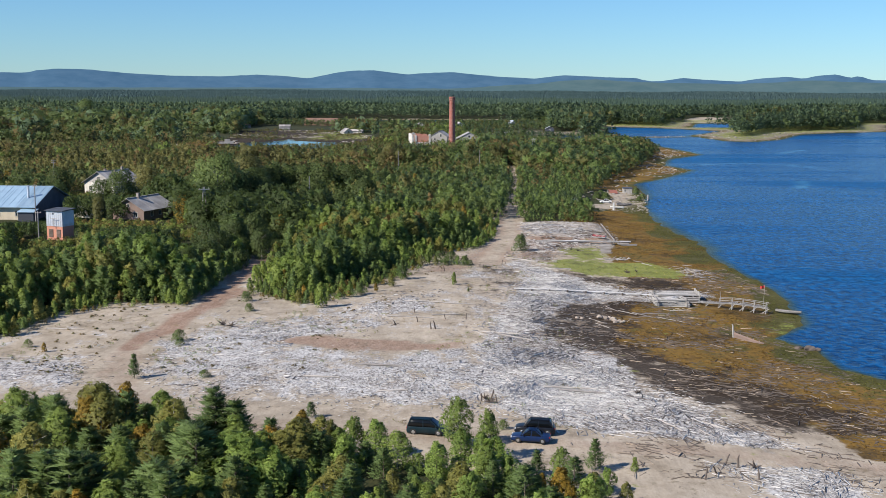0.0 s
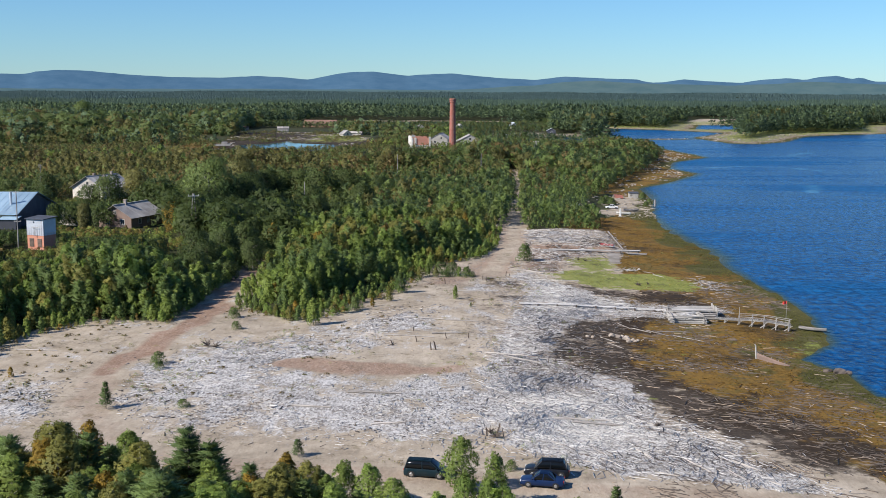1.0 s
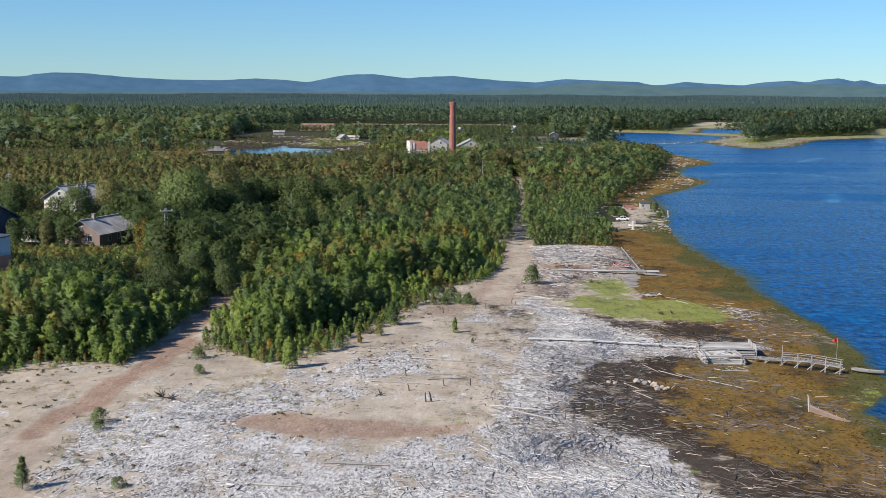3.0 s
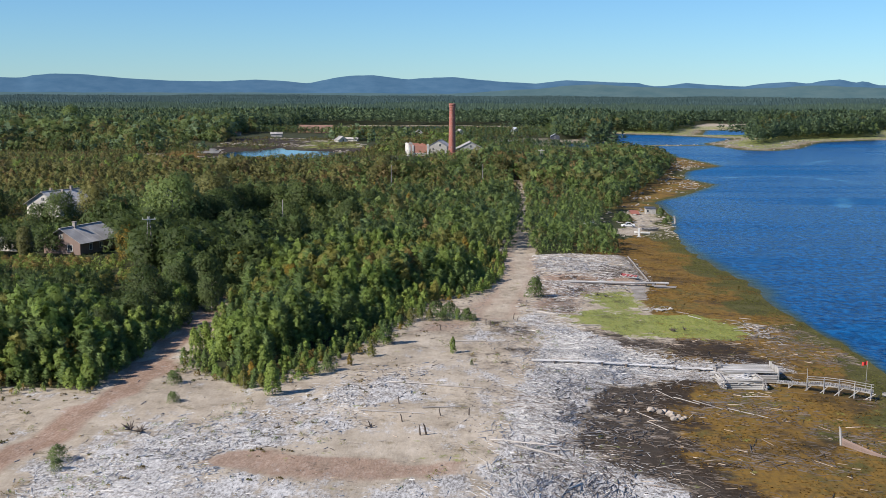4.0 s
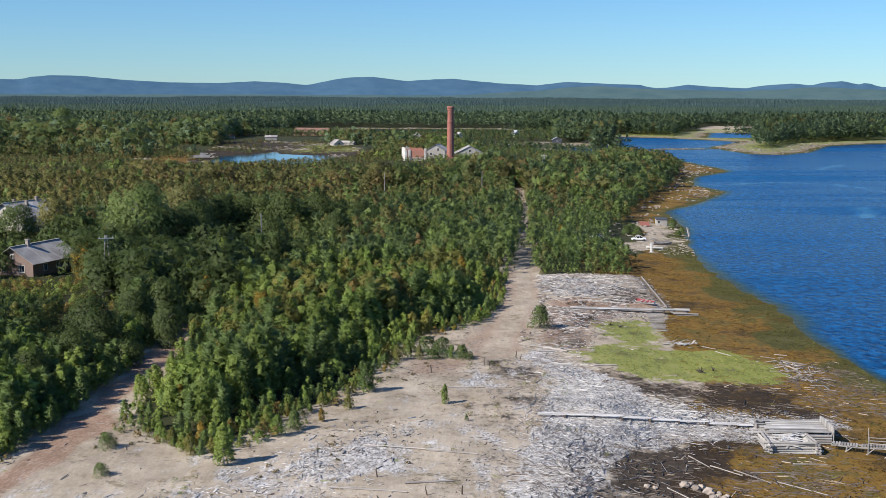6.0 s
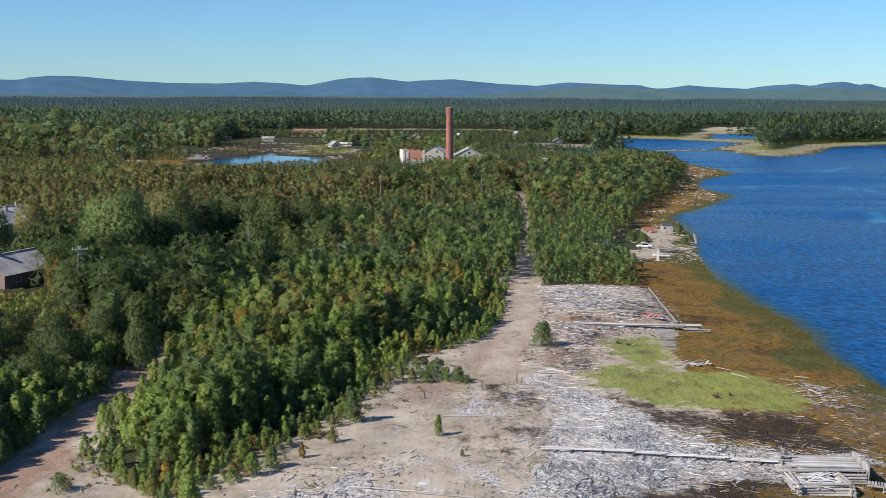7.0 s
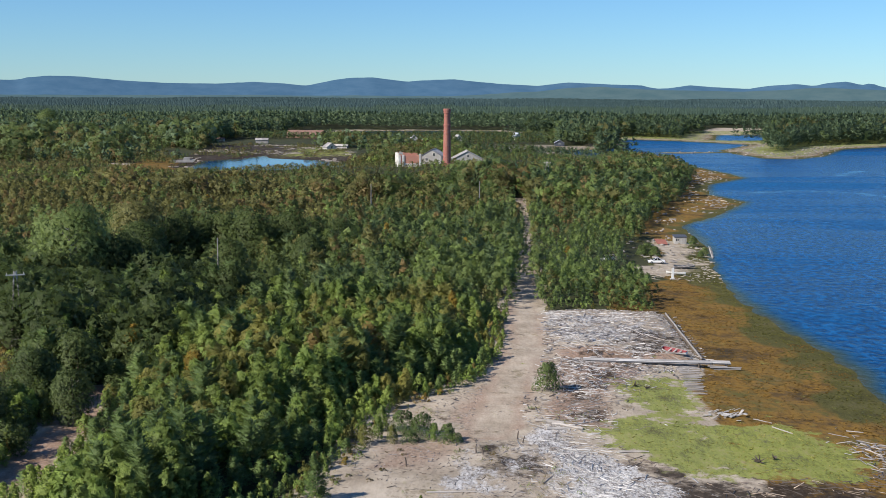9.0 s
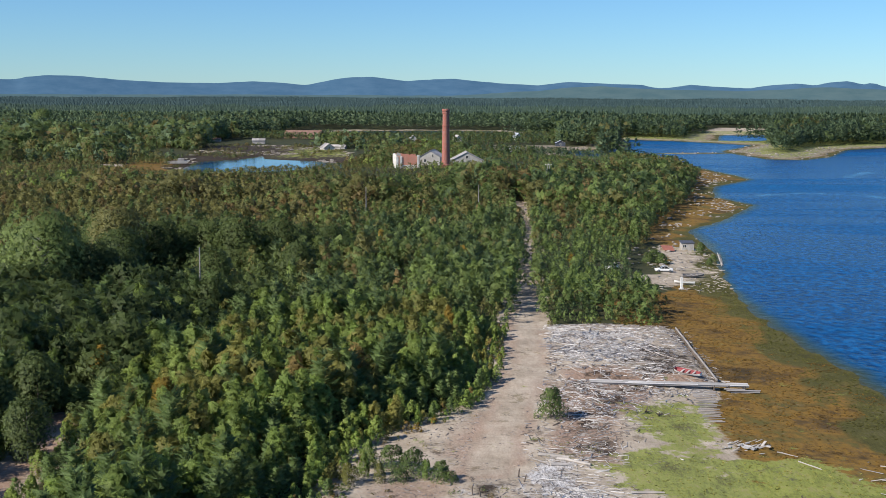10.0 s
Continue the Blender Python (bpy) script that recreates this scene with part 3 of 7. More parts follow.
def water_skin():
    n = Nodes("sea_water")
    plan = n.add("ShaderNodeVertexColor", layer_name="water_plan")
    split = n.add("ShaderNodeSeparateColor")
    n.link(plan.outputs[0], split.inputs[0])
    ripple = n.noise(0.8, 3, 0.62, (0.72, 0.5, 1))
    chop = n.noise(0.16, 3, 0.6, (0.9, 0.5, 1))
    gust = n.noise(0.006, 4, 0.62, (0.55, 1.9, 1))
    n.relief(n.math("ADD", ripple, n.math("MULTIPLY", chop, 0.8)), 1.0, 0.4)
    # gust sheen and the ripples' light and dark facets are painted into the colour
    base = n.ramp(gust, (0.35, (0.001, 0.037, 0.132)), (0.56, (0.001, 0.052, 0.170)), (0.66, (0.002, 0.074, 0.212)), (0.76, (0.03, 0.14, 0.29)))
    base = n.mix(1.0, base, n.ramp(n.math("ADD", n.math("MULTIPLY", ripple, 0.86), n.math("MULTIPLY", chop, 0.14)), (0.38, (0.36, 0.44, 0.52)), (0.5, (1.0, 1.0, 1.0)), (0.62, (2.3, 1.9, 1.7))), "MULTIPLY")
    # sheen of the wind lanes, mixed into the base colour
    painted_sheen = n.span(n.math("ADD", split.outputs[1], n.math("MULTIPLY", n.math("SUBTRACT", n.noise(0.22, 5, 0.7, (0.5, 0.3, 1)), 0.5), 2.6)), 0.35, 1.25, 0, 0.5)
    base = n.mix(painted_sheen, base, (0.09, 0.27, 0.42))
    # weed and mud seen through the shallows
    depth = n.math("ADD", split.outputs[0], n.math("MULTIPLY", n.math("SUBTRACT", n.noise(0.11, 4, 0.62, (1.3, 0.6, 1)), 0.5), 0.22))
    shallow = n.ramp(depth, (0.0, (0.052, 0.050, 0.018)), (0.16, (0.030, 0.048, 0.034)), (0.34, (0.010, 0.046, 0.082)), (0.6, (0.002, 0.046, 0.135)))
    base = n.mix(n.span(depth, 0.10, 0.62), shallow, base)
    n.feed(n.tree.nodes["Bump"].inputs["Strength"], n.span(split.outputs[2], 0, 1, 1.0, 0.04))
    rough = n.math("MULTIPLY", n.span(gust, 0.45, 0.68, 0.20, 0.36), n.span(split.outputs[2], 0, 1, 1.0, 0.25))
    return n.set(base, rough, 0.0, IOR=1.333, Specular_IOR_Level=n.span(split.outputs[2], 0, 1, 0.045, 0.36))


def build_water():
    xs = np.concatenate([[-3400, -900], spaced([(-260, -70, 6, 6), (-64, 30, 20, 20), (40, 150, 2, 3), (153, 420, 6, 14), (434, 3400, 60, 400)])])
    ys = spaced([(-400, 100, 80, 20), (104, 560, 2.5, 2.5), (563, 1000, 5, 6), (1006, 1500, 8, 16), (1520, 5000, 60, 300)])
    gx, gy = np.meshgrid(xs, ys)
    reach = 4.5 + 7 * ease(gy, 255, 300) * ease(400 - gy, 0, 40) + 5 * ease(gy, 400, 460)
    depth = np.clip((0.6 - shore(gx, gy)) / reach, 0, 1)
    calm = ease(60 - gx, 0, 20) * ease(gy, 690, 720)
    painted_sheen = np.zeros_like(gx)
    for lane, wide in SHEEN_LANES:
        painted_sheen = np.maximum(painted_sheen, ease(away(gx, gy, lane), wide, 0))
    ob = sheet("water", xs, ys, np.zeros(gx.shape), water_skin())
    data = ob.data.color_attributes.new("water_plan", "FLOAT_COLOR", "POINT")
    data.data.foreach_set("color", np.stack([depth.ravel(), painted_sheen.ravel(), calm.ravel(), 0 * depth.ravel() + 1], 1).astype(np.float32).ravel())
    return tagged(ob, "deep blue rippled sea, olive over the shallows", "water", kind="structure")


build_water()

# ---------------------------------------------------------------- far hills
RIDGE = [(-40, 0.6), (-23.1, 0.70), (-22.1, 0.71), (-21.8, 0.82), (-20.8, 0.90), (-19.4, 0.89), (-18.5, 0.79), (-16.8, 0.67), (-15.8, 0.62), (-13.1, 0.59),
         (-11.5, 0.67), (-10.2, 0.63), (-8.9, 0.52), (-8.3, 0.66), (-7.2, 0.86), (-5.8, 0.92), (-4.1, 0.73), (-1.9, 0.85), (-0.5, 0.72), (0.9, 0.59), (2.3, 0.53),
         (3.7, 0.70), (5.0, 0.65), (7.2, 0.57), (7.9, 0.41), (8.5, 0.44), (9.5, 0.57), (10.7, 0.47), (12.2, 0.42), (13.3, 0.58), (14.3, 0.63), (15.1, 0.55),
         (15.6, 0.66), (16.6, 0.76), (17.2, 0.60), (17.6, 0.68), (18.2, 0.48), (40, 0.5)]
FOOTHILL = [(-40, 0.0), (-12, 0.05), (-1.9, 0.03), (0.9, 0.20), (2.3, 0.26), (3.7, 0.43), (5.3, 0.51), (7.2, 0.38), (9.1, 0.33), (11.7, 0.28), (14.3, 0.39), (15.3, 0.47), (16.8, 0.42), (18.5, 0.35), (40, 0.3)]


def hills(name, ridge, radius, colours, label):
    """A ridge in the distance, as a slope that climbs away from the plain. Its haze is painted: bluish colour and a
    glow.
    """
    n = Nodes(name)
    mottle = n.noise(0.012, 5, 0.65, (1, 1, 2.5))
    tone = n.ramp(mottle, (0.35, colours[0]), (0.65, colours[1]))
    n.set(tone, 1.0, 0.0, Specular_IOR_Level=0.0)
    # this emission stands in for light scattered by the air before the hills
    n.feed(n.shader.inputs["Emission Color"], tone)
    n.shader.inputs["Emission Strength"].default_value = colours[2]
    mesh, bm = bpy.data.meshes.new(name), bmesh.new()
    angles = np.arange(-38, 38.01, 0.25)
    tops = np.interp(angles, [a for a, _ in ridge], [e for _, e in ridge])
    tops = tops + 0.025 * (grain(angles, 0 * angles, 0.8, 21) - 0.5) + 0.02 * (grain(angles, 0 * angles, 0.3, 22) - 0.5)
    rows = []
    for step, low in ((0.0, 1.0), (0.5, 0.45), (1.0, 0.0)):
        r = radius - 350 * low
        rows.append([bm.verts.new((r * math.sin(radians(a)), 67 + r * math.cos(radians(a)),
                                   (1 - low) * (41.3 + radius * math.tan(radians(e))) - 5 * low + (grain(a, step * 7, 1.1, 23) - 0.5) * 12 * low * (1 - low))) for a, e in zip(angles, tops)])
    for lower, upper in zip(rows, rows[1:]):
        for k in range(len(angles) - 1):
            bm.faces.new((lower[k], lower[k + 1], upper[k + 1], upper[k])).smooth = True
    bm.to_mesh(mesh)
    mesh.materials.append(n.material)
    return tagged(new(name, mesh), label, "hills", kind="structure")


hills("backdrop", RIDGE, 4900, ((0.040, 0.086, 0.140), (0.054, 0.104, 0.160), 0.46), "distant wooded hills, blue from painted haze, under a clear sky")
hills("backdrop_foothills", FOOTHILL, 4620, ((0.050, 0.088, 0.098), (0.066, 0.104, 0.110), 0.42), "distant wooded foothills in painted blue-green haze")


# ---------------------------------------------------------------- mesh helpers
def part(name, bm, material, parent=None, label="", smooth=False):
    """Links a bmesh as one mesh object, under a thing or a part."""
    mesh = bpy.data.meshes.new(name)
    if smooth:
        for face in bm.faces:
            face.smooth = True
    bm.to_mesh(mesh)
    bm.free()
    mesh.materials.append(material)
    ob = new(name, mesh)
    if parent:
        ob.parent = parent
    return tagged(ob, label)


def thing(name, place, turn=0.0, label="", category="", group=""):
    """An empty at a thing's base, to carry its parts. turn in degrees."""
    ob = new(name)
    ob.matrix_basis = pose(*place, 0, 0, turn)
    return tagged(ob, label, category, group)


def box(bm, size, at=(0, 0, 0), m=None, bevel=0.0):
    """A box with its base at 'at'."""
    made = bmesh.ops.create_cube(bm, size=1, matrix=(m or Matrix()) @ Matrix.Translation((at[0], at[1], at[2] + size[2] / 2)) @ Matrix.Diagonal((*size, 1)))
    if bevel:
        edges = list({e for v in made["verts"] for e in v.link_edges})
        bmesh.ops.bevel(bm, geom=edges, offset=bevel, segments=1, affect="EDGES")
    return bm


def rod(bm, p, q, r, r2=None, sides=6):
    """A tapered rod between two points."""
    p, q = Vector(p), Vector(q)
    turn = (q - p).to_track_quat("Z", "Y").to_matrix().to_4x4()
    bmesh.ops.create_cone(bm, cap_ends=True, segments=sides, radius1=r, radius2=r if r2 is None else r2, depth=(q - p).length,
                          matrix=Matrix.Translation((p + q) / 2) @ turn)
    return bm


def slab(bm, corners, thick):
    """A flat piece over given corners, with a thickness downward along its normal."""
    top = [bm.verts.new(c) for c in corners]
    face = bm.faces.new(top)
    face.normal_update()
    low = [bm.verts.new(v.co - face.normal * thick) for v in top]
    bm.faces.new(low[::-1])
    for k in range(len(top)):
        j = (k + 1) % len(top)
        bm.faces.new((top[k], low[k], low[j], top[j]))
    return bm


def prism(bm, outline, y0, y1):
    """An outline in x and z, drawn out along y."""
    a, b = [bm.verts.new((x, y0, z)) for x, z in outline], [bm.verts.new((x, y1, z)) for x, z in outline]
    bm.faces.new(a)
    bm.faces.new(b[::-1])
    for k in range(len(outline)):
        j = (k + 1) % len(outline)
        bm.faces.new((a[j], a[k], b[k], b[j]))
    bmesh.ops.recalc_face_normals(bm, faces=bm.faces)
    return bm


# ---------------------------------------------------------------- trees
rng = np.random.default_rng(7)


def lumps(kind, clumps, per, ratio, size, top=0.0, rng=rng):
    """A crown of unit height, from "top" upwards: leafy lumps round the stem for broadleaves, whorls of upswept boughs for pines."""
    centres, facings, tips, shades = [], [], [], []
    if kind == "pine":
        low = max(0.08, top)
        boughs = 6 if clumps < 9 else 8
        n = max(1, per // boughs)
        for w in range(clumps):
            f = (w + rng.uniform(0.1, 0.9)) / clumps
            h = low + (0.93 - low) * f
            reach = (1 - h) ** 0.85 * ratio * 0.56 * rng.uniform(0.75, 1.2) + 0.02
            start = rng.random() * 6.28
            for b in range(boughs):
                a = start + 6.283 * b / boughs + rng.normal(0, 0.16)
                way = np.array([math.cos(a), math.sin(a), 0.0])
                t = rng.uniform(0.35, 1.0, n)
                r = reach * rng.uniform(0.8, 1.25) * t
                c = way * r[:, None] + rng.normal(0, 0.010 + 0.05 * reach, (n, 3))
                c[:, 2] += h + 0.30 * r
                roll = rng.uniform(-1.1, 1.1, n)[:, None]
                across = np.array([-way[1], way[0], 0.0]) * np.cos(roll) + np.array([0, 0, 1.0]) * np.sin(roll)
                tip = way + np.array([0, 0, 0.55]) + rng.normal(0, 0.25, (n, 3))
                centres.append(c)
                tips.append(tip)
                facings.append(np.cross(tip, across))
                shades.append(way * 0.8 + np.array([0, 0, 0.75]) + rng.normal(0, 0.16, (n, 3)))
        n = 5
        centres.append(np.stack([rng.normal(0, 0.008, n), rng.normal(0, 0.008, n), rng.uniform(0.86, 0.96, n)], 1))
        tips.append(np.array([0, 0, 1.0]) + rng.normal(0, 0.2, (n, 3)))
        facings.append(rng.normal(0, 1, (n, 3)))
        shades.append(np.array([-0.3, -0.3, 0.8]) + rng.normal(0, 0.2, (n, 3)))
    else:
        low = max(top, 0.10 if kind != "bush" else 0.04)
        for k in range(clumps):
            h = low + (0.93 - low) * (k + rng.random()) / clumps
            if kind == "bush":
                prof = math.sqrt(max(0.06, 1 - h))
            elif kind == "round":
                prof = math.sqrt(max(0.10, 1 - (1.9 * h - 0.95) ** 2))
            else:
                prof = max(0.07, math.sin(math.pi * (0.12 + 0.88 * h) ** 0.72) ** 0.9)
            a = k * 2.4 + rng.normal(0, 0.5)
            big = ratio / 2 * prof
            way = np.array([math.cos(a), math.sin(a), 0.0])
            at = way * big * (rng.uniform(0.25, 0.85) if kind == "birch" else rng.uniform(0.35, 0.72)) + np.array([0, 0, h])
            rad = np.array([0.34 * big + 0.025, 0.34 * big + 0.025, 0.36 * big + 0.075] if kind == "birch" else [0.52 * big + 0.03, 0.52 * big + 0.03, 0.46 * big + 0.045]) * rng.uniform(0.7, 1.3)
            v = rng.normal(0, 1, (per, 3)) + way * 0.7 + np.array([0, 0, 0.35])
            v /= np.linalg.norm(v, axis=1)[:, None]
            centres.append(at + v * rad * rng.uniform(0.75, 1.12, (per, 1)))
            facings.append(v + rng.normal(0, 0.42, (per, 3)))
            tips.append(rng.normal(0, 1, (per, 3)) + np.array([0, 0, 0.5]))
            shades.append(0.32 * v + 0.46 * way + np.array([0, 0, 0.56]) + rng.normal(0, 0.10, (per, 3)))
    c, o, tip, shade = (np.concatenate(v) for v in (centres, facings, tips, shades))
    shade /= np.linalg.norm(shade, axis=1)[:, None]
    o /= np.linalg.norm(o, axis=1)[:, None] + 1e-9
    side = np.cross(o, tip)
    side /= np.linalg.norm(side, axis=1)[:, None] + 1e-9
    tip = np.cross(side, o)
    s = size * rng.uniform(0.65, 1.35, (len(c), 1))
    long, wide = (1.25, 0.42) if kind == "pine" else (0.95, 0.62)
    tris = np.stack([c + tip * s * long, c - tip * s * 0.5 + side * s * wide, c - tip * s * 0.45 - side * s * wide], 1)
    tris[..., 2] = np.maximum(tris[..., 2], 0.01)
    return faced(tris, shade)


def faced(tris, shade):
    """Winds every triangle to the side its leafy surface faces."""
    real = np.cross(tris[:, 1] - tris[:, 0], tris[:, 2] - tris[:, 0])
    back = (real * shade).sum(1) < 0
    tris[back] = tris[back][:, [0, 2, 1]]
    return tris, shade


def limbs(tall, wide, sides=5, branches=5, rng=rng):
    """Trunk and limbs as one bmesh."""
    bm = bmesh.new()
    lean = rng.normal(0, 0.02, 2) * tall
    mid = (lean[0] * 0.5, lean[1] * 0.5, tall * 0.5)
    rod(bm, (0, 0, -0.3), mid, tall * 0.013 + 0.02, tall * 0.009 + 0.012, sides)
    rod(bm, mid, (lean[0], lean[1], tall * 0.96), tall * 0.009 + 0.012, 0.01, sides)
    for k in range(branches):
        a, h = rng.random() * 6.28, tall * (0.2 + 0.6 * rng.random())
        f = h / tall
        reach = wide * 0.42 * (1 - 0.6 * f)
        rod(bm, (lean[0] * f, lean[1] * f, h), (lean[0] * f + reach * math.cos(a), lean[1] * f + reach * math.sin(a), h + reach * 0.8), tall * 0.005 + 0.006, 0.006, 3)
    return bm


def tri_mesh(name, tris, materials, index=None, shade=None):
    """A mesh of loose triangles (n, 3, 3), with a material index each; shade: the facing of the bough that each belongs to."""
    n = len(tris)
    mesh = bpy.data.meshes.new(name)
    mesh.vertices.add(3 * n)
    mesh.vertices.foreach_set("co", np.ascontiguousarray(tris, np.float32).ravel())
    mesh.loops.add(3 * n)
    mesh.loops.foreach_set("vertex_index", np.arange(3 * n, dtype=np.int32))
    mesh.polygons.add(n)
    mesh.polygons.foreach_set("loop_start", np.arange(0, 3 * n, 3, dtype=np.int32))
    for material in materials:
        mesh.materials.append(material)
    if index is not None:
        mesh.polygons.foreach_set("material_index", np.asarray(index, np.int32))
    mesh.update(calc_edges=True)
    if shade is not None:
        mesh.attributes.new("custom_normal", "FLOAT_VECTOR", "POINT").data.foreach_set("vector", np.repeat(shade, 3, axis=0).astype(np.float32).ravel())
    return mesh


LOW_GROUND = [(-80, 900), (30, 900), (60, 1120), (70, 1340), (-190, 1345), (-260, 1230), (-130, 1090)]
LOOKS = {  # leaf colour, crown kind, width per height, label, category
    "birch": ("green", "birch", 0.60, "young green birch with a slender leafy crown", "birch"),
    "pine": ("pine", "pine", 0.58, "young dark green pine with whorled boughs", "pine"),
    "olive_birch": ("olive", "birch", 0.66, "young birch turning olive in early autumn", "birch"),
    "yellow_birch": ("yellow", "birch", 0.52, "young birch with golden autumn leaves", "birch"),
    "rust_rowan": ("rust", "birch", 0.70, "young rowan with rust-brown autumn leaves", "rowan"),
    "sapling": ("bright", "birch", 0.60, "young bright green birch sapling", "birch"),
    "alder": ("alder", "round", 0.72, "young dark green alder with a rounded crown", "alder"),
    "willow": ("mid_green", "bush", 1.35, "low dense green willow bush on sand", "bush"),
}
PROTOTYPES = {}


def prototype(kind, fine):
    """Meshes for a single tree one metre tall in scale 1: several shapes for every kind, shared between alike trees."""
    if (kind, fine) not in PROTOTYPES:
        leaf, shape, ratio, *_ = LOOKS[kind]
        made = []
        for _ in range(6 if fine else 3):
            ratio = LOOKS[kind][2] * rng.uniform(0.72, 1.3)
            if shape == "pine":
                tris, shade = lumps(shape, 14 if fine else 9, 112 if fine else 60, ratio, 0.046 if fine else 0.07)
            elif shape == "bush":
                tris, shade = lumps(shape, 24, 60, ratio, 0.060)
            else:
                tris, shade = lumps(shape, 28 if fine else 13, 52 if fine else 42, ratio, 0.046 if fine else 0.07)
            bm, trunk = limbs(6.0, 6.0 * ratio, 5, 9 if fine else 4), bpy.data.meshes.new("trunk")
            bm.to_mesh(trunk)
            bm.free()
            trunk.materials.append(BIRCH_BARK if "birch" in kind else BARK)
            made.append((trunk, tri_mesh("crown", tris * 6.0, [LEAF[leaf]], None, shade)))
        PROTOTYPES[kind, fine] = made
    return PROTOTYPES[kind, fine]


def single_tree(kind, x, y, tall, fine=True, girth=1.0):
    leaf, shape, ratio, label, category = LOOKS[kind]
    trunk, leafage = prototype(kind, fine)[int(rng.integers(len(prototype(kind, fine))))]
    name = {"willow": "willow_bush", "rust_rowan": "rowan_tree", "pine": "pine_tree"}.get(kind, "birch_tree")
    ob = new(name)
    s = tall / 6.0
    girth = girth * s * rng.uniform(0.85, 1.2)
    ob.matrix_basis = pose(x, y, ground_at(x, y) - 0.05, 0, 0, rng.uniform(0, 360)) @ Matrix.Diagonal((girth, girth, s, 1))
    tagged(ob, label, category, "trees and bushes on the shore")
    for piece, mesh in (("trunk", trunk), ("crown", leafage)):
        child = new(piece, mesh)
        child.parent = ob
    return ob


def is_wood(x, y, d, slack=0.0):
    """Where trees grow."""
    free = ~inside(x, y, CLEARING) & (d > 6)
    free &= ~((y < 337.5) & (x > 8) & (y > 100))
    free &= ~((y < 108) & (x > 13))
    edge_x = np.interp(y, [337, 400, 418, 440, 465, 500, 520, 560, 592, 640, 725, 780, 850], [33, 34.5, 36, 38.5, 47, 53, 58, 69, 79.5, 87, 107, 110, 111])
    free &= ~((y >= 337) & (y < 860) & (x > edge_x - 0.5))
    free &= ~((y > 880) & (x > 120) & (d < 34)) & ~((y > 1280) & (y < 1560) & (x > -230) & (x < 90) & (d < 45))
    free &= ~(inside(x, y, OPEN_SHORE) | inside(x, y, VILLAGE))
    free &= away(x, y, [(-205, 792), (-190, 800), (-225, 786)]) > 12
    free &= ~inside(x, y, SAND_NECK)
    return free & ~built(x, y)


HOUSES = [  # cleared discs: x, y, radius
          (-141, 322, 24), (-94, 319, 9.5), (-128, 395, 10), (-101.5, 269.5, 5.0), (-107, 318, 4), (-40, 716, 9), (-21.7, 715, 5), (-29, 744, 6), (-15, 750, 9), (-118, 315, 6), (-70.9, 285.5, 3.0)]


def built(x, y):
    hit = np.zeros(np.shape(x), bool)
    for hx, hy, r in HOUSES:
        hit |= (x - hx) ** 2 + (y - hy) ** 2 < r * r
    # the yard in front of the tower and the cottage stays low
    return hit


def in_view(x, y, slack=9):
    """The wedge of country that lies ahead of the flight."""
    return (np.abs(x + 0.04 * y) < 0.405 * y + slack)


def scatter(y0, y1, step, x0, x1):
    """Jittered grid of places."""
    gx, gy = np.meshgrid(np.arange(x0, x1, step), np.arange(y0, y1, step))
    x = gx.ravel() + rng.uniform(-0.46, 0.46, gx.size) * step
    y = gy.ravel() + rng.uniform(-0.46, 0.46, gx.size) * step
    ok = in_view(x, y)
    x, y = x[ok], y[ok]
    d = shore(x, y)
    ok = is_wood(x, y, d)
    return x[ok], y[ok], d[ok]


def forest(name, x, y, tall, kind, shapes, label):
    """Many trees as one mesh: each place takes a ready crown of its kind, turned, stretched and set on the ground."""
    z = height(x, y)
    tris, index, shades = [], [], []
    colours = sorted({leaf for leaf, *_ in shapes.values()})
    for k, (leaf, crowns) in shapes.items():
        here = np.flatnonzero(kind == k)
        if not len(here):
            continue
        pick = rng.integers(len(crowns), size=len(here))
        for c, (base, facing) in enumerate(crowns):
            some = here[pick == c]
            if not len(some):
                continue
            a = rng.random(len(some)) * 2 * np.pi
            s = tall[some]
            g = s * rng.uniform(0.85, 1.25, len(some))
            ca, sa = (np.cos(a) * g)[:, None, None], (np.sin(a) * g)[:, None, None]
            bx, by, bz = base[None, :, :, 0], base[None, :, :, 1], base[None, :, :, 2]
            placed = np.stack([bx * ca - by * sa + x[some][:, None, None], bx * sa + by * ca + y[some][:, None, None],
                               bz * s[:, None, None] + z[some][:, None, None]], -1)
            tris.append(placed.reshape(-1, 3, 3))
            c1, s1 = np.cos(a)[:, None], np.sin(a)[:, None]
            shades.append(np.stack([facing[None, :, 0] * c1 - facing[None, :, 1] * s1, facing[None, :, 0] * s1 + facing[None, :, 1] * c1, facing[None, :, 2] + 0 * c1], -1).reshape(-1, 3))
            index.append(np.full(len(some) * len(base), colours.index(leaf)))
    ob = new(name, tri_mesh(name, np.concatenate(tris), [LEAF[c] for c in colours], np.concatenate(index), np.concatenate(shades)))
    return tagged(ob, label, "trees", kind="stuff")


def shapes_of(clumps, per, size, top=0.0, variants=6, rounded=False, leaf_for={}):
    """Unit-height crowns for each kind."""
    out = {}
    for k, (leaf, shape, ratio, *_) in LOOKS.items():
        out[k] = (leaf_for.get(leaf, leaf), [lumps("round" if rounded and (shape == "birch" or v % 2) else shape, clumps, per, ratio * rng.uniform(0.8, 1.25), size, top) for v in range(variants)])
    return out


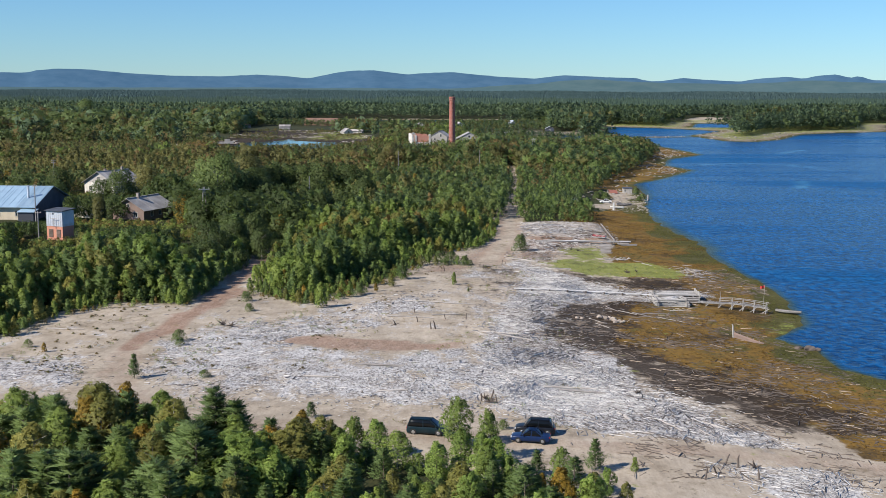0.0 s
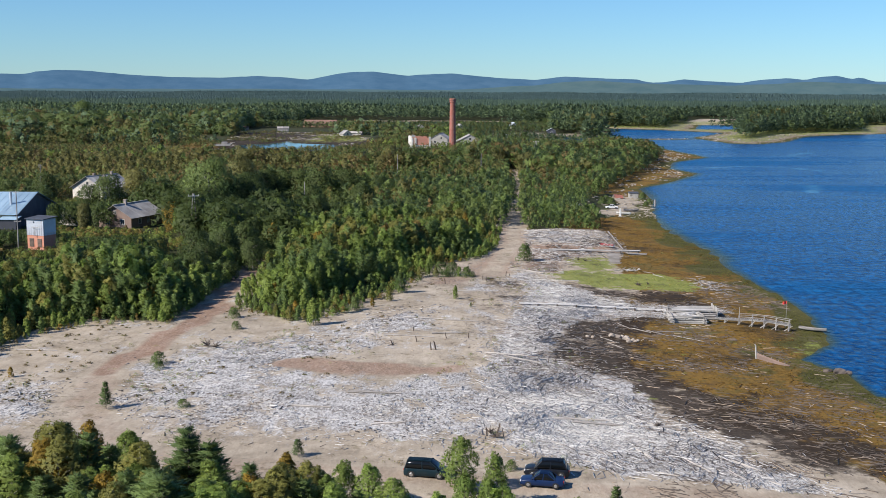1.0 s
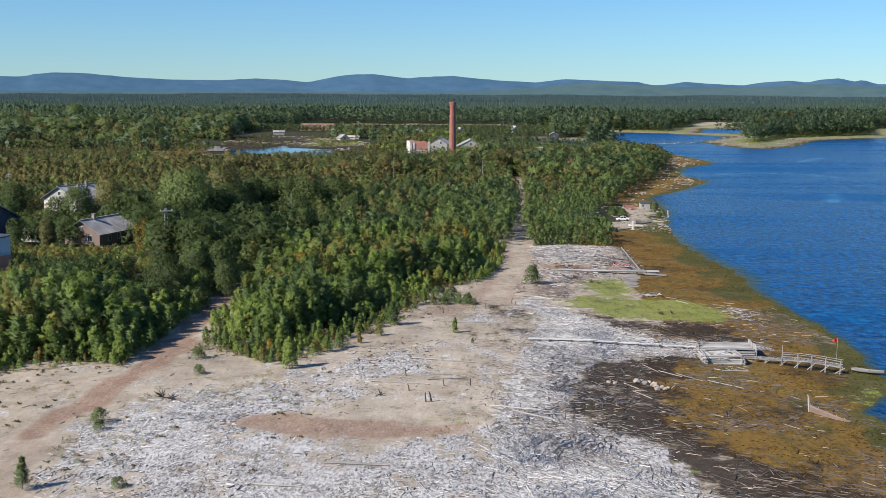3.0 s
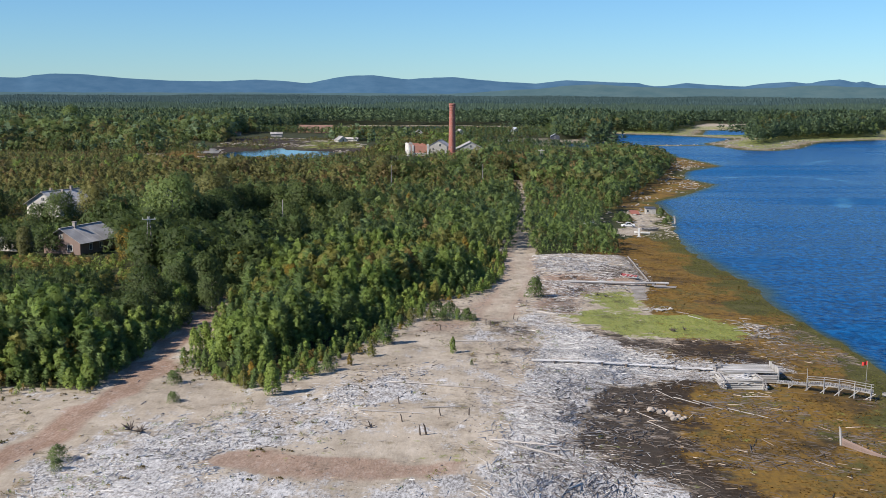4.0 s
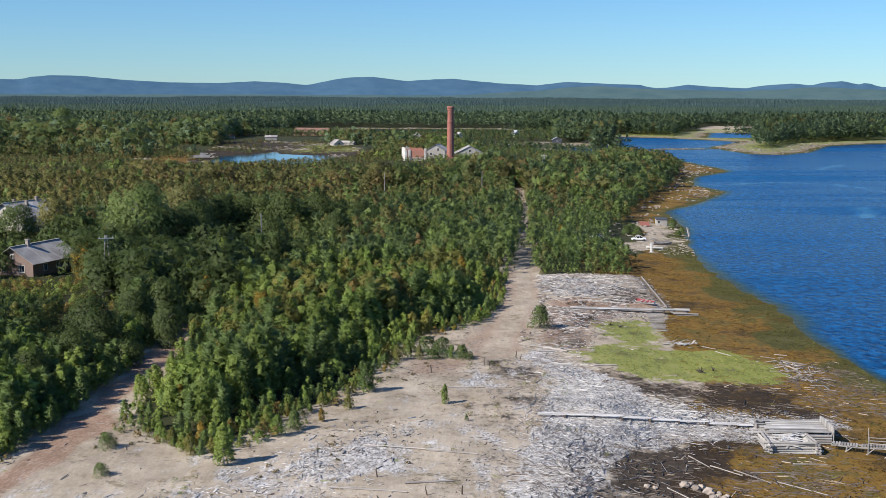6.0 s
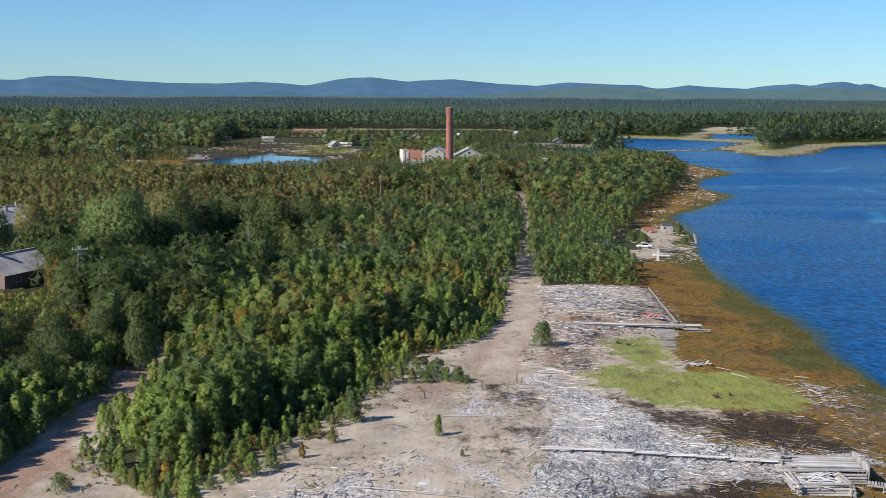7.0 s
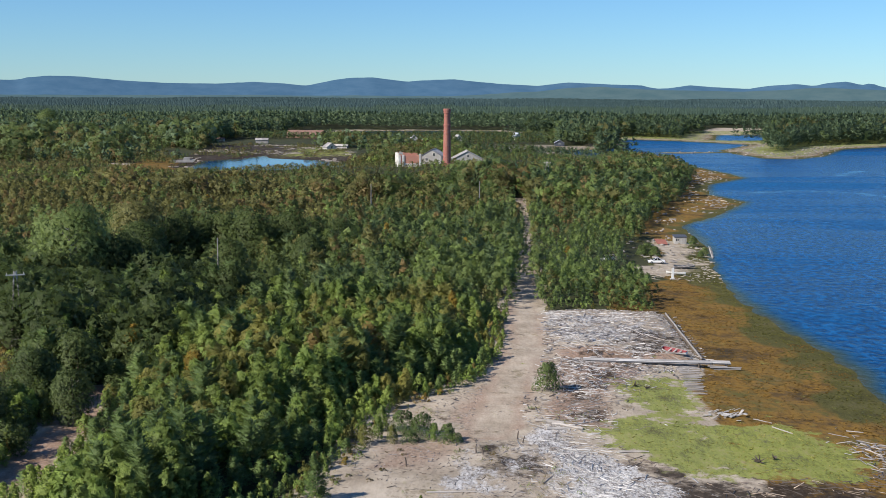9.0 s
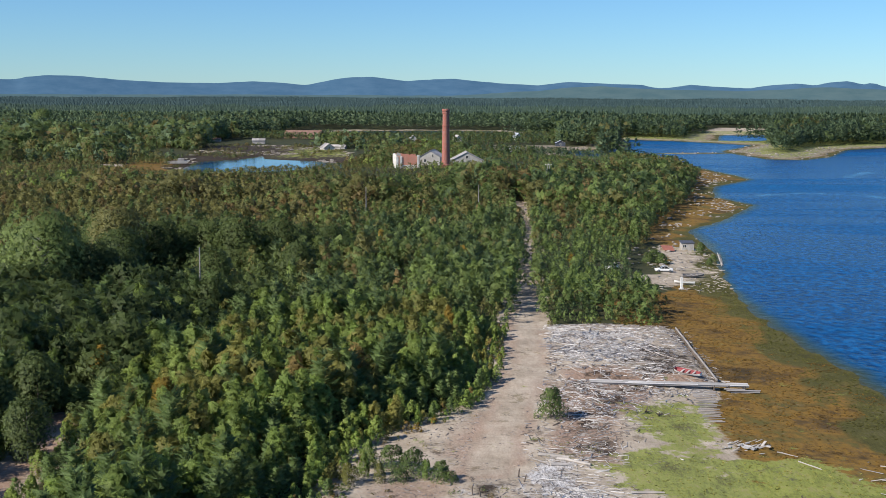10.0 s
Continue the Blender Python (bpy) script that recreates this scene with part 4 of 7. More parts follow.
def kinds_for(x, y):
    """Which kind stands where: pines and birches mixed, autumn colour in drifts, brown scrub inland."""
    drift = grain(x, y, 26, 31) * 0.55 + grain(x, y, 9, 32) * 0.45
    r = rng.random(len(x))
    brown = np.maximum(ease(y, 400, 540) * 0.24, ease(y, 330, 440) * ease(-x, 10, 60)) * ease(960 - y, 0, 200) * (0.14 + 0.50 * grain(x, y, 34, 33))
    k = np.where(r < 0.50, "birch", "pine").astype(object)
    k[(r < 0.10) | ((x > 12.5) & (y > 330) & (y < 600) & (r < 0.50))] = "sapling"
    k[(drift > 0.50) & (r > 0.74)] = "olive_birch"
    k[(r > 0.996 - 0.012 * (drift > 0.6)) & (y < 500)] = "yellow_birch"
    k[(rng.random(len(x)) < brown * 0.75 + 0.012 * (drift > 0.6))] = "rust_rowan"
    k[(rng.random(len(x)) < brown * 1.5)] = "olive_birch"
    return k


def conifer(sides, tiers, wide):
    """A small far-off pine of unit height: ragged stacked cones on a bare foot. wide: the crown's width per height."""
    out = []
    for t in range(tiers):
        low, high = 0.22 + 0.72 * t / tiers, min(1.0, 0.30 + 0.75 * (t + 1.3) / tiers)
        r = wide / 2 * (1 - 0.62 * t / max(1, tiers)) * rng.uniform(0.85, 1.15)
        turn = rng.random() * 6
        ring = [(r * rng.uniform(0.7, 1.3) * math.cos(turn + 6.283 * k / sides), r * rng.uniform(0.7, 1.3) * math.sin(turn + 6.283 * k / sides), low + rng.uniform(-0.06, 0.06)) for k in range(sides)]
        tip = (rng.normal(0, 0.02), rng.normal(0, 0.02), high)
        out += [[ring[k], ring[(k + 1) % sides], tip] for k in range(sides)]
    tris = np.array(out)
    shade = tris.mean(1) * (1, 1, 0)
    shade /= np.linalg.norm(shade, axis=1)[:, None] + 1e-6
    shade[:, 2] = 1.3
    return faced(tris, shade / np.linalg.norm(shade, axis=1)[:, None])


def kept_low(x, y, tall):
    """Bushes and trees before the cottages and the tower stay low enough to leave them free: (x, y, half width, foot)."""
    for bx, by, half, foot in ((-103.6, 268.6, 7.5, 3.2), (-80.5, 303, 5.0, 3.6), (-107.5, 312, 5.0, 3.6), (-141, 307, 26, 3.8), (-95, 310, 11.5, 3.2), (-130, 387, 12.5, 4.6), (-71.8, 290, 6.0, 1.6)):
        far = math.hypot(bx, by)
        along, across = (x * bx + y * by) / far, np.abs(x * by - y * bx) / far
        line = 40.5 + (foot - 40.5) * along / far
        here = (across < half) & (along < far) & (along > 0.72 * far)
        tall = np.where(here, np.minimum(tall, np.maximum(0.5, (line - height(x, y)) * rng.uniform(0.6, 1.0, len(x)))), tall)
    return tall


MID = {key: "mid_" + key for key in ("green", "pine", "olive", "rust", "bright")}


def plant_forests():
    # the young wood beside the clearing
    x, y, d = scatter(160, 335, 2.0, -190, 30)
    edge = away(x, y, CLEARING, True)
    keep = grain(x, y, 6.5, 61) > 0.12
    x, y, edge = x[keep], y[keep], edge[keep]
    tall = (2.1 + 1.5 * ease(edge, 0, 14) + 2.2 * grain(x, y, 7.5, 33) + 2.8 * grain(x, y, 19, 65) ** 2) * rng.uniform(0.68, 1.4, len(x)) * np.where((x < -44) & (y > 200), 1.15, 0.42 + 0.58 * ease(edge, 0.5, 9))
    old = ease(-x, 40, 52) * ease(y, 196, 214)
    tall *= 1 + 0.30 * old * grain(x, y, 11, 83)
    tall = kept_low(x, y, tall) * (1 - ease(away(x, y, ROADS[1]), 8, 3.5) * np.where(x > -49.5, 0.5, 0.40))
    kind = kinds_for(x, y)
    kind[(rng.random(len(x)) < 0.62 * old * ease(y, 225, 262))] = "alder"
    rim = edge < 6
    forest("woodland_edge", x[rim], y[rim], tall[rim], kind[rim], shapes_of(16, 24, 0.078), "young birches and pines along the edge of the sand")
    forest("young_woodland", x[~rim], y[~rim], tall[~rim], kind[~rim], shapes_of(15, 18, 0.076, 0.22), "dense young birch and pine woodland with autumn patches")
    x, y, d = scatter(160, 340, 1.5, -80, 30)
    near = (away(x, y, CLEARING, True) < 3.4 * (0.3 + 1.2 * grain(x, y, 9, 92))) & (away(x, y, ROADS[1]) > 3.0) & (rng.random(len(x)) < 0.75)
    x, y = x[near], y[near]
    r = rng.random(len(x))
    kind = np.where(r < 0.34, "birch", np.where(r < 0.62, "olive_birch", np.where(r < 0.82, "sapling", np.where(r < 0.9, "pine", "rust_rowan")))).astype(object)
    forest("edge_saplings", x, y, rng.uniform(0.7, 2.1, len(x)), kind, shapes_of(8, 16, 0.11, 0.04), "low saplings and bushes along the edge of the sand")
    x, y = rng.uniform(-78, 4, 9000), rng.uniform(166, 296, 9000)
    out = away(x, y, CLEARING, True)
    ok = inside(x, y, CLEARING) & (out < 3.6 * grain(x, y, 8, 93)) & (away(x, y, ROADS[1]) > 3.4) & (away(x, y, ROADS[0]) > 4.5) & (rng.random(9000) < 0.42)
    x, y = x[ok], y[ok]
    r = rng.random(len(x))
    kind = np.where(r < 0.36, "olive_birch", np.where(r < 0.62, "birch", np.where(r < 0.8, "rust_rowan", np.where(r < 0.9, "sapling", "yellow_birch")))).astype(object)
    forest("edge_scrub", x, y, rng.uniform(0.3, 1.25, len(x)) * (0.5 + grain(x, y, 5, 94)), kind, {k: (leaf, [lumps("bush", 6, 14, 1.25, 0.17) for _ in range(4)]) for k, (leaf, *_) in LOOKS.items()}, "low olive scrub creeping out over the sand")
    x, y, d = scatter(335, 520, 2.5, -240, 70)
    keep = grain(x, y, 8, 62) > 0.12
    x, y = x[keep], y[keep]
    tall = (2.6 + 3.6 * grain(x, y, 30, 34) ** 1.6 + 2.8 * grain(x, y, 9, 64)) * rng.uniform(0.65, 1.3, len(x))
    tall *= 1 - 0.30 * ease(x, 9, 12) * ease(450 - y, 0, 40)
    tall = kept_low(x, y, tall)
    kind = kinds_for(x, y)
    kind[rng.random(len(x)) < 0.62 * ease(-x, 30, 48) * ease(440 - y, 0, 50)] = "alder"
    forest("mixed_woodland", x, y, tall, kind, shapes_of(8, 10, 0.096, 0.30, leaf_for=MID), "mixed green and brown woodland beyond the road")
    x, y, d = scatter(520, 900, 3.8, -400, 130)
    tall = (4.2 + 5.2 * grain(x, y, 38, 35) ** 1.5 + 1.5 * grain(x, y, 12, 66)) * rng.uniform(0.65, 1.35, len(x))
    low = np.maximum(ease(-x, 55, 95), ease(60 - np.abs(x + 28), 0, 18) * ease(y, 590, 630) * ease(770 - y, 0, 20))
    tall *= 1 - 0.62 * low * ease(y, 540, 640)
    tall *= 1 - 0.62 * ease(y, 640, 790) * ease(x, -20, 0) * (1 - 0.75 * ease(x, 66, 84))
    keep = ~((y > 735) & (x > -190) & (x < -80))
    x, y, tall = x[keep], y[keep], tall[keep]
    point = x > -15
    forest("point_woodland", x[point], y[point], tall[point], kinds_for(x[point], y[point]), shapes_of(7, 9, 0.122, 0.30, rounded=True, leaf_for=MID), "green and rust woodland on the point")
    x, y, tall = x[~point], y[~point], tall[~point]
    forest("inland_scrub", x, y, tall, kinds_for(x, y), shapes_of(6, 9, 0.13, 0.26, rounded=True, leaf_for={"green": "dull_green", "olive": "dull_olive", "rust": "dull_rust", "bright": "green", "pine": "dull_green"}), "brown and green scrub woodland inland")
    # leafy trees round the lagoon
    x, y, d = scatter(800, 1250, 6.4, -560, -60)
    grove = grain(x, y, 60, 81) * 0.6 + grain(x, y, 22, 82) * 0.4
    keep = ((grove > 0.40) | (x < -330)) & (d > 16) & ~((y < 860) & (x > -215)) & ~((y > 1040) & (x > -240)) & ~((d < 60) & (y < 1060) & (x > -185))
    x, y, grove = x[keep], y[keep], grove[keep]
    tall = (6.0 + 9 * ease(grove, 0.38, 0.7)) * rng.uniform(0.7, 1.3, len(x))
    r = rng.random(len(x))
    k = np.where(r < 0.50, "birch", np.where(r < 0.72, "pine", np.where(r < 0.92, "olive_birch", "rust_rowan"))).astype(object)
    leafy = {name: (leaf, [lumps("round", 6, 9, wide, 0.15, 0.12) for _ in range(5)]) for name, leaf, wide in (("birch", "dull_green", 0.85), ("pine", "far", 0.7), ("olive_birch", "dull_olive", 0.9), ("rust_rowan", "dull_rust", 0.9))}
    forest("lagoon_trees", x, y, tall, k, leafy, "rounded leafy trees round the lagoon")
    # tall pines round the bay
    x, y, d = scatter(900, 1500, 5.2, -680, 640)
    keep = ~((x < -60) & (y < 1180)) | ((x < -300) & (y > 1060) & (rng.random(len(x)) < 0.5))
    x, y, d = x[keep], y[keep], d[keep]
    tall = (10.5 + 4 * grain(x, y, 90, 36) + 5 * grain(x, y, 28, 68)) * rng.uniform(0.72, 1.2, len(x))
    tall *= np.where(inside(x, y, LOW_GROUND) | ((x > -80) & (x < 72) & (y < 1055)), 0.36, 1.0)
    k = np.where(rng.random(len(x)) < np.where(inside(x, y, LOW_GROUND), 0.3, 0.86), "pine", np.where(rng.random(len(x)) < 0.7, "birch", "olive_birch")).astype(object)
    far = {"pine": ("far", [lumps("pine", 5, 6, w, 0.105, 0.22) for w in (0.40, 0.46, 0.52, 0.44, 0.56, 0.60)]),
           "birch": ("dull_green", [lumps("round", 4, 6, 0.62, 0.17, 0.2) for _ in range(5)]),
           "olive_birch": ("dull_olive", [lumps("round", 4, 6, 0.65, 0.17, 0.2) for _ in range(5)])}
    forest("coastal_forest", x, y, tall, k, far, "tall pine forest round the bay")
    x, y, d = scatter(1500, 1800, 7.4, -820, 780)
    tall = (11 + 5 * grain(x, y, 120, 36) + 3 * grain(x, y, 40, 70)) * rng.uniform(0.7, 1.25, len(x))
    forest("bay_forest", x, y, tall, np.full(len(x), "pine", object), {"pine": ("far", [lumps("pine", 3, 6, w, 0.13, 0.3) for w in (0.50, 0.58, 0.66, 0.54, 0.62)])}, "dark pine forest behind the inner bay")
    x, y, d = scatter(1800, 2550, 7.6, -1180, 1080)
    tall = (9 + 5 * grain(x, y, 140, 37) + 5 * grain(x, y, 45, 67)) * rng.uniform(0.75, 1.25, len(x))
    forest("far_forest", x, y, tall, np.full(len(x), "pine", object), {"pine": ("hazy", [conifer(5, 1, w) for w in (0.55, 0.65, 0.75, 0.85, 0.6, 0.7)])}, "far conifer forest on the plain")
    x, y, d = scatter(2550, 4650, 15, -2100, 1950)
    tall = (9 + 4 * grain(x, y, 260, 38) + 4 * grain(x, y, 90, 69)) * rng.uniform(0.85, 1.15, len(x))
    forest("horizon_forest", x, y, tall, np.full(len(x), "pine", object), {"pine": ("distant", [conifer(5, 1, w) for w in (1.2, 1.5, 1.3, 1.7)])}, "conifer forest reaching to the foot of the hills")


plant_forests()


def big_tree(x, y, tall, wide, leaf, label, trunk_bark=BIRCH_BARK, name="birch_tree"):
    ob = thing(name, (x, y, ground_at(x, y)), rng.uniform(0, 360), label, "tree", "tall trees by the cottages")
    part("trunk", limbs(tall * 0.95, wide, 7, 14), trunk_bark, ob)
    boughs = lumps("round", 46, 84, wide / tall, 0.036)
    tone = {"green": "alder", "pine": "alder", "bright": "mid_green", "olive": "mid_olive"}.get(leaf, leaf)
    child = new("crown", tri_mesh("crown", boughs[0] * tall, [LEAF[tone]], None, boughs[1]))
    child.parent = ob
    return ob


big_tree(-77, 331, 17.5, 12.5, "bright", "tall bright green birch above the young wood")
big_tree(-69, 336, 12.5, 8.5, "pine", "tall dark tree beside the bright birch", BARK, "alder_tree")
big_tree(-84, 340, 12, 8, "green", "tall green birch behind the cottage")
big_tree(-78, 375, 14, 10, "olive", "tall birch turning brown")
big_tree(-54, 385, 13, 10, "pine", "tall dark tree with a broad crown", BARK, "alder_tree")
big_tree(-46, 392, 12, 9, "pine", "tall dark tree in the wood", BARK, "alder_tree")
big_tree(-110, 345, 11, 8, "green", "green tree between the cottages")
big_tree(-104, 352, 12, 7, "olive", "tall tree turning brown behind the cottage")
big_tree(-141, 377, 9, 7, "pine", "dark tree beside the white house", BARK, "alder_tree")
big_tree(-116, 345, 8, 6, "green", "leafy tree beside the blue-roofed building")
for x, y, tall, wide, leaf in [(-62.3, 297, 8.5, 6.5, "green"), (-57.1, 262, 7.5, 6, "green"), (-54.5, 271, 8, 6, "pine"), (-84.5, 384, 11, 8, "pine"),
                               (-72.4, 334, 11, 8, "pine"), (-49.8, 256, 6.5, 5, "green"), (-66.5, 341, 11, 8, "green"), (-60, 283, 8, 6.5, "pine"), (-53, 306, 8, 6, "green"),
                               (-56, 318, 8.5, 6.5, "pine"), (-47, 330, 8, 6, "green"), (-52, 352, 10, 8, "pine"), (-71, 356, 12, 9, "green"), (-39, 372, 9, 7, "green"),
                               (-75, 366, 11, 8, "pine"), (-70.5, 381, 11.5, 7.5, "pine"), (-66, 386, 10.5, 7, "green"), (-61.5, 388, 11.5, 7.5, "pine"), (-57.5, 391, 10, 7, "pine"), (-50, 396, 11, 7.5, "green"),
                               (-43, 400, 10, 7, "pine"), (-37, 406, 9, 7, "green"), (-57.5, 247, 7, 5.5, "pine"), (-56.5, 234, 6.5, 5, "green"), (-58, 222, 6.5, 5, "pine"), (-61, 252, 8, 6, "green")]:
    big_tree(x, y, tall, wide, leaf, "leafy green tree above the young wood" if leaf == "green" else "dark alder above the young wood", BIRCH_BARK if leaf == "green" else BARK, "birch_tree" if leaf == "green" else "alder_tree")
big_tree(-452, 1290, 24, 20, "bright", "tall bright green tree far inland")
big_tree(-80.5, 307, 7.5, 5.0, "yellow", "golden birch beside the brown cottage")
big_tree(-103, 304, 7.0, 3.2, "olive", "brown-green birch before the brown cottage")

# single trees of the foreground and of the clearing's edge: kind, x, y, height
for kind, x, y, tall in [
    ("pine", -45.6, 147.9, 3.6), ("willow", -45.0, 168.4, 1.3), ("willow", -36.5, 149.0, 1.1), ("willow", -42.4, 204.2, 1.9), ("willow", -40.0, 195.0, 1.4),
    ("birch", -28.2, 199.6, 4.6), ("olive_birch", -32.7, 202.7, 2.6), ("willow", -22.9, 212.8, 2.4), ("birch", -5.6, 226.5, 2.6), ("pine", -19.4, 130.7, 2.0),
    ("yellow_birch", -63.4, 162.5, 1.5), ("birch", 16.3, 114.6, 1.6), ("birch", -1.9, 121.0, 5.6), ("willow", 8.8, 277.8, 4.0), ("willow", -9.5, 256, 2.6),
    ("willow", -7, 254.5, 2.8), ("birch", -12, 256, 3.2), ("willow", -4, 252.5, 2.2), ("pine", -16.2, 231, 4.2), ("willow", 41, 425.8, 2.6), ("willow", 44.2, 424.6, 2.6), ("willow", 42.6, 428, 3.0), ("willow", 58.2, 449, 3.0),
    ("willow", 56.6, 426.8, 1.8), ("willow", 58.2, 431, 2.2), ("birch", 1.3, 117.5, 5.2), ("pine", 12.2, 114.5, 3.6), ("birch", 8.6, 111.0, 3.4),
    ("willow", 3, 128, 1.2), ("willow", -67, 165.5, 1.2), ("willow", -46, 171.2, 1.8), ("pine", -2.6, 219, 0.9), ("olive_birch", -13.6, 250.5, 2.4), ("birch", -12.2, 252.8, 2.8), ("olive_birch", -10.4, 251.4, 2.2), ("willow", -8.4, 252.0, 1.5), ("sapling", -5.6, 253.2, 2.2), ("willow", -2.9, 251.6, 1.3),
    ("olive_birch", -35.5, 205.8, 2.2), ("sapling", -24.4, 210.4, 2.6), ("yellow_birch", -20.2, 216.6, 1.8), ("olive_birch", -17.6, 222.4, 2.0),
]:
    single_tree(kind, x, y, tall)


def foreground():
    """The thicket nearest to the camera, tree by tree."""
    x, y, _ = [np.array(v) for v in zip(*[(a, b, 0) for a, b, c in (
        (gx + rng.uniform(-0.9, 0.9), gy + rng.uniform(-0.9, 0.9), 0) for gy in np.arange(93, 122, 2.45) for gx in np.arange(-50, 15, 2.45))])]
    back_edge = np.interp(x, [-50, -38, -24, -14, -4, 4, 12, 15], [121, 120.5, 117.5, 118, 116.5, 113.5, 110, 107])
    gap = (away(x, y, [(-44, 107), (-36, 105.5)]) > 2.3) & (away(x, y, [(-26, 112), (-20, 115)]) > 1.2)
    keep = (y < back_edge) & gap & (rng.random(len(x)) < np.interp(x, [-22, -10], [0.9, 0.66])) & (np.abs(x + 0.04 * y) < 0.40 * y + 3)
    for px, py in zip(x[keep], y[keep]):
        r = rng.random()
        if px > -17:
            kind = "pine" if r < 0.30 else "sapling" if r < 0.68 else "birch" if r < 0.82 else "olive_birch" if r < 0.96 else "yellow_birch"
        else:
            kind = "pine" if r < 0.40 else "birch" if r < 0.60 else "olive_birch" if r < 0.84 else "yellow_birch" if r < 0.95 else "sapling"
        single_tree(kind, px, py, rng.uniform(3.6, 7.6) * float(np.interp(px, [-24, -12, 4, 10], [1.0, 0.62, 0.62, 0.5])), fine=py > 99, girth=1.3)


foreground()


# ---------------------------------------------------------------- buildings
def window(parent, x, y, z, w, h, face, panes=2, frame_material=WHITEWASH):
    """A window set into a wall: frame proud of the wall, panes sunk in it. face: degrees the wall's outward side is turned from -y."""
    m = pose(x, y, z, 0, 0, face)
    bm = bmesh.new()
    for sx in (-1, 1):
        box(bm, (0.10, 0.10, h + 0.2), (sx * (w / 2 + 0.05), -0.03, -0.1), m)
    for sz in (-0.1, h):
        box(bm, (w, 0.10, 0.10), (0, -0.03, sz), m)
    for k in range(1, panes):
        box(bm, (0.06, 0.08, h), (-w / 2 + w * k / panes, -0.03, 0), m)
    ob = part("window", bm, frame_material, parent)
    for k in range(panes):
        bm = bmesh.new()
        box(bm, (w / panes - 0.06, 0.03, h), (-w / 2 + w * (k + 0.5) / panes, 0.0, 0), m)
        part("pane", bm, GLASS, ob)
    return ob


def shell(bm, w, length, eave, ridge, holes=(), t=0.25):
    """Four walls with gables on the two ends (-y and +y), with a thickness."""
    for y, s in ((0, 1), (length - t, 1)):
        prism(bm, [(-w / 2, 0), (w / 2, 0), (w / 2, eave), (0, ridge), (-w / 2, eave)], y, y + t)
    for sx in (-1, 1):
        box(bm, (t, length - 2 * t, eave), (sx * (w / 2 - t / 2), length / 2, 0))
    return bm


STACK = worn("sooty_chimney_plaster", (0.34, 0.30, 0.27), (0.22, 0.17, 0.15), 0.9)


def gable_house(place, turn, w, length, eave, ridge, wall, roof, label, over=0.6, sheets=6, name="house", chimneys=(), gable=None, windows=()):
    """A house with its gable towards -y: walls, two roof slopes of separate sheets, chimneys and windows."""
    ob = thing(name, place, turn, label, "house")
    part("wall", shell(bmesh.new(), w, length, eave, ridge), wall, ob)
    if gable:
        bm = bmesh.new()
        prism(bm, [(-w / 2 - 0.03, eave), (w / 2 + 0.03, eave), (0, ridge + 0.02)], -0.05, 0.1)
        part("gable", bm, gable, ob)
    rise = (ridge - eave) / (w / 2)
    for side in (-1, 1):
        slope = None
        for k in range(sheets):
            y0, y1 = -over + (length + 2 * over) * k / sheets, -over + (length + 2 * over) * (k + 1) / sheets - 0.03
            lift = 0.12 + rng.uniform(0, 0.035)
            bm = bmesh.new()
            xo = w / 2 + over
            ends = [(0, y0, ridge + lift), (0, y1, ridge + lift), (side * xo, y1, ridge - rise * xo + lift), (side * xo, y0, ridge - rise * xo + lift)]
            slab(bm, ends if side < 0 else ends[::-1], 0.07)
            piece = part("roof" if slope is None else "sheet", bm, roof, ob if slope is None else slope)
            slope = slope or piece
    bm = bmesh.new()
    box(bm, (0.4, length + 2 * over, 0.12), (0, length / 2, ridge + 0.14))
    part("ridge_cap", bm, roof, ob)
    for cx, cy, tall in chimneys:
        bm = bmesh.new()
        base = ridge - rise * abs(cx) - 0.4
        box(bm, (0.7, 0.7, tall + 0.4), (cx, cy, base))
        box(bm, (0.86, 0.86, 0.15), (cx, cy, base + tall + 0.4))
        part("chimney", bm, STACK, ob)
    for x, y, z, ww, hh, face in windows:
        window(ob, x, y, z, ww, hh, face)
    return ob


def base_z(x, y, sink=0.15):
    return ground_at(x, y) - sink


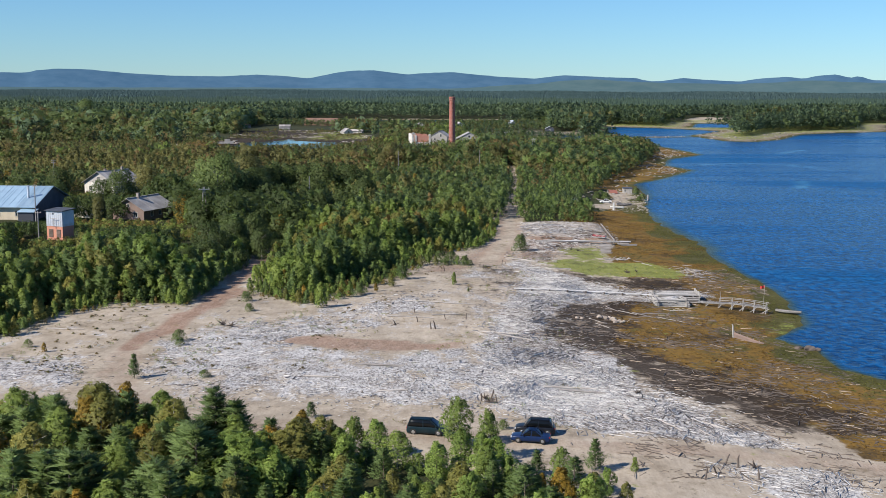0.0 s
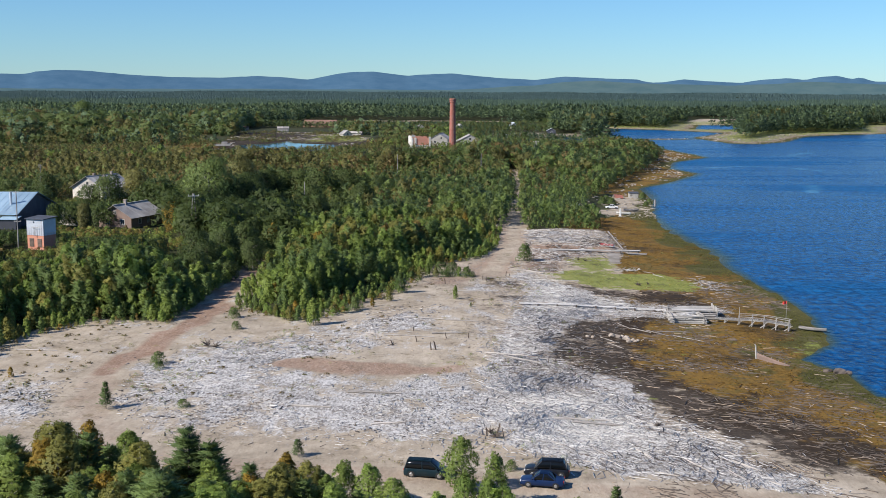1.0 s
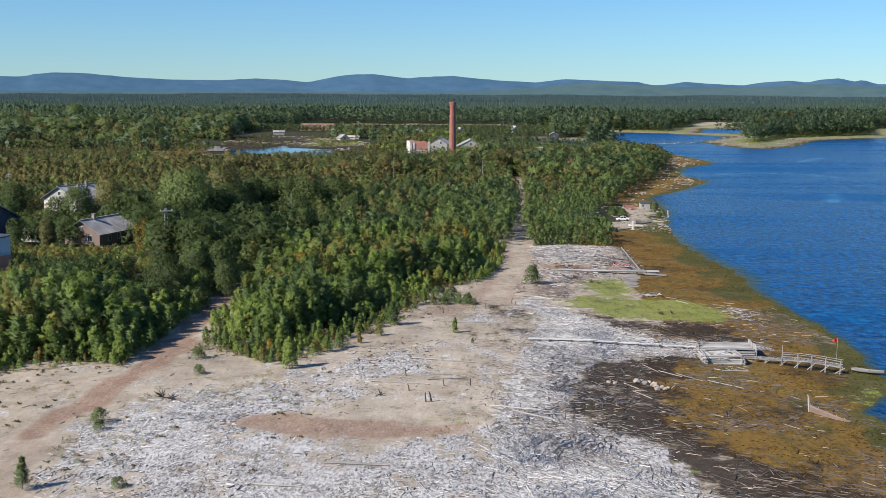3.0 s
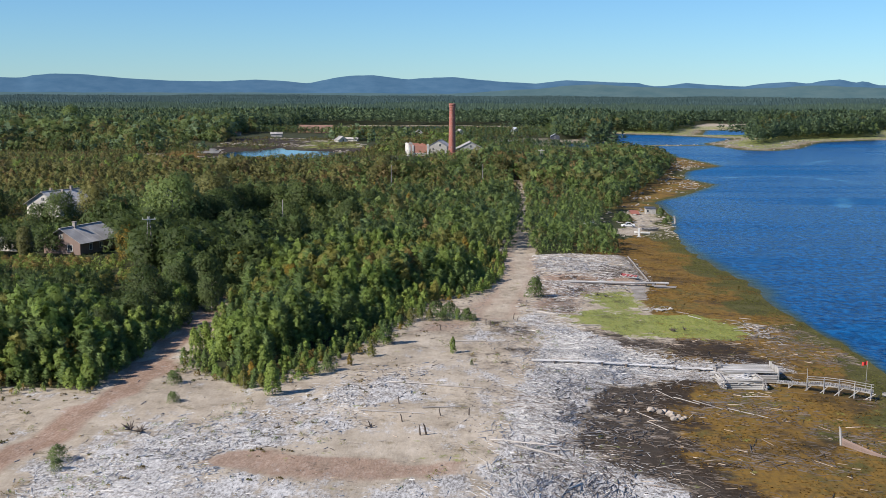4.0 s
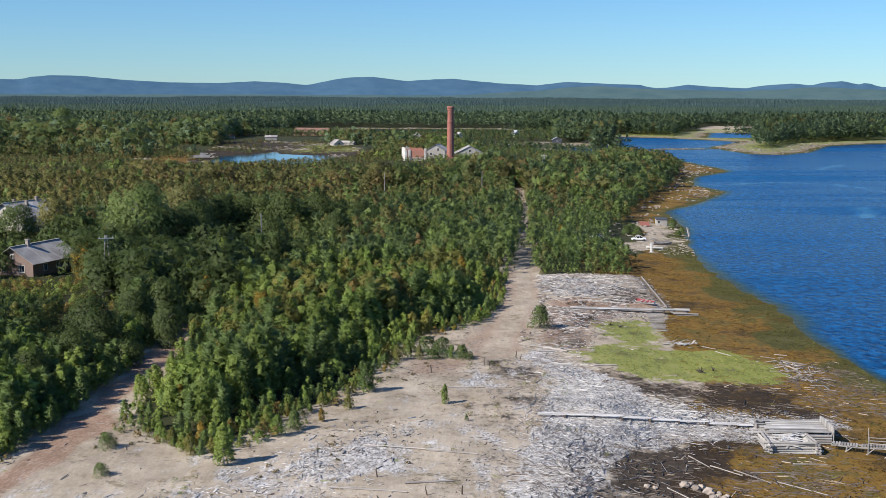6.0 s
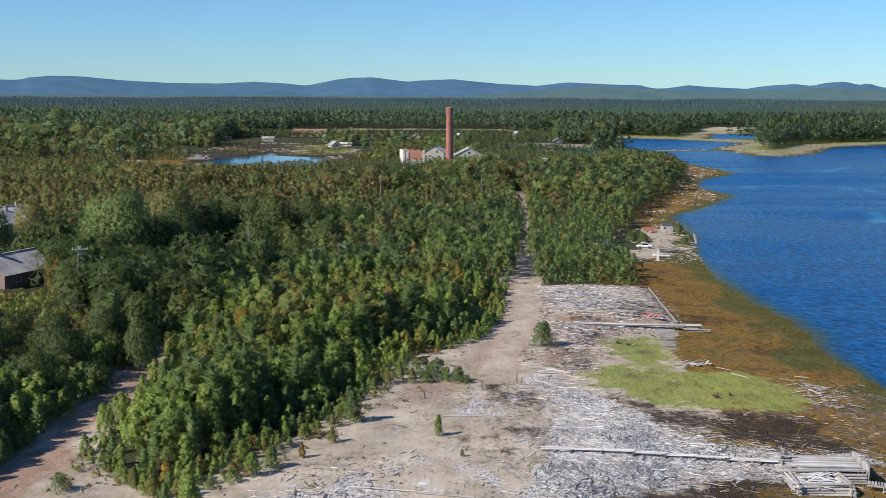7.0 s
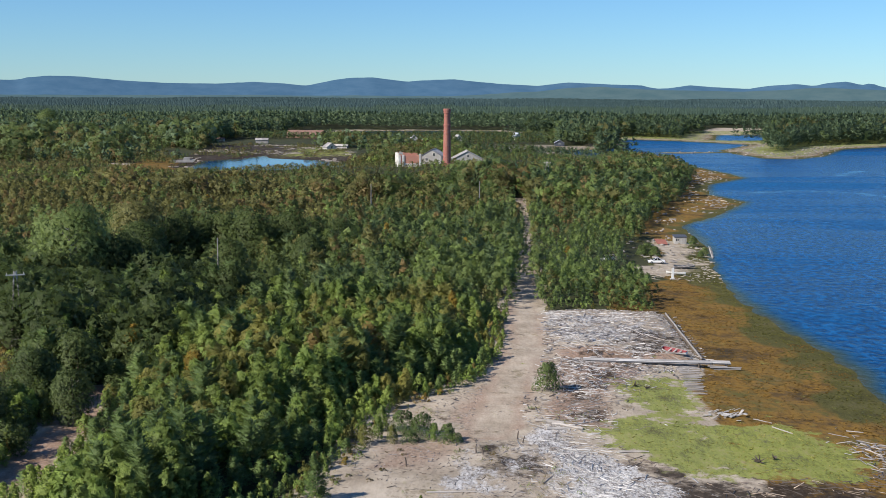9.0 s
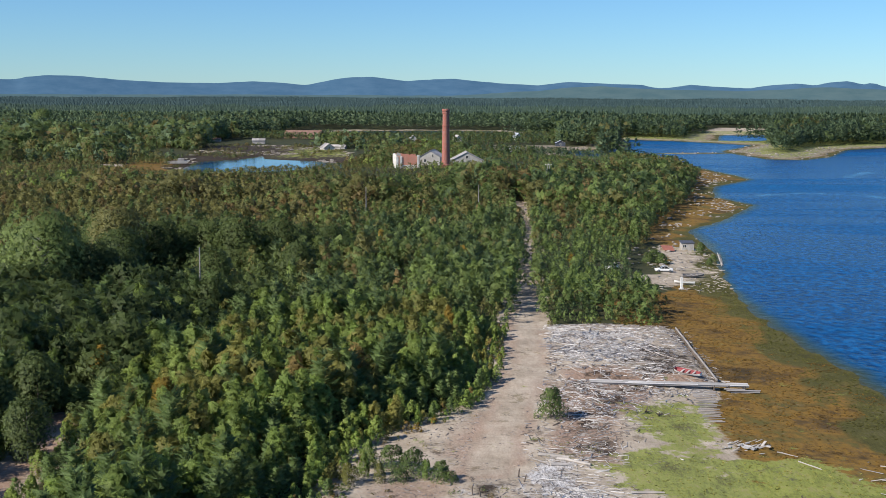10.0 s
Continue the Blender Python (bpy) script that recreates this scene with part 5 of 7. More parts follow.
# long building with the pale blue metal roof
def blue_building():
    x, y = -122.2, 307.5
    z = base_z(-125, 310)
    ob = thing("village_hall", (x, y, z), 0, "long cream building with a pale blue metal roof", "building")
    long, deep, eave, ridge, t = 40.0, 27.0, 3.9, 8.3, 0.4
    bm = bmesh.new()
    for yy in (0, deep - t):
        box(bm, (long, t, eave), (-long / 2, yy + t / 2, 0))
    box(bm, (t, deep - 2 * t, eave), (-long + t / 2, deep / 2, 0))
    part("wall", bm, CREAM, ob)
    bm = bmesh.new()
    m = Matrix.Rotation(radians(90), 4, "Z")
    prism(bm, [(0, 0), (deep, 0), (deep, eave), (deep / 2, ridge - 0.05), (0, eave)], 0, 0.35)
    bmesh.ops.transform(bm, matrix=m, verts=bm.verts)
    # this end faces away from the sun; its shade is put into the colour
    part("gable", bm, DARK_AND_SHADE, ob, "boarded gable in dark blue-grey painted shade")
    for k in range(8):
        x0, x1 = 0.7 - (long + 1.2) * k / 8, 0.7 - (long + 1.2) * (k + 1) / 8 + 0.04
        for side in (0, 1):
            bm = bmesh.new()
            out = -0.9 if side == 0 else deep + 0.9
            low = ridge - (ridge - eave) * abs(out - deep / 2) / (deep / 2)
            corners = [(x0, out, low + 0.1), (x0, deep / 2, ridge + 0.1), (x1, deep / 2, ridge + 0.1), (x1, out, low + 0.1)]
            slab(bm, corners if side == 0 else corners[::-1], 0.08)
            part("roof_sheet", bm, BLUE_SHEET, ob)
    bm = bmesh.new()
    for k in range(22):
        xx = 0.5 - 41 * k / 22
        rod(bm, (xx, -0.85, eave - 0.2 + 0.13), (xx, deep / 2, ridge + 0.13), 0.035, sides=4)
    part("standing_seams", bm, BLUE_SHEET, ob)
    for k in range(6):
        window(ob, -4.5 - 5.6 * k, 0, 1.3, 1.2, 1.4, 0)
    bm = bmesh.new()
    rod(bm, (-3.5, 5.5, 5), (-3.5, 5.5, 8.9), 0.35, sides=8)
    rod(bm, (-3.5, 5.5, 8.9), (-3.5, 5.5, 9.1), 0.45, sides=8)
    part("stove_pipe", bm, GREY_SHEET, ob)
    # lean-to porch at the near corner
    bm = bmesh.new()
    box(bm, (4.2, 3.2, 2.6), (-1.0, -1.6, 0))
    part("porch", bm, DARK_AND_SHADE, ob)
    bm = bmesh.new()
    slab(bm, [(-3.4, -3.5, 2.7), (1.4, -3.5, 2.7), (1.4, 0.1, 3.3), (-3.4, 0.1, 3.3)], 0.08)
    part("porch_roof", bm, BLUE_SHEET, ob)
    bm = bmesh.new()
    box(bm, (9.0, 6.0, 3.1), (-18.5, -3.0, 0))
    annex = part("annex", bm, CREAM, ob)
    bm = bmesh.new()
    slab(bm, [(-23.3, -6.4, 3.2), (-13.7, -6.4, 3.2), (-13.7, 0.3, 4.1), (-23.3, 0.3, 4.1)], 0.1)
    part("annex_roof", bm, BLUE_SHEET, annex)


blue_building()


def tower():
    """Square substation tower: brick below, sheet metal above."""
    x, y = -103.6, 268.6
    ob = thing("transformer_tower", (x, y, base_z(x, y)), -22, "square transformer tower of brick with pale metal cladding above", "tower")
    w, d, low, top = 4.8, 3.8, 3.5, 7.1
    bm = bmesh.new()
    for yy in (0.15, d - 0.15):
        box(bm, (w, 0.3, low), (w / 2, yy, 0))
    for xx in (0.15, w - 0.15):
        box(bm, (0.3, d - 0.6, low), (xx, d / 2, 0))
    part("brick_base", bm, PINK_BRICK, ob)
    bm = bmesh.new()
    box(bm, (w + 0.1, d + 0.1, top - low), (w / 2, d / 2, low))
    upper = part("metal_cladding", bm, GREY_SHEET, ob, "pale grey sheet metal")
    bm = bmesh.new()
    for k in range(9):
        box(bm, (0.05, 0.04, top - low), (0.05 + w * k / 8, -0.07, low))
    part("seam", bm, GREY_SHEET, upper)
    bm = bmesh.new()
    slab(bm, [(-0.35, -0.4, top + 0.15), (w + 0.4, -0.4, top + 0.15), (w + 0.4, d + 0.4, top + 0.5), (-0.35, d + 0.4, top + 0.5)], 0.15)
    part("roof", bm, DARK_AND_SHADE, ob)
    for k, (xx, ww) in enumerate(((1.3, 1.2), (3.6, 1.2))):
        bm = bmesh.new()
        box(bm, (ww, 0.12, 1.9), (xx, -0.05, 0.9))
        door = part("louvre_door", bm, BROWNPLANK, ob)
        bm = bmesh.new()
        for j in range(6):
            box(bm, (ww - 0.2, 0.04, 0.16), (xx, -0.13, 1.05 + 0.29 * j))
        part("louvre", bm, DARKWOOD, door)
    bm = bmesh.new()
    box(bm, (0.35, 0.05, 0.35), (2.1, -0.09, 6.3))
    part("hatch", bm, GLASS, ob)
    bm = bmesh.new()
    rod(bm, (2.6, -0.5, low - 0.1), (2.6, -0.5, 5.4), 0.05)
    rod(bm, (1.6, -0.5, 5.4), (3.6, -0.5, 5.4), 0.05)
    rod(bm, (2.6, -0.5, low), (2.6, 0.0, low), 0.04)
    part("bracket", bm, GREYWOOD, ob)
    bm = bmesh.new()
    for k in range(3):
        rod(bm, (w + 0.05, 1.0 + k, low + 0.5), (w + 0.7, 1.0 + k, low + 0.6), 0.06)
    part("insulator", bm, WHITEWASH, ob)


tower()
gable_house((-97.2, 310.5, base_z(-96, 318)), -16, 9.8, 14.5, 3.1, 5.9, BROWNPLANK, SLATE, "weathered brown wooden cottage with a grey sheet roof", over=0.8, sheets=7, name="cottage",
            chimneys=((0.3, 4.5, 1.3),), windows=((-2.2, 0, 1.0, 1.2, 1.3, 0), (2.2, 0, 1.0, 1.2, 1.3, 0), (0, 0, 3.7, 0.7, 0.8, 0), (4.9, 4, 1.0, 1.1, 1.3, 90), (4.9, 8, 1.0, 1.1, 1.3, 90), (4.9, 11.8, 1.0, 1.1, 1.3, 90)))
gable_house((-131.2, 387.0, base_z(-128, 394)), -22, 12.6, 14.5, 4.1, 7.6, WHITEWASH, SLATE, "old whitewashed house with a patched grey roof", over=0.8, sheets=6,
            chimneys=((-1.0, 4.5, 1.2), (1.6, 6.5, 1.2), (0.4, 11.5, 1.2)), gable=PLANK, windows=((-3.6, 0, 1.2, 1.2, 1.5, 0), (0, 0, 1.2, 1.2, 1.5, 0), (3.6, 0, 1.2, 1.2, 1.5, 0), (0, -0.08, 5.0, 1.0, 1.0, 0), (6.3, 4, 1.2, 1.2, 1.5, 90), (6.3, 9.5, 1.2, 1.2, 1.5, 90)))
gable_house((-107.5, 315.5, base_z(-107, 317)), 70, 5.0, 6.0, 2.7, 3.2, WHITEWASH, PLANK, "low pale shed with a flat board roof", over=0.3, sheets=3, name="shed")


# the brickworks: chimney, roofless ruin, two gabled sheds
def factory_chimney(x, y):
    z = base_z(x, y, 0.5)
    top = 36.0 - z
    ob = thing("factory_chimney", (x, y, z), 0, "tall tapering red brick factory chimney with banded top", "chimney")
    bm = bmesh.new()
    sides, rings = 16, []
    profile = [(2.35, 0), (2.35, 2.0), (2.1, 2.2), (1.98, 8), (1.85, 15), (1.72, 21.2), (1.9, 21.3), (1.9, 21.9), (1.7, 22.0), (1.62, top - 3.0), (1.60, top - 2.4),
               (1.85, top - 2.3), (1.85, top - 1.6), (1.72, top - 1.5), (1.95, top - 1.0), (1.95, top - 0.2), (1.8, top), (1.2, top), (1.2, top - 3)]
    for r, h in profile:
        rings.append([bm.verts.new((r * math.cos(6.2832 * k / sides), r * math.sin(6.2832 * k / sides), h)) for k in range(sides)])
    for low, high in zip(rings, rings[1:]):
        for k in range(sides):
            bm.faces.new((low[k], low[(k + 1) % sides], high[(k + 1) % sides], high[k]))
    part("shaft", bm, BRICK, ob)
    for h, r in ((5, 2.1), (11, 1.98), (17, 1.86), (26, 1.72)):
        bm = bmesh.new()
        for k in range(sides):
            a, b = 6.2832 * k / sides, 6.2832 * (k + 1) / sides
            rod(bm, (r * math.cos(a), r * math.sin(a), h), (r * math.cos(b), r * math.sin(b), h), 0.06, sides=4)
        part("iron_hoop", bm, RUST_METAL, ob)
    bm = bmesh.new()
    for k in range(int(top / 0.8)):
        box(bm, (0.4, 0.25, 0.05), (0, -2.2 + 0.55 * (k * 0.8 / top), k * 0.8 + 0.5))
    part("rung", bm, RUST_METAL, ob)


factory_chimney(-21.7, 715)


def ruin():
    """Roofless brick building: broken wall tops and window holes, render fallen from the brick."""
    x, y = -46.0, 709
    ob = thing("ruined_brick_building", (x, y, base_z(x, y + 4, 0.4)), 12, "roofless ruined building with whitewashed and bare orange brick walls", "ruin")
    w, d, h = 11.5, 13.0, 7.6

    def wall(length, tall, holes, ragged, m, name, material):
        bm = bmesh.new()
        xs = sorted({0, length, *[v for a, b, *_ in holes for v in (a, b)], *np.linspace(0, length, 9)})
        for a, b in zip(xs, xs[1:]):
            hole = next((q for q in holes if q[0] <= a and b <= q[1]), None)
            up = tall + ragged * rng.uniform(-1, 0.2)
            if hole:
                box(bm, (b - a, 0.55, hole[2]), ((a + b) / 2, 0, 0), m)
                box(bm, (b - a, 0.55, up - hole[3]), ((a + b) / 2, 0, hole[3]), m)
            else:
                box(bm, (b - a, 0.55, up), ((a + b) / 2, 0, 0), m)
        return part(name, bm, material, ob)

    wall(w, h - 1.0, [(6.6, 8.0, 1.2, 3.4)], 0.7, pose(0, 0, 0), "wall", PINK_BRICK)
    wall(d, h, [(3, 4.2, 1.5, 3.6), (8, 9.4, 1.5, 3.6)], 0.4, pose(0, 0, 0, 0, 0, 90), "wall", WHITEWASH)
    wall(d, h - 1.4, [(3, 4.2, 1.5, 3.6), (8, 9.4, 1.5, 3.6)], 1.0, pose(w, 0, 0, 0, 0, 90), "wall", PINK_BRICK)
    wall(w, h - 0.3, [(2, 3.2, 1.5, 3.6), (8, 9.2, 1.5, 3.6)], 0.7, pose(0, d, 0), "wall", PINK_BRICK)
    for cx in (0.3, 2.2, 10.9):
        bm = bmesh.new()
        box(bm, (1.2, 0.7, h - rng.uniform(0.2, 1.8)), (cx, -0.2, 0), bevel=0.05)
        part("pier", bm, WHITEWASH, ob)
    bm = bmesh.new()
    box(bm, (7.5, 0.62, 2.3), (6.2, -0.06, 0))
    part("render_band", bm, WHITEWASH, ob, "flaking white render")
    bm = bmesh.new()
    prism(bm, [(-0.3, h - 0.5), (2.4, h - 0.9), (2.0, h + 0.3), (0.6, h + 0.9)], 0.3, 0.8)
    part("broken_gable", bm, CONCRETE, ob)


ruin()
gable_house((-31, 738, base_z(-31, 741, 0.4)), -8, 11, 15, 4.8, 8.0, CONCRETE, SLATE, "grey gabled factory shed with worn roof", over=0.4, sheets=5, name="factory_shed",
            windows=((1.5, 0, 4.6, 1.0, 1.6, 0), (-2.5, 0, 2.2, 1.2, 1.4, 0)))
gable_house((-11.5, 738, base_z(-13, 741, 0.4)), 4, 18, 16, 2.6, 7.2, CONCRETE, SLATE, "broad low grey factory shed with gable window", over=0.4, sheets=5, name="factory_shed",
            windows=((0, 0, 4.0, 1.2, 1.4, 0),))

# far village round the bays
for name, x, y, turn, w, length, eave, ridge, wall, roof, label in [
    ("shed", 22, 978, 80, 5, 7, 2.8, 4.4, PLANK, GREY_SHEET, "small grey shed with a pale roof by the bay"),
    ("house", -27.5, 1156, 20, 6, 8, 3, 6.0, WHITEWASH, SLATE, "small white house among trees"),
    ("house", -49.5, 1057, 40, 6, 8, 2.8, 5.6, BLUE_BOAT, GREEN_SHEET, "small house with a pale green roof"),
    ("house", 26, 1200, 30, 5, 7, 3, 7, WHITEWASH, GREY_SHEET, "far white house with a steep pale roof"),
    ("shed", 58, 1090, 0, 8, 7, 3, 5, DARK_AND_SHADE, GREY_SHEET, "dark boathouse with a pale roof by the water"),
    ("shed", -186, 1086, 95, 6, 10, 3.2, 4.6, PLANK, SLATE, "grey weathered shed on the lagoon shore"),
    ("barn", -158, 1215, 82, 16, 34, 3.5, 7.5, RUST_METAL, RUST_METAL, "long barn with a rusty brown roof"),
    ("house", -119, 990, 25, 8, 11, 1.8, 4.8, PLANK, SLATE, "grey collapsed house with a pale steep roof"),
    ("shed", -108, 1000, 80, 6, 14, 2.0, 3.2, PLANK, SLATE, "low grey shed with a worn roof"),
    ("house", -65, 1120, 10, 8, 10, 3.2, 6.5, PLANK, SLATE, "grey wooden house behind the brickworks"),
    ("house", -300, 1060, 15, 9, 16, 3.4, 6.0, WHITEWASH, GREY_SHEET, "low pale house among trees inland"),
    ("house", -365, 930, 20, 8, 10, 3.4, 7.0, WHITEWASH, SLATE, "small white gabled house among trees"),
    ("shed", -232, 1125, 90, 5, 11, 2.4, 3.4, TANWOOD, RUST_METAL, "brown wooden shed above the lagoon"),
]:
    gable_house((x, y, base_z(x, y, 0.3)), turn, w, length, eave, ridge, wall, roof, label, over=0.5, sheets=2, name=name,
                windows=((0, 0, 1.2, 1.2, 1.3, 0), (w / 2, length / 2, 1.2, 1.2, 1.3, 90)))


# ---------------------------------------------------------------- poles
def pole(x, y, tall, label="grey wooden power pole above the young trees", lean=0.0, bars=1):
    ob = thing("power_pole", (x, y, base_z(x, y, 0.5)), rng.uniform(-15, 15), label, "pole", "power poles")
    bm = bmesh.new()
    rod(bm, (0, 0, 0), (lean * tall, 0, tall), 0.16, 0.11, 7)
    part("post", bm, GREYWOOD, ob)
    for k in range(bars):
        bm = bmesh.new()
        box(bm, (1.5, 0.12, 0.12), (lean * tall, 0, tall - 0.5 - 0.6 * k))
        arm = part("crossarm", bm, GREYWOOD, ob)
        for sx in (-0.65, 0.0, 0.65):
            bm = bmesh.new()
            rod(bm, (sx + lean * tall, 0, tall - 0.4 - 0.6 * k), (sx + lean * tall, 0, tall - 0.16 - 0.6 * k), 0.05, 0.035)
            part("insulator", bm, WHITEWASH, arm)
    return ob


def a_frame(x, y, tall, spread, turn=0.0):
    """Two leaning legs tied near the foot, carrying a crossarm."""
    ob = thing("power_pylon", (x, y, base_z(x, y, 0.5)), turn, "a-shaped grey wooden power pylon in the woodland", "pylon", "power poles")
    for s in (-1, 1):
        bm = bmesh.new()
        rod(bm, (s * spread / 2, 0, 0), (s * 0.16, 0, tall), 0.17, 0.12, 7)
        part("leg", bm, GREYWOOD, ob)
    bm = bmesh.new()
    box(bm, (spread * 0.95, 0.18, 0.2), (0, -0.16, 1.5))
    part("tie_beam", bm, PLANK, ob)
    bm = bmesh.new()
    box(bm, (2.8, 0.16, 0.18), (0, -0.1, tall - 0.7))
    arm = part("crossarm", bm, PLANK, ob)
    for sx in (-1.25, 0, 1.25):
        bm = bmesh.new()
        rod(bm, (sx, -0.1, tall - 0.52), (sx, -0.1, tall - 0.2), 0.07, 0.05)
        part("insulator", bm, WHITEWASH, arm)


a_frame(-71.8, 293, 12.2, 1.8, 25)
a_frame(24.0, 598, 12.0, 3.6)
pole(-115.5, 292, 11.5, "tall grey wooden power pole beside the blue-roofed building")
pole(-147, 388, 12, bars=2)
pole(-52.5, 343, 12.5, "tall bare pole rising from the woodland", 0.006, 0)
pole(-36.5, 480, 12.5, "tall bare pole rising from the woodland", 0.0, 0)
pole(-2.9, 500, 12, "bare pole in the woodland", 0.01, 0)
pole(67, 700, 11.5, "bare pole near the point", 0.0, 0)
pole(77, 705, 11, "bare pole near the point")
pole(-103, 262, 8.0, "short grey pole beside the substation tower")


# ---------------------------------------------------------------- cars
def car(place, turn, paint_material, kind, label, group="parked cars"):
    """A parked car, nose towards -x. kind: 'sedan', 'suv' or 'van'."""
    long, wide, tall, nose, tail = {"sedan": (4.35, 1.72, 1.45, 1.15, 0.85), "suv": (4.55, 1.85, 1.72, 1.05, 0.25), "van": (4.5, 1.82, 1.75, 0.85, 0.15)}[kind]
    ob = thing("car", place, turn, label, "car", group)
    belt, floor_z, roof = (0.60 if kind == "sedan" else 0.58) * tall, 0.20, tall
    front, back = -long / 2 + nose, long / 2 - tail

    def loft(bm, rings):
        made = [[bm.verts.new(v) for v in ring] for ring in rings]
        n = len(rings[0])
        for one, two in zip(made, made[1:]):
            for k in range(n):
                bm.faces.new((one[k], two[k], two[(k + 1) % n], one[(k + 1) % n]))
        bm.faces.new(made[0])
        bm.faces.new(made[-1][::-1])
        bmesh.ops.recalc_face_normals(bm, faces=bm.faces)

    # hull: nose, bonnet, doors, boot, each ring rounded at sill and shoulder
    rings = []
    for x, w, low, high in ((-long / 2, 0.72, 0.16, 0.60), (-long / 2 + 0.07, 0.86, 0.04, 0.76), (-long / 2 + 0.28, 0.95, 0, 0.86), (front - 0.1, 1.0, 0, 0.97), (front + 0.3, 1.0, 0, 1.0),
                            (back - 0.3, 1.0, 0, 1.02), (back + 0.05, 0.99, 0, 1.01), (long / 2 - 0.16, 0.94, 0, 0.95), (long / 2 - 0.05, 0.88, 0.05, 0.86), (long / 2, 0.78, 0.15, 0.70)):
        h, z0, z1 = wide / 2 * w, floor_z + low, belt * high
        half = [(h * 0.90, z0), (h * 0.98, z0 + 0.10), (h, z0 + 0.5 * (z1 - z0)), (h * 0.97, z1 - 0.10), (h * 0.90, z1 - 0.02), (h * 0.6, z1 + 0.015)]
        rings.append([(x, -y, z) for y, z in half] + [(x, y, z) for y, z in half[::-1]])
    bm = bmesh.new()
    loft(bm, rings)
    part("body", bm, paint_material, ob, smooth=True)
    rake, rear = {"sedan": 0.85, "suv": 0.75, "van": 0.95}[kind], {"sedan": 0.75, "suv": 0.45, "van": 0.25}[kind]
    cabin = [(front - 0.05, 0.02, 0.96), (front + rake * 0.5, 0.56, 0.90), (front + rake, 0.95, 0.80), ((front + back) / 2, 1.0, 0.78), (back - rear, 0.95, 0.77), (back - rear * 0.4, 0.55, 0.86), (back, 0.03, 0.92)]

    def cabin_ring(x, up, w, grow=0.0):
        z0, z1 = belt * 0.96, belt + (roof - belt) * up + grow
        b, t = wide / 2 * 0.95 + grow, wide / 2 * w * 0.95 + grow
        half = [(b, z0), (t + 0.3 * (b - t), z0 + 0.75 * (z1 - z0)), (t * 0.93, z1 - 0.05 * up), (t * 0.6, z1)]
        return [(x, -y, z) for y, z in half] + [(x, y, z) for y, z in half[::-1]]

    bm = bmesh.new()
    loft(bm, [cabin_ring(*c) for c in cabin])
    part("glazing", bm, CARGLASS, ob, smooth=True)
    bm = bmesh.new()
    shell = []
    for x, up, w in cabin[2:5]:
        ring = cabin_ring(x + (-0.06 if x < 0 else 0.06 if x > cabin[3][0] else 0), up, w, 0.02)
        shell.append(ring[2:6])
    made = [[bm.verts.new(v) for v in row] for row in shell]
    for one, two in zip(made, made[1:]):
        for k in range(3):
            bm.faces.new((one[k], two[k], two[k + 1], one[k + 1]))
    bmesh.ops.solidify(bm, geom=bm.faces[:], thickness=0.03)
    for s in (-1, 1):
        for (xb, xt, wt) in ((front, front + rake, 0.80), ((front + back) / 2 - 0.05, (front + back) / 2 + 0.02, 0.78), (back, back - rear, 0.77)):
            rod(bm, (xb, s * wide / 2 * 0.945, belt * 0.97), (xt, s * wide / 2 * wt * 0.93, belt + (roof - belt) * 0.92), 0.055, sides=5)
    bmesh.ops.recalc_face_normals(bm, faces=bm.faces)
    part("roof", bm, paint_material, ob)
    r = 0.31 if kind == "sedan" else 0.36
    for x in (-long / 2 + 0.85, long / 2 - 0.82):
        for s in (-1, 1):
            bm = bmesh.new()
            rod(bm, (x, s * (wide / 2 - 0.20), r), (x, s * (wide / 2 + 0.02), r), r, sides=16)
            wheel = part("wheel", bm, RUBBER, ob)
            bm = bmesh.new()
            rod(bm, (x, s * (wide / 2 + 0.0), r), (x, s * (wide / 2 + 0.035), r), r * 0.62, r * 0.5, sides=10)
            part("rim", bm, RIM, wheel)
    for s in (-1, 1):
        bm = bmesh.new()
        box(bm, (0.12, 0.36, 0.15), (-long / 2 + 0.08, s * wide * 0.33, belt * 0.62), bevel=0.02)
        part("headlight", bm, LAMPGLASS, ob)
        bm = bmesh.new()
        box(bm, (0.10, 0.24, 0.18), (long / 2 - 0.06, s * wide * 0.36, belt * 0.70), bevel=0.02)
        part("tail_light", bm, REDLAMP, ob)
        bm = bmesh.new()
        box(bm, (0.12, 0.2, 0.13), (front + 0.25, s * (wide / 2 + 0.07), belt * 1.0), bevel=0.02)
        part("mirror", bm, paint_material, ob)
    bm = bmesh.new()
    box(bm, (0.03, 0.5, 0.11), (long / 2 + 0.0, 0, belt * 0.5))
    part("number_plate", bm, PLATE, ob)
    bm = bmesh.new()
    box(bm, (0.06, wide * 0.9, 0.10), (-long / 2 + 0.0, 0, 0.42))
    part("bumper", bm, RUBBER, ob)
    return ob


def on_ground(x, y, lift=0.0):
    return (x, y, ground_at(x, y) + lift)


car(on_ground(-5.5, 125.4), 172, TEAL_PAINT, "van", "dark green-black minivan parked on the sandy track")
car(on_ground(6.6, 126.6), -6, BLACK_PAINT, "suv", "black off-road car parked behind the blue sedan")
car(on_ground(6.0, 123.6), -8, NAVY_PAINT, "sedan", "dark blue sedan parked on sand beside the trees")
car(on_ground(42.8, 411.5), 0, WHITE_PAINT, "sedan", "white sedan parked on the shore by the hut")
car(on_ground(30.5, 412.0), 50, WHITE_PAINT, "sedan", "white car half hidden among young trees")


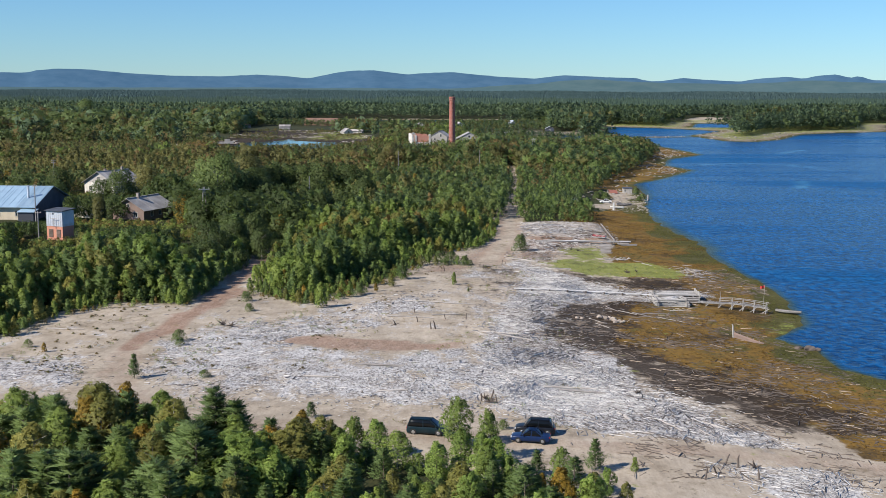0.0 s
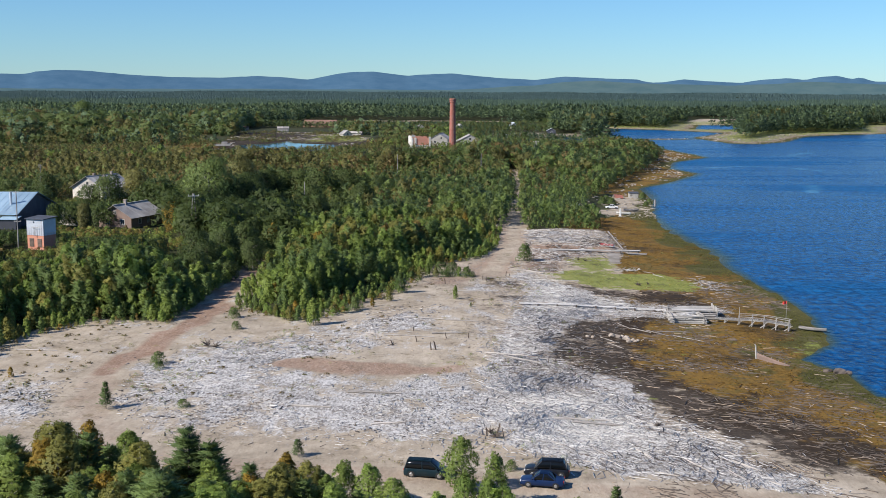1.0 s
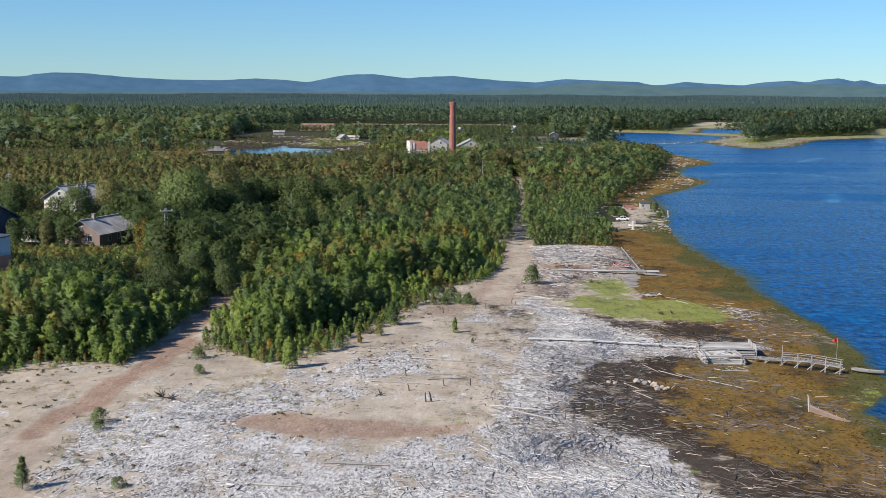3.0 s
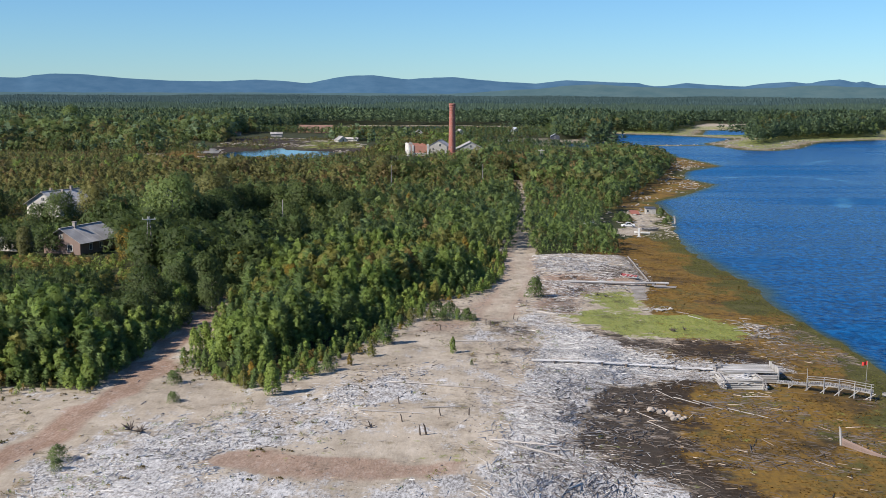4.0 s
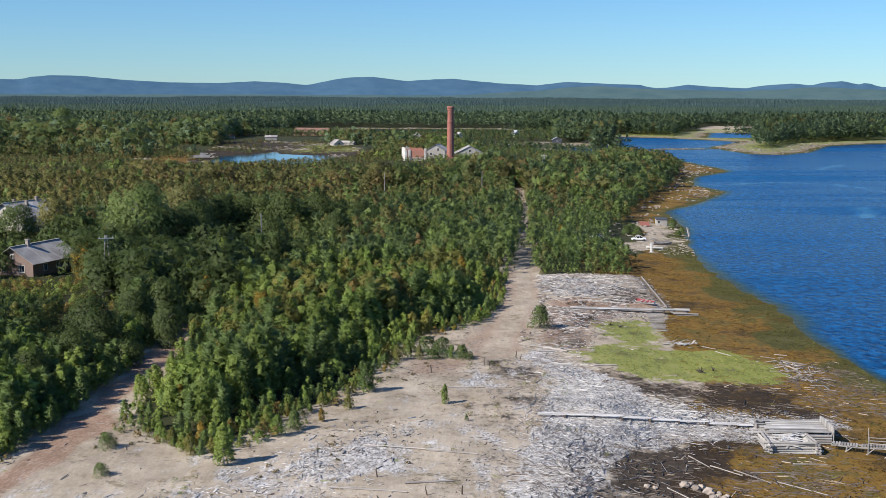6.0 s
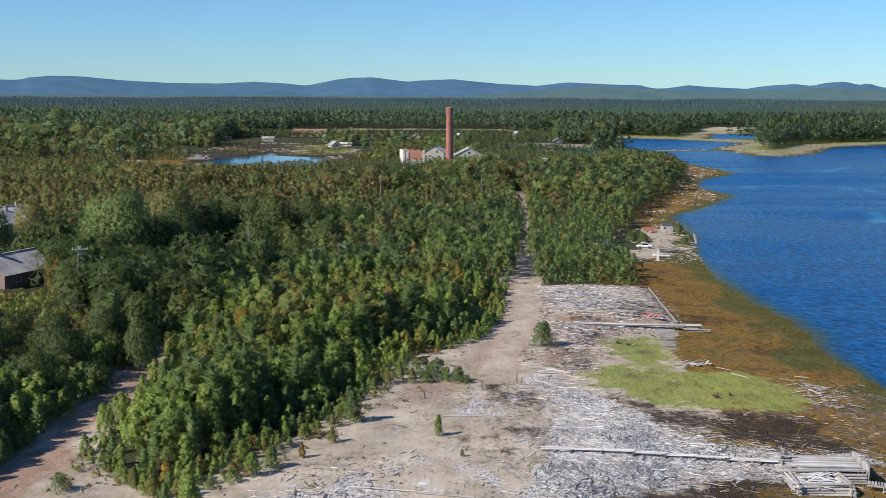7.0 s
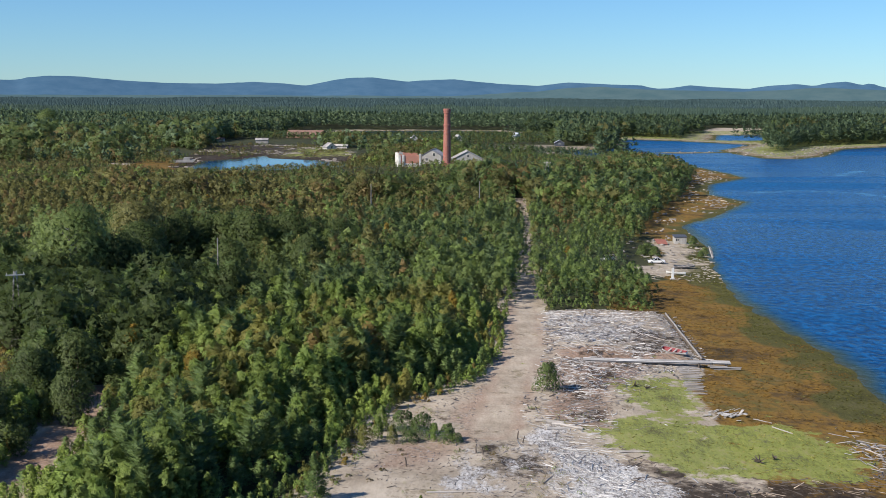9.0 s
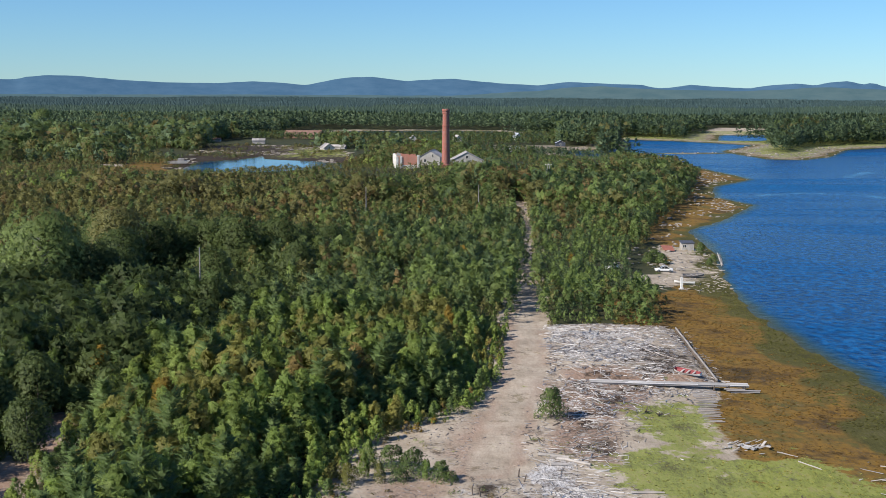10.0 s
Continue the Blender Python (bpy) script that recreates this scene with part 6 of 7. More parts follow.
# ---------------------------------------------------------------- boats
def boat(place, turn, long, wide, deep, outside, inner, label, tilt=0.0, name="rowing_boat", benches=3):
    ob = thing(name, place, turn, label, "boat")
    ob.matrix_basis = pose(*place, tilt, 0, turn)
    bm, inside_bm = bmesh.new(), bmesh.new()
    for mesh, shrink, drop in ((bm, 1.0, 0.0), (inside_bm, 0.93, 0.06)):
        rings = []
        for k in range(9):
            t = k / 8
            w = wide / 2 * shrink * (math.sin(math.pi * min(1, 0.10 + 0.80 * t ** 0.8)) ** 0.7)
            rise = 0.35 * deep * (2 * t - 1) ** 2 * (1.3 if t < 0.5 else 0.7)
            x = (t - 0.5) * long * (1 if shrink == 1 else 0.97)
            rings.append([mesh.verts.new(v) for v in ((x, -w, deep + rise), (x, -w * 0.82, deep * 0.45 + rise * 0.6 + drop), (x, 0, drop + rise * 0.5), (x, w * 0.82, deep * 0.45 + rise * 0.6 + drop), (x, w, deep + rise))])
        for a, b in zip(rings, rings[1:]):
            for i in range(4):
                mesh.faces.new((a[i], b[i], b[i + 1], a[i + 1]))
        mesh.faces.new(rings[0])
        mesh.faces.new(rings[-1][::-1])
        bmesh.ops.recalc_face_normals(mesh, faces=mesh.faces)
    part("hull", bm, outside, ob)
    part("lining", inside_bm, inner, ob)
    for k in range(benches):
        b = bmesh.new()
        box(b, (0.28, wide * 0.78, 0.05), (long * (-0.22 + 0.22 * k), 0, deep * 0.72))
        part("bench", b, PLANK, ob)
    return ob


boat(on_ground(30.1, 301.0, 0.1), -42, 4.4, 1.4, 0.5, WHITE_BOAT, RED_BOAT, "red rowing boat with a white outside lying on logs", tilt=16)
boat(on_ground(44.8, 393.5, 0.05), -18, 4.6, 1.6, 0.6, WHITE_BOAT, BLUE_BOAT, "white and pale blue boat drawn up on the shore", tilt=-12)
boat(on_ground(48.5, 405, 0.05), 25, 6.0, 1.9, 0.6, GREYWOOD, GREYWOOD, "old grey broken boat on the bank", tilt=10)
boat(on_ground(56.0, 209.8, 0.12), -24, 4.6, 1.3, 0.45, PLANK, GREYWOOD, "long grey rowing boat at the end of the footbridge", benches=3)


def wreck():
    """Half-sunk side of a wooden boat: stem post and a curving strake wall."""
    x, y = 41.5, 187.8
    ob = thing("boat_wreck", on_ground(x, y), 0, "rotten side of a wooden boat with its stem post upright", "wreck")
    bm = bmesh.new()
    rod(bm, (0, 0, -0.2), (-0.15, 0.1, 1.9), 0.16, 0.12, 5)
    rod(bm, (-0.15, 0.1, 1.9), (-0.3, 0.12, 2.2), 0.12, 0.07, 5)
    part("stem_post", bm, PLANK, ob)
    spots = [(0, 0, 0.95), (0.7, -1.2, 0.8), (1.5, -2.6, 0.7), (2.3, -3.6, 0.5), (3.1, -4.4, 0.34), (3.8, -4.8, 0.2)]
    for row in range(3):
        bm = bmesh.new()
        for (x0, y0, h0), (x1, y1, h1) in zip(spots, spots[1:]):
            z0, z1 = h0 * row / 3, h1 * row / 3
            slab(bm, [(x0, y0, z0), (x1, y1, z1), (x1, y1, z1 + h1 / 3 - 0.02), (x0, y0, z0 + h0 / 3 - 0.02)], 0.07)
        part("strake", bm, BROWNPLANK, ob)
    for k in range(5):
        bm = bmesh.new()
        x0, y0, h0 = spots[k]
        rod(bm, (x0 + 0.1, y0 + 0.05, -0.1), (x0 + 0.12, y0 + 0.05, h0 + 0.1), 0.06)
        part("rib", bm, GREYWOOD, ob)


wreck()


# ---------------------------------------------------------------- pier, footbridge and jetty
def crib_pier():
    """Stone-filled timber crib at the root of the footbridge, half fallen in."""
    ob = thing("crib_pier", on_ground(35.0, 213.0, -0.2), 3, "grey half-collapsed timber crib filled with stones and boards", "pier")
    long, deep = 5.7, 4.2
    for k in range(5):
        z = 0.30 * k
        for s in (-1, 1):
            bm = bmesh.new()
            lean = rng.uniform(-0.15, 0.15)
            rod(bm, (-long / 2 - rng.uniform(0, 0.9), s * deep / 2 + lean, z + 0.15), (long / 2 + rng.uniform(-0.3, 0.7), s * deep / 2 - lean, z + 0.15 + rng.uniform(-0.1, 0.1)), 0.15, sides=7)
            part("log", bm, PLANK, ob)
    for s in (-1, 1):
        for k in range(9):
            bm = bmesh.new()
            x = s * (long / 2 - 0.1) + (k % 2 - 0.5) * 0.34 + rng.uniform(-0.1, 0.1)
            z = 0.28 + 0.3 * (k // 2)
            rod(bm, (x, -deep / 2 - rng.uniform(0.2, 0.7), z), (x + rng.uniform(-0.3, 0.3), deep / 2 + rng.uniform(-0.6, 0.4), z + rng.uniform(-0.1, 0.16)), rng.uniform(0.12, 0.17), sides=7)
            part("log", bm, GREYWOOD if k % 3 else PLANK, ob)
    bm = bmesh.new()
    for k in range(80):
        m = pose(rng.uniform(-long / 2 + 0.6, long / 2 - 0.6), rng.uniform(-deep / 2 + 0.4, deep / 2 - 0.4), rng.uniform(0.6, 0.95), *rng.uniform(0, 90, 3))
        box(bm, tuple(rng.uniform(0.25, 0.65, 3)), m=m, bevel=0.06)
    tagged(part("stone_fill", bm, CONCRETE, ob), kind="stuff")
    for k in range(30):
        bm = bmesh.new()
        box(bm, (rng.uniform(0.9, 3.8), rng.uniform(0.12, 0.30), 0.06), m=pose(rng.uniform(-1.6, 1.6), rng.uniform(-1.9, 1.9), 1.05 + 0.012 * k, rng.uniform(-14, 14), rng.uniform(-7, 7), rng.normal(0, 22)))
        part("board", bm, BLEACHED, ob)


crib_pier()


def pier_deck():
    """Broad plank deck behind the crib, with a wall of boards at its seaward end."""
    ob = thing("pier_deck", on_ground(36.4, 217.4, -0.1), 0, "broad weathered plank deck with a board end wall", "pier")
    for k in range(22):
        bm = bmesh.new()
        long = rng.uniform(6.0, 8.3)
        box(bm, (long, 0.25, 0.06), (4.1 - long / 2, -3.0 + 0.275 * k, 1.25 + rng.uniform(0, 0.07)), pose(0, 0, 0, rng.uniform(-4, 4), rng.uniform(-0.4, 0.4), rng.uniform(-1.2, 1.2)))
        part("deck_plank", bm, BLEACHED if k % 4 == 1 else PLANK, ob)
    for x in (-3.4, -1.0, 1.4, 3.7):
        for y in (-2.8, 2.8):
            bm = bmesh.new()
            rod(bm, (x, y, -0.4), (x, y, 1.25), 0.14, sides=7)
            part("post", bm, GREYWOOD, ob)
    for k in range(4):
        for y in (-2.95, 2.95):
            bm = bmesh.new()
            rod(bm, (-3.9 + rng.uniform(-0.3, 0.3), y + rng.uniform(-0.05, 0.05), 0.14 + 0.29 * k), (4.1, y + rng.uniform(-0.05, 0.05), 0.14 + 0.29 * k), 0.15, 0.14, 7)
            part("side_log", bm, GREYWOOD if k % 2 else PLANK, ob)
    for k in range(11):
        bm = bmesh.new()
        box(bm, (0.08, 0.5, rng.uniform(1.75, 2.05)), (4.3, -2.75 + 0.54 * k, 0.1), bevel=0.015)
        part("end_board", bm, PLANK, ob)


pier_deck()


def gangway():
    """Long pale walkway of boards over the drift, on low bearers."""
    ob = thing("gangway", on_ground(20.6, 221.2), -2.2, "long pale walkway of boards laid over driftwood", "walkway")
    here = ground_at(20.6, 221.2)
    for k in range(8):
        x = -12.6 + 3.5 * k
        z = max(ground_at(20.6 + x + s, 221.2 - 0.04 * x) for s in (-1.5, 0, 1.5)) - here + 0.28
        for row in range(2):
            bm = bmesh.new()
            box(bm, (rng.uniform(3.3, 3.9), 0.30, 0.07), (x, -0.18 + 0.36 * row + rng.uniform(-0.05, 0.05), z + rng.uniform(0, 0.04)), pose(0, 0, 0, 0, 0, rng.uniform(-0.8, 0.8)))
            part("board", bm, BLEACHED, ob)
        bm = bmesh.new()
        box(bm, (0.22, 1.5, 0.42), (x + 1.6, 0, z - 0.43))
        part("bearer", bm, DARKWOOD, ob)


gangway()


def board_heap():
    """Broken white boards where the grass meets the seaweed."""
    ob = thing("board_heap", on_ground(31.6, 269.0, -0.05), 0, "heap of broken white boards beside the grass", "boards")
    for k in range(46):
        bm = bmesh.new()
        box(bm, (rng.uniform(0.3, 1.3), rng.uniform(0.1, 0.35), 0.05), (0, 0, 0), pose(rng.normal(0, 1.5), rng.normal(0, 0.9), 0.05 + abs(rng.normal(0, 0.22)), rng.normal(0, 16), rng.normal(0, 14), rng.uniform(0, 180)))
        part("board", bm, PLANK if k % 3 else CONCRETE, ob)


board_heap()


def footbridge():
    """Pale grey footbridge on trestles, slightly arched, with a handrail along its outer part."""
    start, end = Vector((40.2, 213.2)), Vector((52.0, 209.0))
    run = end - start
    long = run.length
    ob = thing("footbridge", (start.x, start.y, 0.3), math.degrees(math.atan2(run.y, run.x)), "pale weathered wooden footbridge with handrails over seaweed", "footbridge")

    def deck(x):
        """Height of the deck along the bridge."""
        return 1.30 + 0.22 * math.sin(math.pi * max(0, x - 3.0) / (long - 3.0)) - 0.30 * max(0, x - 6) / (long - 6)

    stops = [0, 3.2, 5.4, 7.6, 9.8, long]
    for s in (-0.5, 0.5):
        for a, b in zip(stops, stops[1:]):
            bm = bmesh.new()
            rod(bm, (a - 0.1, s, deck(a) - 0.12), (b + 0.1, s, deck(b) - 0.12), 0.10, sides=6)
            part("beam", bm, PLANK, ob)
    count = 40
    for k in range(count):
        x = long * (k + 0.5) / count
        if k in (9, 23, 31):
            continue
        bm = bmesh.new()
        box(bm, (0.22, 1.25 + rng.uniform(-0.12, 0.12), 0.045), (x, rng.uniform(-0.05, 0.05), deck(x) + rng.uniform(0, 0.02)), pose(0, 0, 0, 0, 0, rng.uniform(-0.3, 0.3)))
        part("deck_plank", bm, PLANK, ob)
    for x in (1.6, 4.0, 6.2, 8.2, 10.2, long - 0.2):
        for s in (-0.62, 0.62):
            bm = bmesh.new()
            top = deck(x) + 0.85 if x > 3.5 else deck(x)
            rod(bm, (x + rng.uniform(-0.15, 0.15), s * 1.2, -0.4), (x + rng.uniform(-0.04, 0.04), s, top), 0.075, 0.06, 6)
            part("post", bm, PLANK, ob)
        bm = bmesh.new()
        rod(bm, (x, -0.8, 0.1), (x + 0.1, 0.8, deck(x) - 0.2), 0.05)
        rod(bm, (x - 0.7, -0.7, 0.05), (x + 0.6, -0.7, deck(x) - 0.1), 0.055)
        part("brace", bm, PLANK, ob)
    for s in (-0.62, 0.62):
        for up in (0.82, 0.46) if s < 0 else (0.82,):
            for a, b in ((3.9, 6.4), (6.3, 8.6), (8.5, long + 0.1)):
                bm = bmesh.new()
                rod(bm, (a, s, deck(a) + up + rng.uniform(-0.04, 0.04)), (b, s, deck(b) + up + rng.uniform(-0.04, 0.04)), 0.045, sides=5)
                part("handrail", bm, PLANK, ob)
    bm = bmesh.new()
    rod(bm, (4.0, 0.7, 0.9), (3.85, 0.75, 3.3), 0.06, 0.04)
    part("mooring_pole", bm, PLANK, ob)


footbridge()


def flag():
    x, y = 51.8, 211.5
    ob = thing("flagpole", on_ground(x, y, -0.2), 0, "thin pole with a small red flag at the bridge end", "flagpole")
    bm = bmesh.new()
    rod(bm, (0, 0, 0), (0.12, 0, 5.0), 0.035, 0.025)
    part("pole", bm, GREYWOOD, ob)
    bm = bmesh.new()
    cols = [[bm.verts.new((0.12 - 0.75 * t, 0.10 * math.sin(7 * t) - 0.02, z - 0.12 * t)) for z in (4.95, 4.45)] for t in np.linspace(0, 1, 7)]
    cols2 = [[bm.verts.new(v.co + Vector((0, 0.015, 0))) for v in c] for c in cols]
    for a, b in zip(cols, cols[1:]):
        bm.faces.new((a[0], b[0], b[1], a[1]))
    for a, b in zip(cols2, cols2[1:]):
        bm.faces.new((a[1], b[1], b[0], a[0]))
    part("flag", bm, RED_CLOTH, ob, "small red cloth flag")


flag()


def jetty():
    """Plank jetty from the log field out over the seaweed."""
    start, end = Vector((15.4, 297.5)), Vector((37.8, 296.4))
    long = (end - start).length
    ob = thing("jetty", (start.x, start.y, 0.0), math.degrees(math.atan2(end.y - start.y, end.x - start.x)), "long weathered plank jetty on log piles", "jetty")
    for s in (-0.7, 0.7):
        bm = bmesh.new()
        box(bm, (long, 0.2, 0.22), (long / 2, s, 1.62))
        part("beam", bm, GREYWOOD, ob)
    for lane in range(5):
        x = 0.0
        while x < long - 0.5:
            piece = min(rng.uniform(3.5, 6.0), long - x)
            bm = bmesh.new()
            box(bm, (piece - 0.06, 0.27, 0.06), (x + piece / 2, -0.8 + 0.32 * lane + rng.uniform(-0.03, 0.03), 1.84 + rng.uniform(0, 0.03)))
            part("deck_plank", bm, BLEACHED if rng.random() < 0.25 else PLANK, ob)
            x += piece
    for x in (17.6, 19.6, 21.9):
        for s in (-0.7, 0.7):
            bm = bmesh.new()
            rod(bm, (x, s, 0.2), (x, s, 1.85), 0.15, 0.14, 7)
            part("pile", bm, DARKWOOD, ob)
    for k in range(5):
        bm = bmesh.new()
        rod(bm, (19.6 + rng.uniform(-1, 1), rng.uniform(-1.4, -0.9), 0.9 + 0.12 * k), (22.3 + rng.uniform(-0.5, 2.2), rng.uniform(-1.4, -0.9), 0.9 + 0.12 * k), 0.1, sides=6)
        part("loose_log", bm, GREYWOOD, ob)


jetty()


def crib_wall():
    """Log retaining wall along the edge of the log field."""
    ob = thing("log_retaining_wall", (34.1, 300, 0.35), 90, "stacked log retaining wall above the seaweed", "wall")
    for k in range(5):
        x = 0.0
        while x < 37:
            piece = rng.uniform(6, 9)
            bm = bmesh.new()
            rod(bm, (x, rng.uniform(-0.06, 0.06), 0.15 + 0.27 * k), (min(x + piece, 38), rng.uniform(-0.06, 0.06), 0.17 + 0.27 * k), 0.15, 0.14, 7)
            part("log", bm, GREYWOOD if k > 3 else DARKWOOD, ob)
            x += piece
    for k in range(8):
        bm = bmesh.new()
        rod(bm, (1 + 5 * k, -0.3, -0.4), (1 + 5 * k, -0.25, 1.5), 0.13, sides=6)
        part("post", bm, DARKWOOD, ob)


crib_wall()


def log_ramp():
    """Corduroy of short logs beside the jetty."""
    ob = thing("log_ramp", on_ground(30.6, 288.5), -4, "corduroy slip of short bleached logs", "slipway")
    for k in range(24):
        y = 7.5 - 0.7 * k + rng.uniform(-0.2, 0.2)
        bm = bmesh.new()
        z = ground_at(30.6, 288.5 + y) - ground_at(30.6, 288.5) + 0.1
        w = rng.uniform(1.0, 1.9)
        rod(bm, (-w + 0.02 * y, y, z), (w + 0.02 * y, y + rng.uniform(-0.45, 0.45), z), 0.075, 0.06, 6)
        part("log", bm, GREYWOOD, ob)


log_ramp()


def hut():
    """Small white-grey hut with a flat dark roof on the point."""
    ob = thing("hut", on_ground(55.6, 455.5, -0.1), 0, "small grey hut with a flat dark roof on the point", "hut")
    bm = bmesh.new()
    box(bm, (3.4, 0.2, 2.1), (0, -1.7, 0))
    box(bm, (3.4, 0.2, 2.1), (0, 1.7, 0))
    box(bm, (0.2, 3.2, 2.1), (-1.6, 0, 0))
    box(bm, (0.2, 3.2, 2.1), (1.6, 0, 0))
    part("wall", bm, CONCRETE, ob)
    bm = bmesh.new()
    slab(bm, [(-1.9, -2.0, 2.2), (1.9, -2.0, 2.2), (1.9, 2.1, 2.45), (-1.9, 2.1, 2.45)], 0.15)
    part("roof", bm, DARK_AND_SHADE, ob)
    bm = bmesh.new()
    box(bm, (0.9, 0.08, 1.8), (0.9, -1.82, 0.05))
    part("door", bm, PLANK, ob)
    window(ob, -0.9, -1.8, 0.9, 0.8, 0.8, 0)


hut()


def red_shed():
    ob = thing("collapsed_shed", on_ground(49.6, 450.5, -0.05), 15, "collapsed shed with an orange-red sheet roof", "shed")
    bm = bmesh.new()
    slab(bm, [(-1.7, -1.2, 0.5), (1.5, -1.4, 0.2), (1.7, 1.0, 1.3), (-1.6, 1.2, 1.6)], 0.08)
    part("roof_sheet", bm, RED_SHEET, ob)
    for k in range(4):
        bm = bmesh.new()
        rod(bm, (-1.8 + 1.2 * k, 1.2, 0), (-1.8 + 1.2 * k, 1.2, 1.6), 0.07)
        part("post", bm, GREYWOOD, ob)
    bm = bmesh.new()
    box(bm, (3.6, 0.1, 0.7), (0, 1.1, 0.05))
    part("wall", bm, TANWOOD, ob)


red_shed()


def white_post():
    ob = thing("mooring_post", on_ground(42.9, 386.0, -0.1), 0, "upright pale concrete post on the shore", "post")
    bm = bmesh.new()
    box(bm, (0.55, 0.5, 2.7), (0, 0, 0), bevel=0.05)
    part("post", bm, WHITE_BOAT, ob)
    bm = bmesh.new()
    box(bm, (1.1, 1.0, 0.3), (0, 0, 0), bevel=0.05)
    part("footing", bm, CONCRETE, ob)


white_post()


# ---------------------------------------------------------------- stones
def stone_mesh(seed, name="stone", detail=2):
    r = random.Random(seed)
    bm = bmesh.new()
    bmesh.ops.create_icosphere(bm, subdivisions=detail, radius=0.5)
    for v in bm.verts:
        v.co *= 1 + 0.55 * noise.noise(v.co * 2.6 + Vector((seed * 3.1, 0, 0))) + r.uniform(-0.03, 0.03)
        v.co.z *= 0.72
    mesh = bpy.data.meshes.new(name)
    bm.to_mesh(mesh)
    bm.free()
    return mesh


STONES = [stone_mesh(k) for k in range(5)]
for mesh in STONES:
    mesh.materials.append(STONE)
for x, y, s in [(20.5, 197.6, 1.5), (21.6, 196.9, 1.3), (22.2, 197.4, 1.1), (22.7, 195.9, 1.7), (23.4, 195.0, 1.0), (24.0, 194.7, 0.9), (22.9, 194.5, 1.2), (24.4, 195.3, 0.8),
                (21.2, 198.2, 0.9), (16.6, 197.6, 0.9), (17.4, 197.2, 0.7), (23.8, 196.0, 0.8)]:
    ob = new("boulder", STONES[int(rng.integers(5))])
    s *= 0.74
    ob.matrix_basis = pose(x, y, ground_at(x, y) + 0.22 * s, 0, 0, rng.uniform(0, 360)) @ Matrix.Diagonal((s, s, s * 0.9, 1))
    tagged(ob, "pale tan boulder lying on dark mud", "boulder", "boulders in the mud")
for x, y, s in [(51.8, 180.4, 2.4), (50.3, 181.0, 1.5), (53.0, 180.0, 1.4)]:
    ob = new("rock", bpy.data.meshes.get("rock") or stone_mesh(9, "rock"))
    if not ob.data.materials:
        ob.data.materials.append(DARKWOOD)
    ob.matrix_basis = pose(x, y, 0.1, 0, 0, rng.uniform(0, 360)) @ Matrix.Diagonal((s, s * 0.7, s * 0.7, 1))
    tagged(ob, "dark weed-covered rock at the tip of the spit", "rock", "rocks of the spit")


def shore_stones():
    """Countless stones along the far shores, one mesh."""
    base = [np.array([v.co for v in m.vertices]) for m in [stone_mesh(20 + k, detail=1) for k in range(3)]]
    ids = [np.array([p.vertices[:] for p in m.polygons]) for m in [stone_mesh(20 + k, detail=1) for k in range(3)]]
    x, y = rng.uniform(30, 300, 60000), rng.uniform(410, 1180, 60000)
    d = shore(x, y)
    near = (d > 0.5) & (d < 26) & (grain(x, y, 9, 48) > 0.45) & in_view(x, y) & (rng.random(60000) < np.where(y < 560, 0.12, np.where(y < 900, 0.20, 0.07)))
    total, mesh_v, mesh_f = 0, [], []
    for px, py in list(zip(x[near], y[near]))[:1500]:
        k = int(rng.integers(3))
        s = rng.uniform(0.4, 1.3) * (1 if py < 900 else 1.5)
        pts = base[k] * (s * rng.uniform(0.8, 1.6), s, s * 0.8) + (px, py, ground_at(px, py) + 0.1 * s)
        mesh_v.append(pts)
        mesh_f.append(ids[k] + total)
        total += len(pts)
    mesh = bpy.data.meshes.new("shore_stones")
    mesh.from_pydata(np.concatenate(mesh_v).tolist(), [], np.concatenate(mesh_f).tolist())
    mesh.materials.append(BOULDER)
    tagged(new("shore_stones", mesh), "grey and pale stones strewn along the shore", "stones", kind="stuff")


shore_stones()


# ---------------------------------------------------------------- driftwood
def sticks(name, x, y, long, wide, turn, pitch, material, label, lift=0.0, thin=1.0):
    """Loose boards and sticks as one mesh, lying on the ground."""
    z = height(x, y) + lift + wide * 0.3 * thin
    n = len(x)
    c, s, k = np.cos(turn), np.sin(turn), np.sin(pitch)
    ax = np.stack([c, s, k], 1) * (long / 2)[:, None]
    ay = np.stack([-s, c, 0 * c], 1) * (wide / 2)[:, None]
    az = np.zeros((n, 3))
    az[:, 2] = wide * rng.uniform(0.25, 0.5, n) * thin
    o = np.stack([x, y, z + np.abs(k) * long * 0.45], 1)
    bend = ay * rng.normal(0, 0.8, (n, 1))
    v = np.stack([o - ax - ay - az, o + ax * 0.96 - ay * 0.8 - az + bend, o + ax + ay * 0.8 - az + bend, o - ax * 0.97 + ay - az,
                  o - ax - ay + az, o + ax * 0.96 - ay * 0.8 + az + bend, o + ax + ay * 0.8 + az + bend, o - ax * 0.97 + ay + az], 1)
    quads = np.array([(4, 5, 6, 7), (0, 1, 5, 4), (2, 3, 7, 6), (3, 0, 4, 7)])
    f = (np.arange(n)[:, None, None] * 8 + quads[None]).reshape(-1, 4)
    mesh = bpy.data.meshes.new(name)
    mesh.vertices.add(8 * n)
    mesh.vertices.foreach_set("co", v.astype(np.float32).ravel())
    mesh.loops.add(f.size)
    mesh.loops.foreach_set("vertex_index", f.astype(np.int32).ravel())
    mesh.polygons.add(len(f))
    mesh.polygons.foreach_set("loop_start", np.arange(0, f.size, 4, dtype=np.int32))
    mesh.materials.append(material)
    mesh.update(calc_edges=True)
    return tagged(new(name, mesh), label, "driftwood", kind="stuff")


